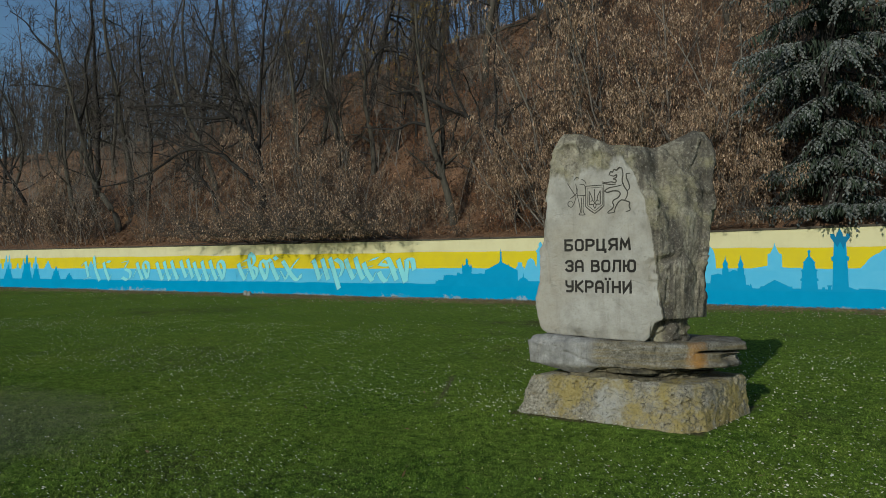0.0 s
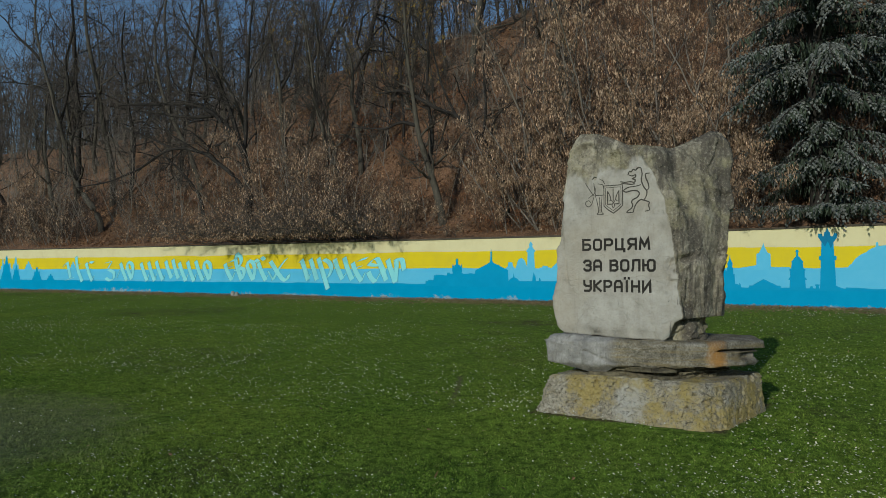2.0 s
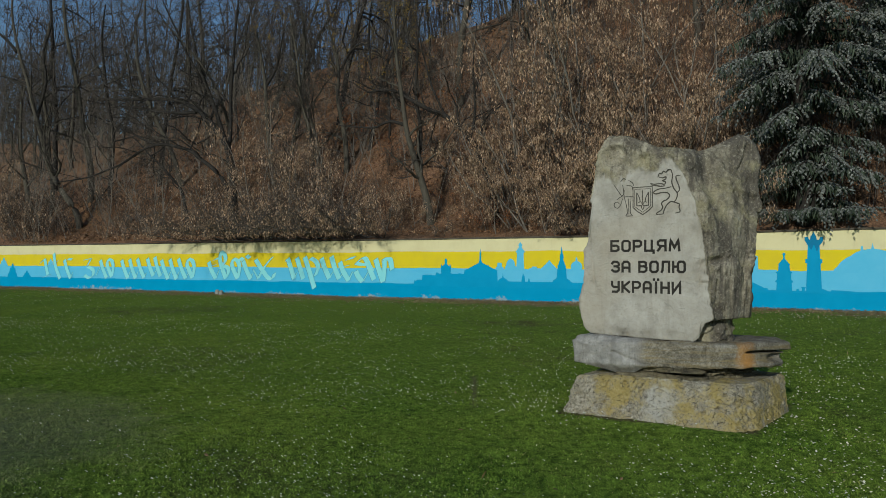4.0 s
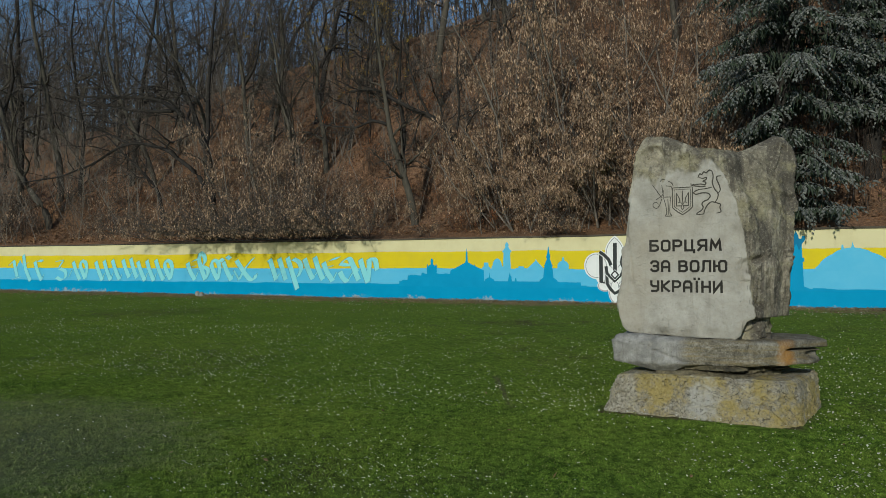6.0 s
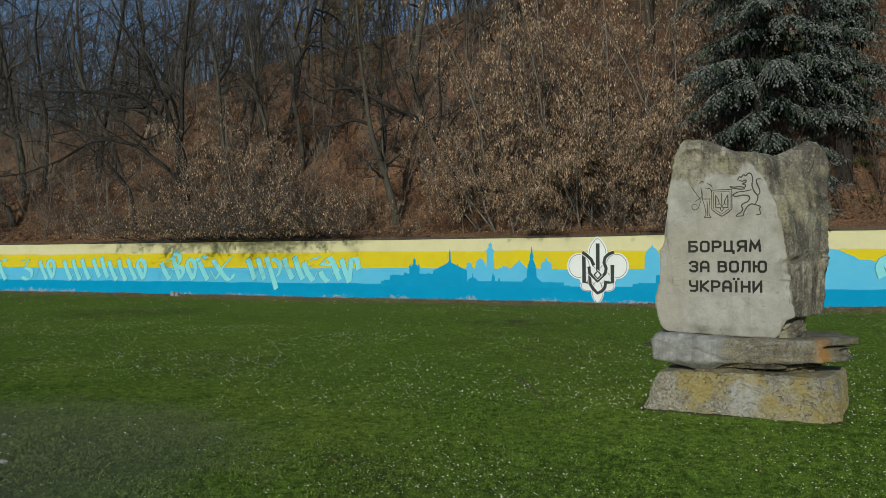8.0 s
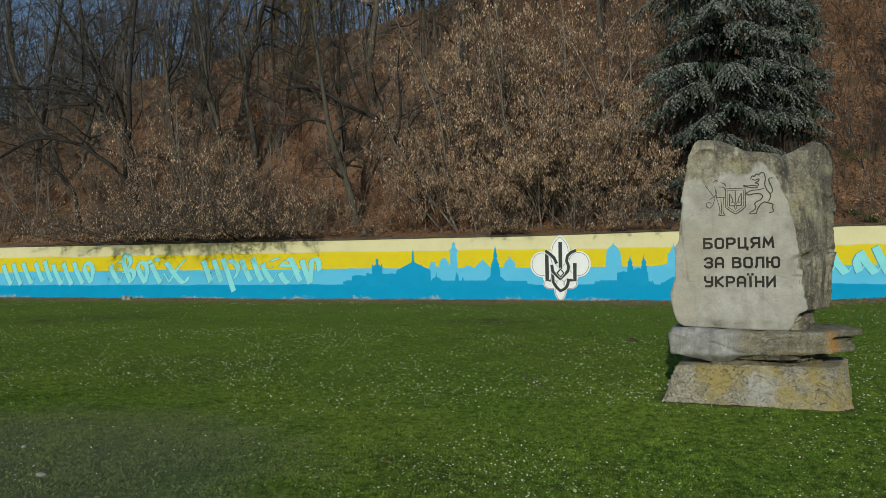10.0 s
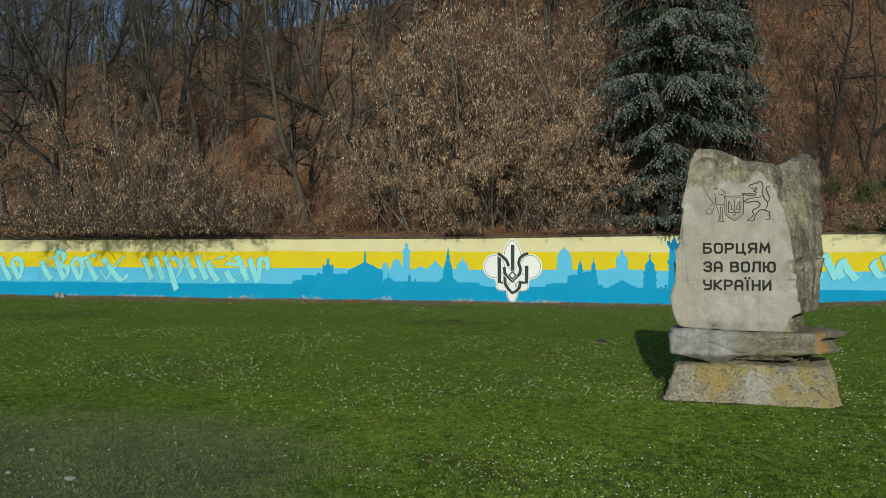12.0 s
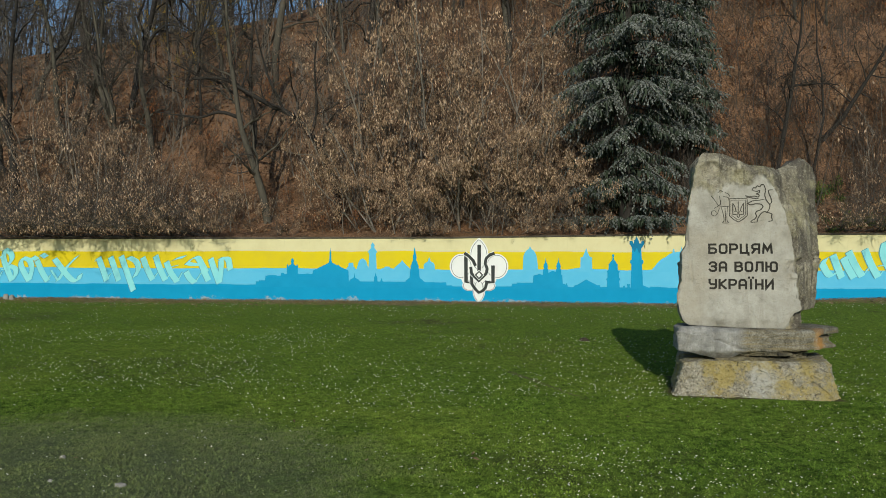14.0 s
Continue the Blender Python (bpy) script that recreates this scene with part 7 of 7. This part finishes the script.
def near_view(x, y, r):
    # thin on the trodden corner and towards the leaves by the wall; uneven at the rim of the sown area
    worn = np.clip((np.hypot(x + 8.6, y - 2.4) - 0.8) / 2.2, 0.9, 1)
    rag = np.array([noise.noise((float(a) * 0.35, float(b) * 0.35, 8.0)) + 0.5 * noise.noise((float(a) * 3.0, float(b) * 3.0, 2.0)) for a, b in zip(x, y)])
    d = np.abs((x + 4.75) * 0.90 + (y - 7.3) * 0.42)
    worn = worn * np.where((d < 0.06 + 0.12 * rag) & (y > 6.6) & (y < 8.5), 0.30, 1)
    worn = worn * np.clip((23.9 - y + 3.0 * rag) / 3.0, 0.04, 1)
    worn = worn * np.clip((plinth_gap(x, y) - 0.03 + 0.16 * rag) / 0.16, 0.06, 1)
    return off_plinth(x, y) & (r < worn)


def wedge(x, y, r):
    # only the part of the lawn that the walk looks over
    return near_view(x, y, r) & (x > -3.0 - 2.05 * (y + 0.5)) & (x < 3.0 + 0.42 * y)


def fading(y0, y1, out):
    """Sown with full density on one side of a soft border from y0 to y1, and thinning to nothing across it."""
    def keep(x, y, r):
        share = np.clip((y1 - y) / (y1 - y0) if out else (y - y0) / (y1 - y0), 0.001, 1.0)
        return wedge(x, y, r / share)
    return keep


def fading_both(x, y, r):
    return fading(5.4, 8.6, False)(x, y, r / np.clip((15.5 - y) / 3.5, 0.001, 1.0))


blades("grass", 610000, -15.0, 2.6, 1.8, 8.4, 0.019, 0.0027, fading(5.6, 8.4, True), "short green grass blades of the lawn")
blades("grass", 360000, -28.0, 5.0, 5.4, 15.5, 0.016, 0.0036, fading_both, "short green grass blades of the lawn")
blades("grass", 120000, -52.0, 13.0, 11.5, 24.6, 0.017, 0.0065, fading(11.5, 14.5, False), "short green grass blades of the lawn")
blades("grass", 30000, -18.0, 8.0, -8.0, 1.8, 0.036, 0.009, near_view, "short green grass blades of the lawn")


def clover(count, x0, x1, y0, y1, size, keep):
    """Small flat leaves of clover and plantain between the blades."""
    x, y = cover(_np, count, x0, x1, y0, y1, keep)
    k = len(x)
    z = lawn_heights(x, y) + _np.uniform(0.002, 0.012, k)
    a = _np.uniform(0, 2 * np.pi, k)
    n = size * _np.uniform(0.5, 1.4, k)
    tip = _np.normal(0.05, 0.28, k) * n
    roll = _np.normal(0, 0.35, k) * n
    tri = np.zeros((k, 3, 3), np.float32)
    tri[:, 0] = np.stack([x, y, z], 1)
    tri[:, 1] = np.stack([x + np.cos(a) * n - np.sin(a) * n * 0.45, y + np.sin(a) * n + np.cos(a) * n * 0.45, z + tip + roll], 1)
    tri[:, 2] = np.stack([x + np.cos(a) * n + np.sin(a) * n * 0.45, y + np.sin(a) * n - np.cos(a) * n * 0.45, z + tip - roll], 1)
    return tagged(new("clover", tri_mesh("clover", tri, BLADES)), "small flat clover leaves between the grass blades", "clover", kind="stuff")


clover(370000, -15.0, 2.6, 1.8, 8.4, 0.0115, fading(5.6, 8.4, True))
clover(260000, -28.0, 5.0, 5.4, 15.5, 0.015, fading_both)
clover(115000, -52.0, 13.0, 11.5, 24.6, 0.023, fading(11.5, 14.5, False))


def daisies():
    def keep(x, y, r):
        d = np.array([0.5 + 0.5 * noise.noise((float(a) * 0.45, float(b) * 0.45, 11.0)) for a, b in zip(x, y)])
        worn = np.clip((np.hypot(x + 8.6, y - 2.4) - 2.0) / 2.0, 0.12, 1)
        return off_plinth(x, y) & (r < worn * np.clip((d - 0.28) * 1.9, 0.04, 1))
    parts = [cover(_np, 13000, -13.0, 2.0, 2.0, 7.0, keep), cover(_np, 9500, -22.0, 4.0, 7.0, 13.0, keep), cover(_np, 6000, -34.0, 9.0, 13.0, 22.0, keep)]
    x, y = np.concatenate([p[0] for p in parts]), np.concatenate([p[1] for p in parts])
    z = lawn_heights(x, y) + _np.uniform(0.028, 0.055, len(x))
    tri = []
    for a, b, c in zip(x, y, z):
        r = _np.uniform(0.007, 0.0125) * (0.75 if b < 5.0 else 0.9 if b < 7.0 else 1.0)
        tx, ty = _np.normal(0, 0.25), -0.6 + _np.normal(0, 0.25)
        mid = (a, b, c + 0.003)
        rim = [(a + r * math.cos(t), b + r * math.sin(t), c - tx * r * math.cos(t) - ty * r * math.sin(t) * -1) for t in np.arange(5) * math.pi * 0.4]
        for i in range(5):
            tri.append((mid, rim[i], rim[(i + 1) % 5]))
    me = tri_mesh("daisies", tri, DAISY)
    return tagged(new("daisies", me), "small white daisies scattered over the lawn", "flowers", kind="stuff")


daisies()


def fallen(name, count, place, size, mat, label):
    tri = []
    for _ in range(count):
        x, y, z = place()
        a, t = _np.uniform(0, 6.28), _np.normal(0, 0.45)
        n, w = size * _np.uniform(0.6, 1.3), size * _np.uniform(0.3, 0.55)
        d = np.array((math.cos(a), math.sin(a), t))
        s = np.array((-math.sin(a), math.cos(a), _np.normal(0, 0.4)))
        p = np.array((x, y, z + size * 0.35))
        tri += [(p - d * n, p + s * w, p + d * n)]
        if mat is not DRY_LEAF:
            tri += [(p - d * n, p + d * n, p - s * w + np.array((0, 0, 0.2 * n)))]
    return tagged(new(name, tri_mesh(name, tri, mat)), label, "leaves", kind="stuff")


def on_bank():
    x = _np.uniform(-46, 16)
    y = 25.6 + 22 * _np.random_sample() ** 1.4
    return x, y, hill_z(x, y)


def at_wall():
    x = _np.uniform(-52, 10)
    y = 24.95 - abs(_np.normal(0, 1.7)) * max(0.25, 0.9 + 1.3 * noise.noise((x * 0.3, 0.0, 3.0)))
    return x, y, lawn_z(x, y) + 0.02 * max(0.0, 1 - (25 - y) / 1.2) + _np.uniform(-0.01, 0.01)


def on_lawn():
    x, y = _np.uniform(-11, 2), _np.uniform(2.2, 14)
    return x, y, lawn_z(x, y) + 0.015


fallen("leaf_litter", 48000, on_bank, 0.095, FALLEN, "red-brown fallen leaves on the wooded bank")
fallen("leaf_drift", 14000, at_wall, 0.042, DRIFT, "dry brown leaves drifted against the wall")
fallen("stray_leaves", 90, on_lawn, 0.026, DRIFT, "single brown leaves lying in the grass")


def lump(name, size, seed, mat):
    """A broken stone: an icosphere pressed and chipped."""
    bm = bmesh.new()
    bmesh.ops.create_icosphere(bm, subdivisions=3, radius=1.0)
    for v in bm.verts:
        q = v.co.copy()
        v.co = Vector((q.x * size[0], q.y * size[1], q.z * size[2])) * (1 + 0.28 * noise.fractal(q * 1.4 + Vector((seed, 0, 0)), 0.8, 2.0, 4))
    me = bpy.data.meshes.new(name)
    bm.to_mesh(me)
    bm.free()
    me.materials.append(mat)
    return me


_s = tagged(new("marker_stone", lump("marker_stone", (0.11, 0.10, 0.16), 3.0, GREY_STONE)), "small pale grey marker stone at the foot of the wall", "stone")
_s.location = (-25.45, 23.6, lawn_z(-25.45, 23.6) + 0.06)
_s = tagged(new("marker_stone", lump("marker_stone", (0.10, 0.10, 0.14), 8.0, GREY_STONE)), "small grey marker stone leaning by the wall", "stone")
_s.location = (-25.21, 23.6, lawn_z(-25.21, 23.6) + 0.05)
for _x, _y, _w in ((-7.84, 2.67, 0.026), (-8.40, 2.72, 0.013), (-8.75, 3.35, 0.016)):
    _s = tagged(new("flat_stone", lump("flat_stone", (_w * 1.6, _w, 0.02), _x, GREY_STONE)), "small pale flat stone in the trodden grass", "stone")
    _s.location = (_x, _y, lawn_z(_x, _y) + 0.004)

_m = tagged(new("molehill", lump("molehill", (0.10, 0.07, 0.05), 5.5, BARE_SOIL)), "small dark heap of bare soil in the lawn", "molehill")
_m.location = (-3.9, 12.6, lawn_z(-3.9, 12.6) + 0.02)
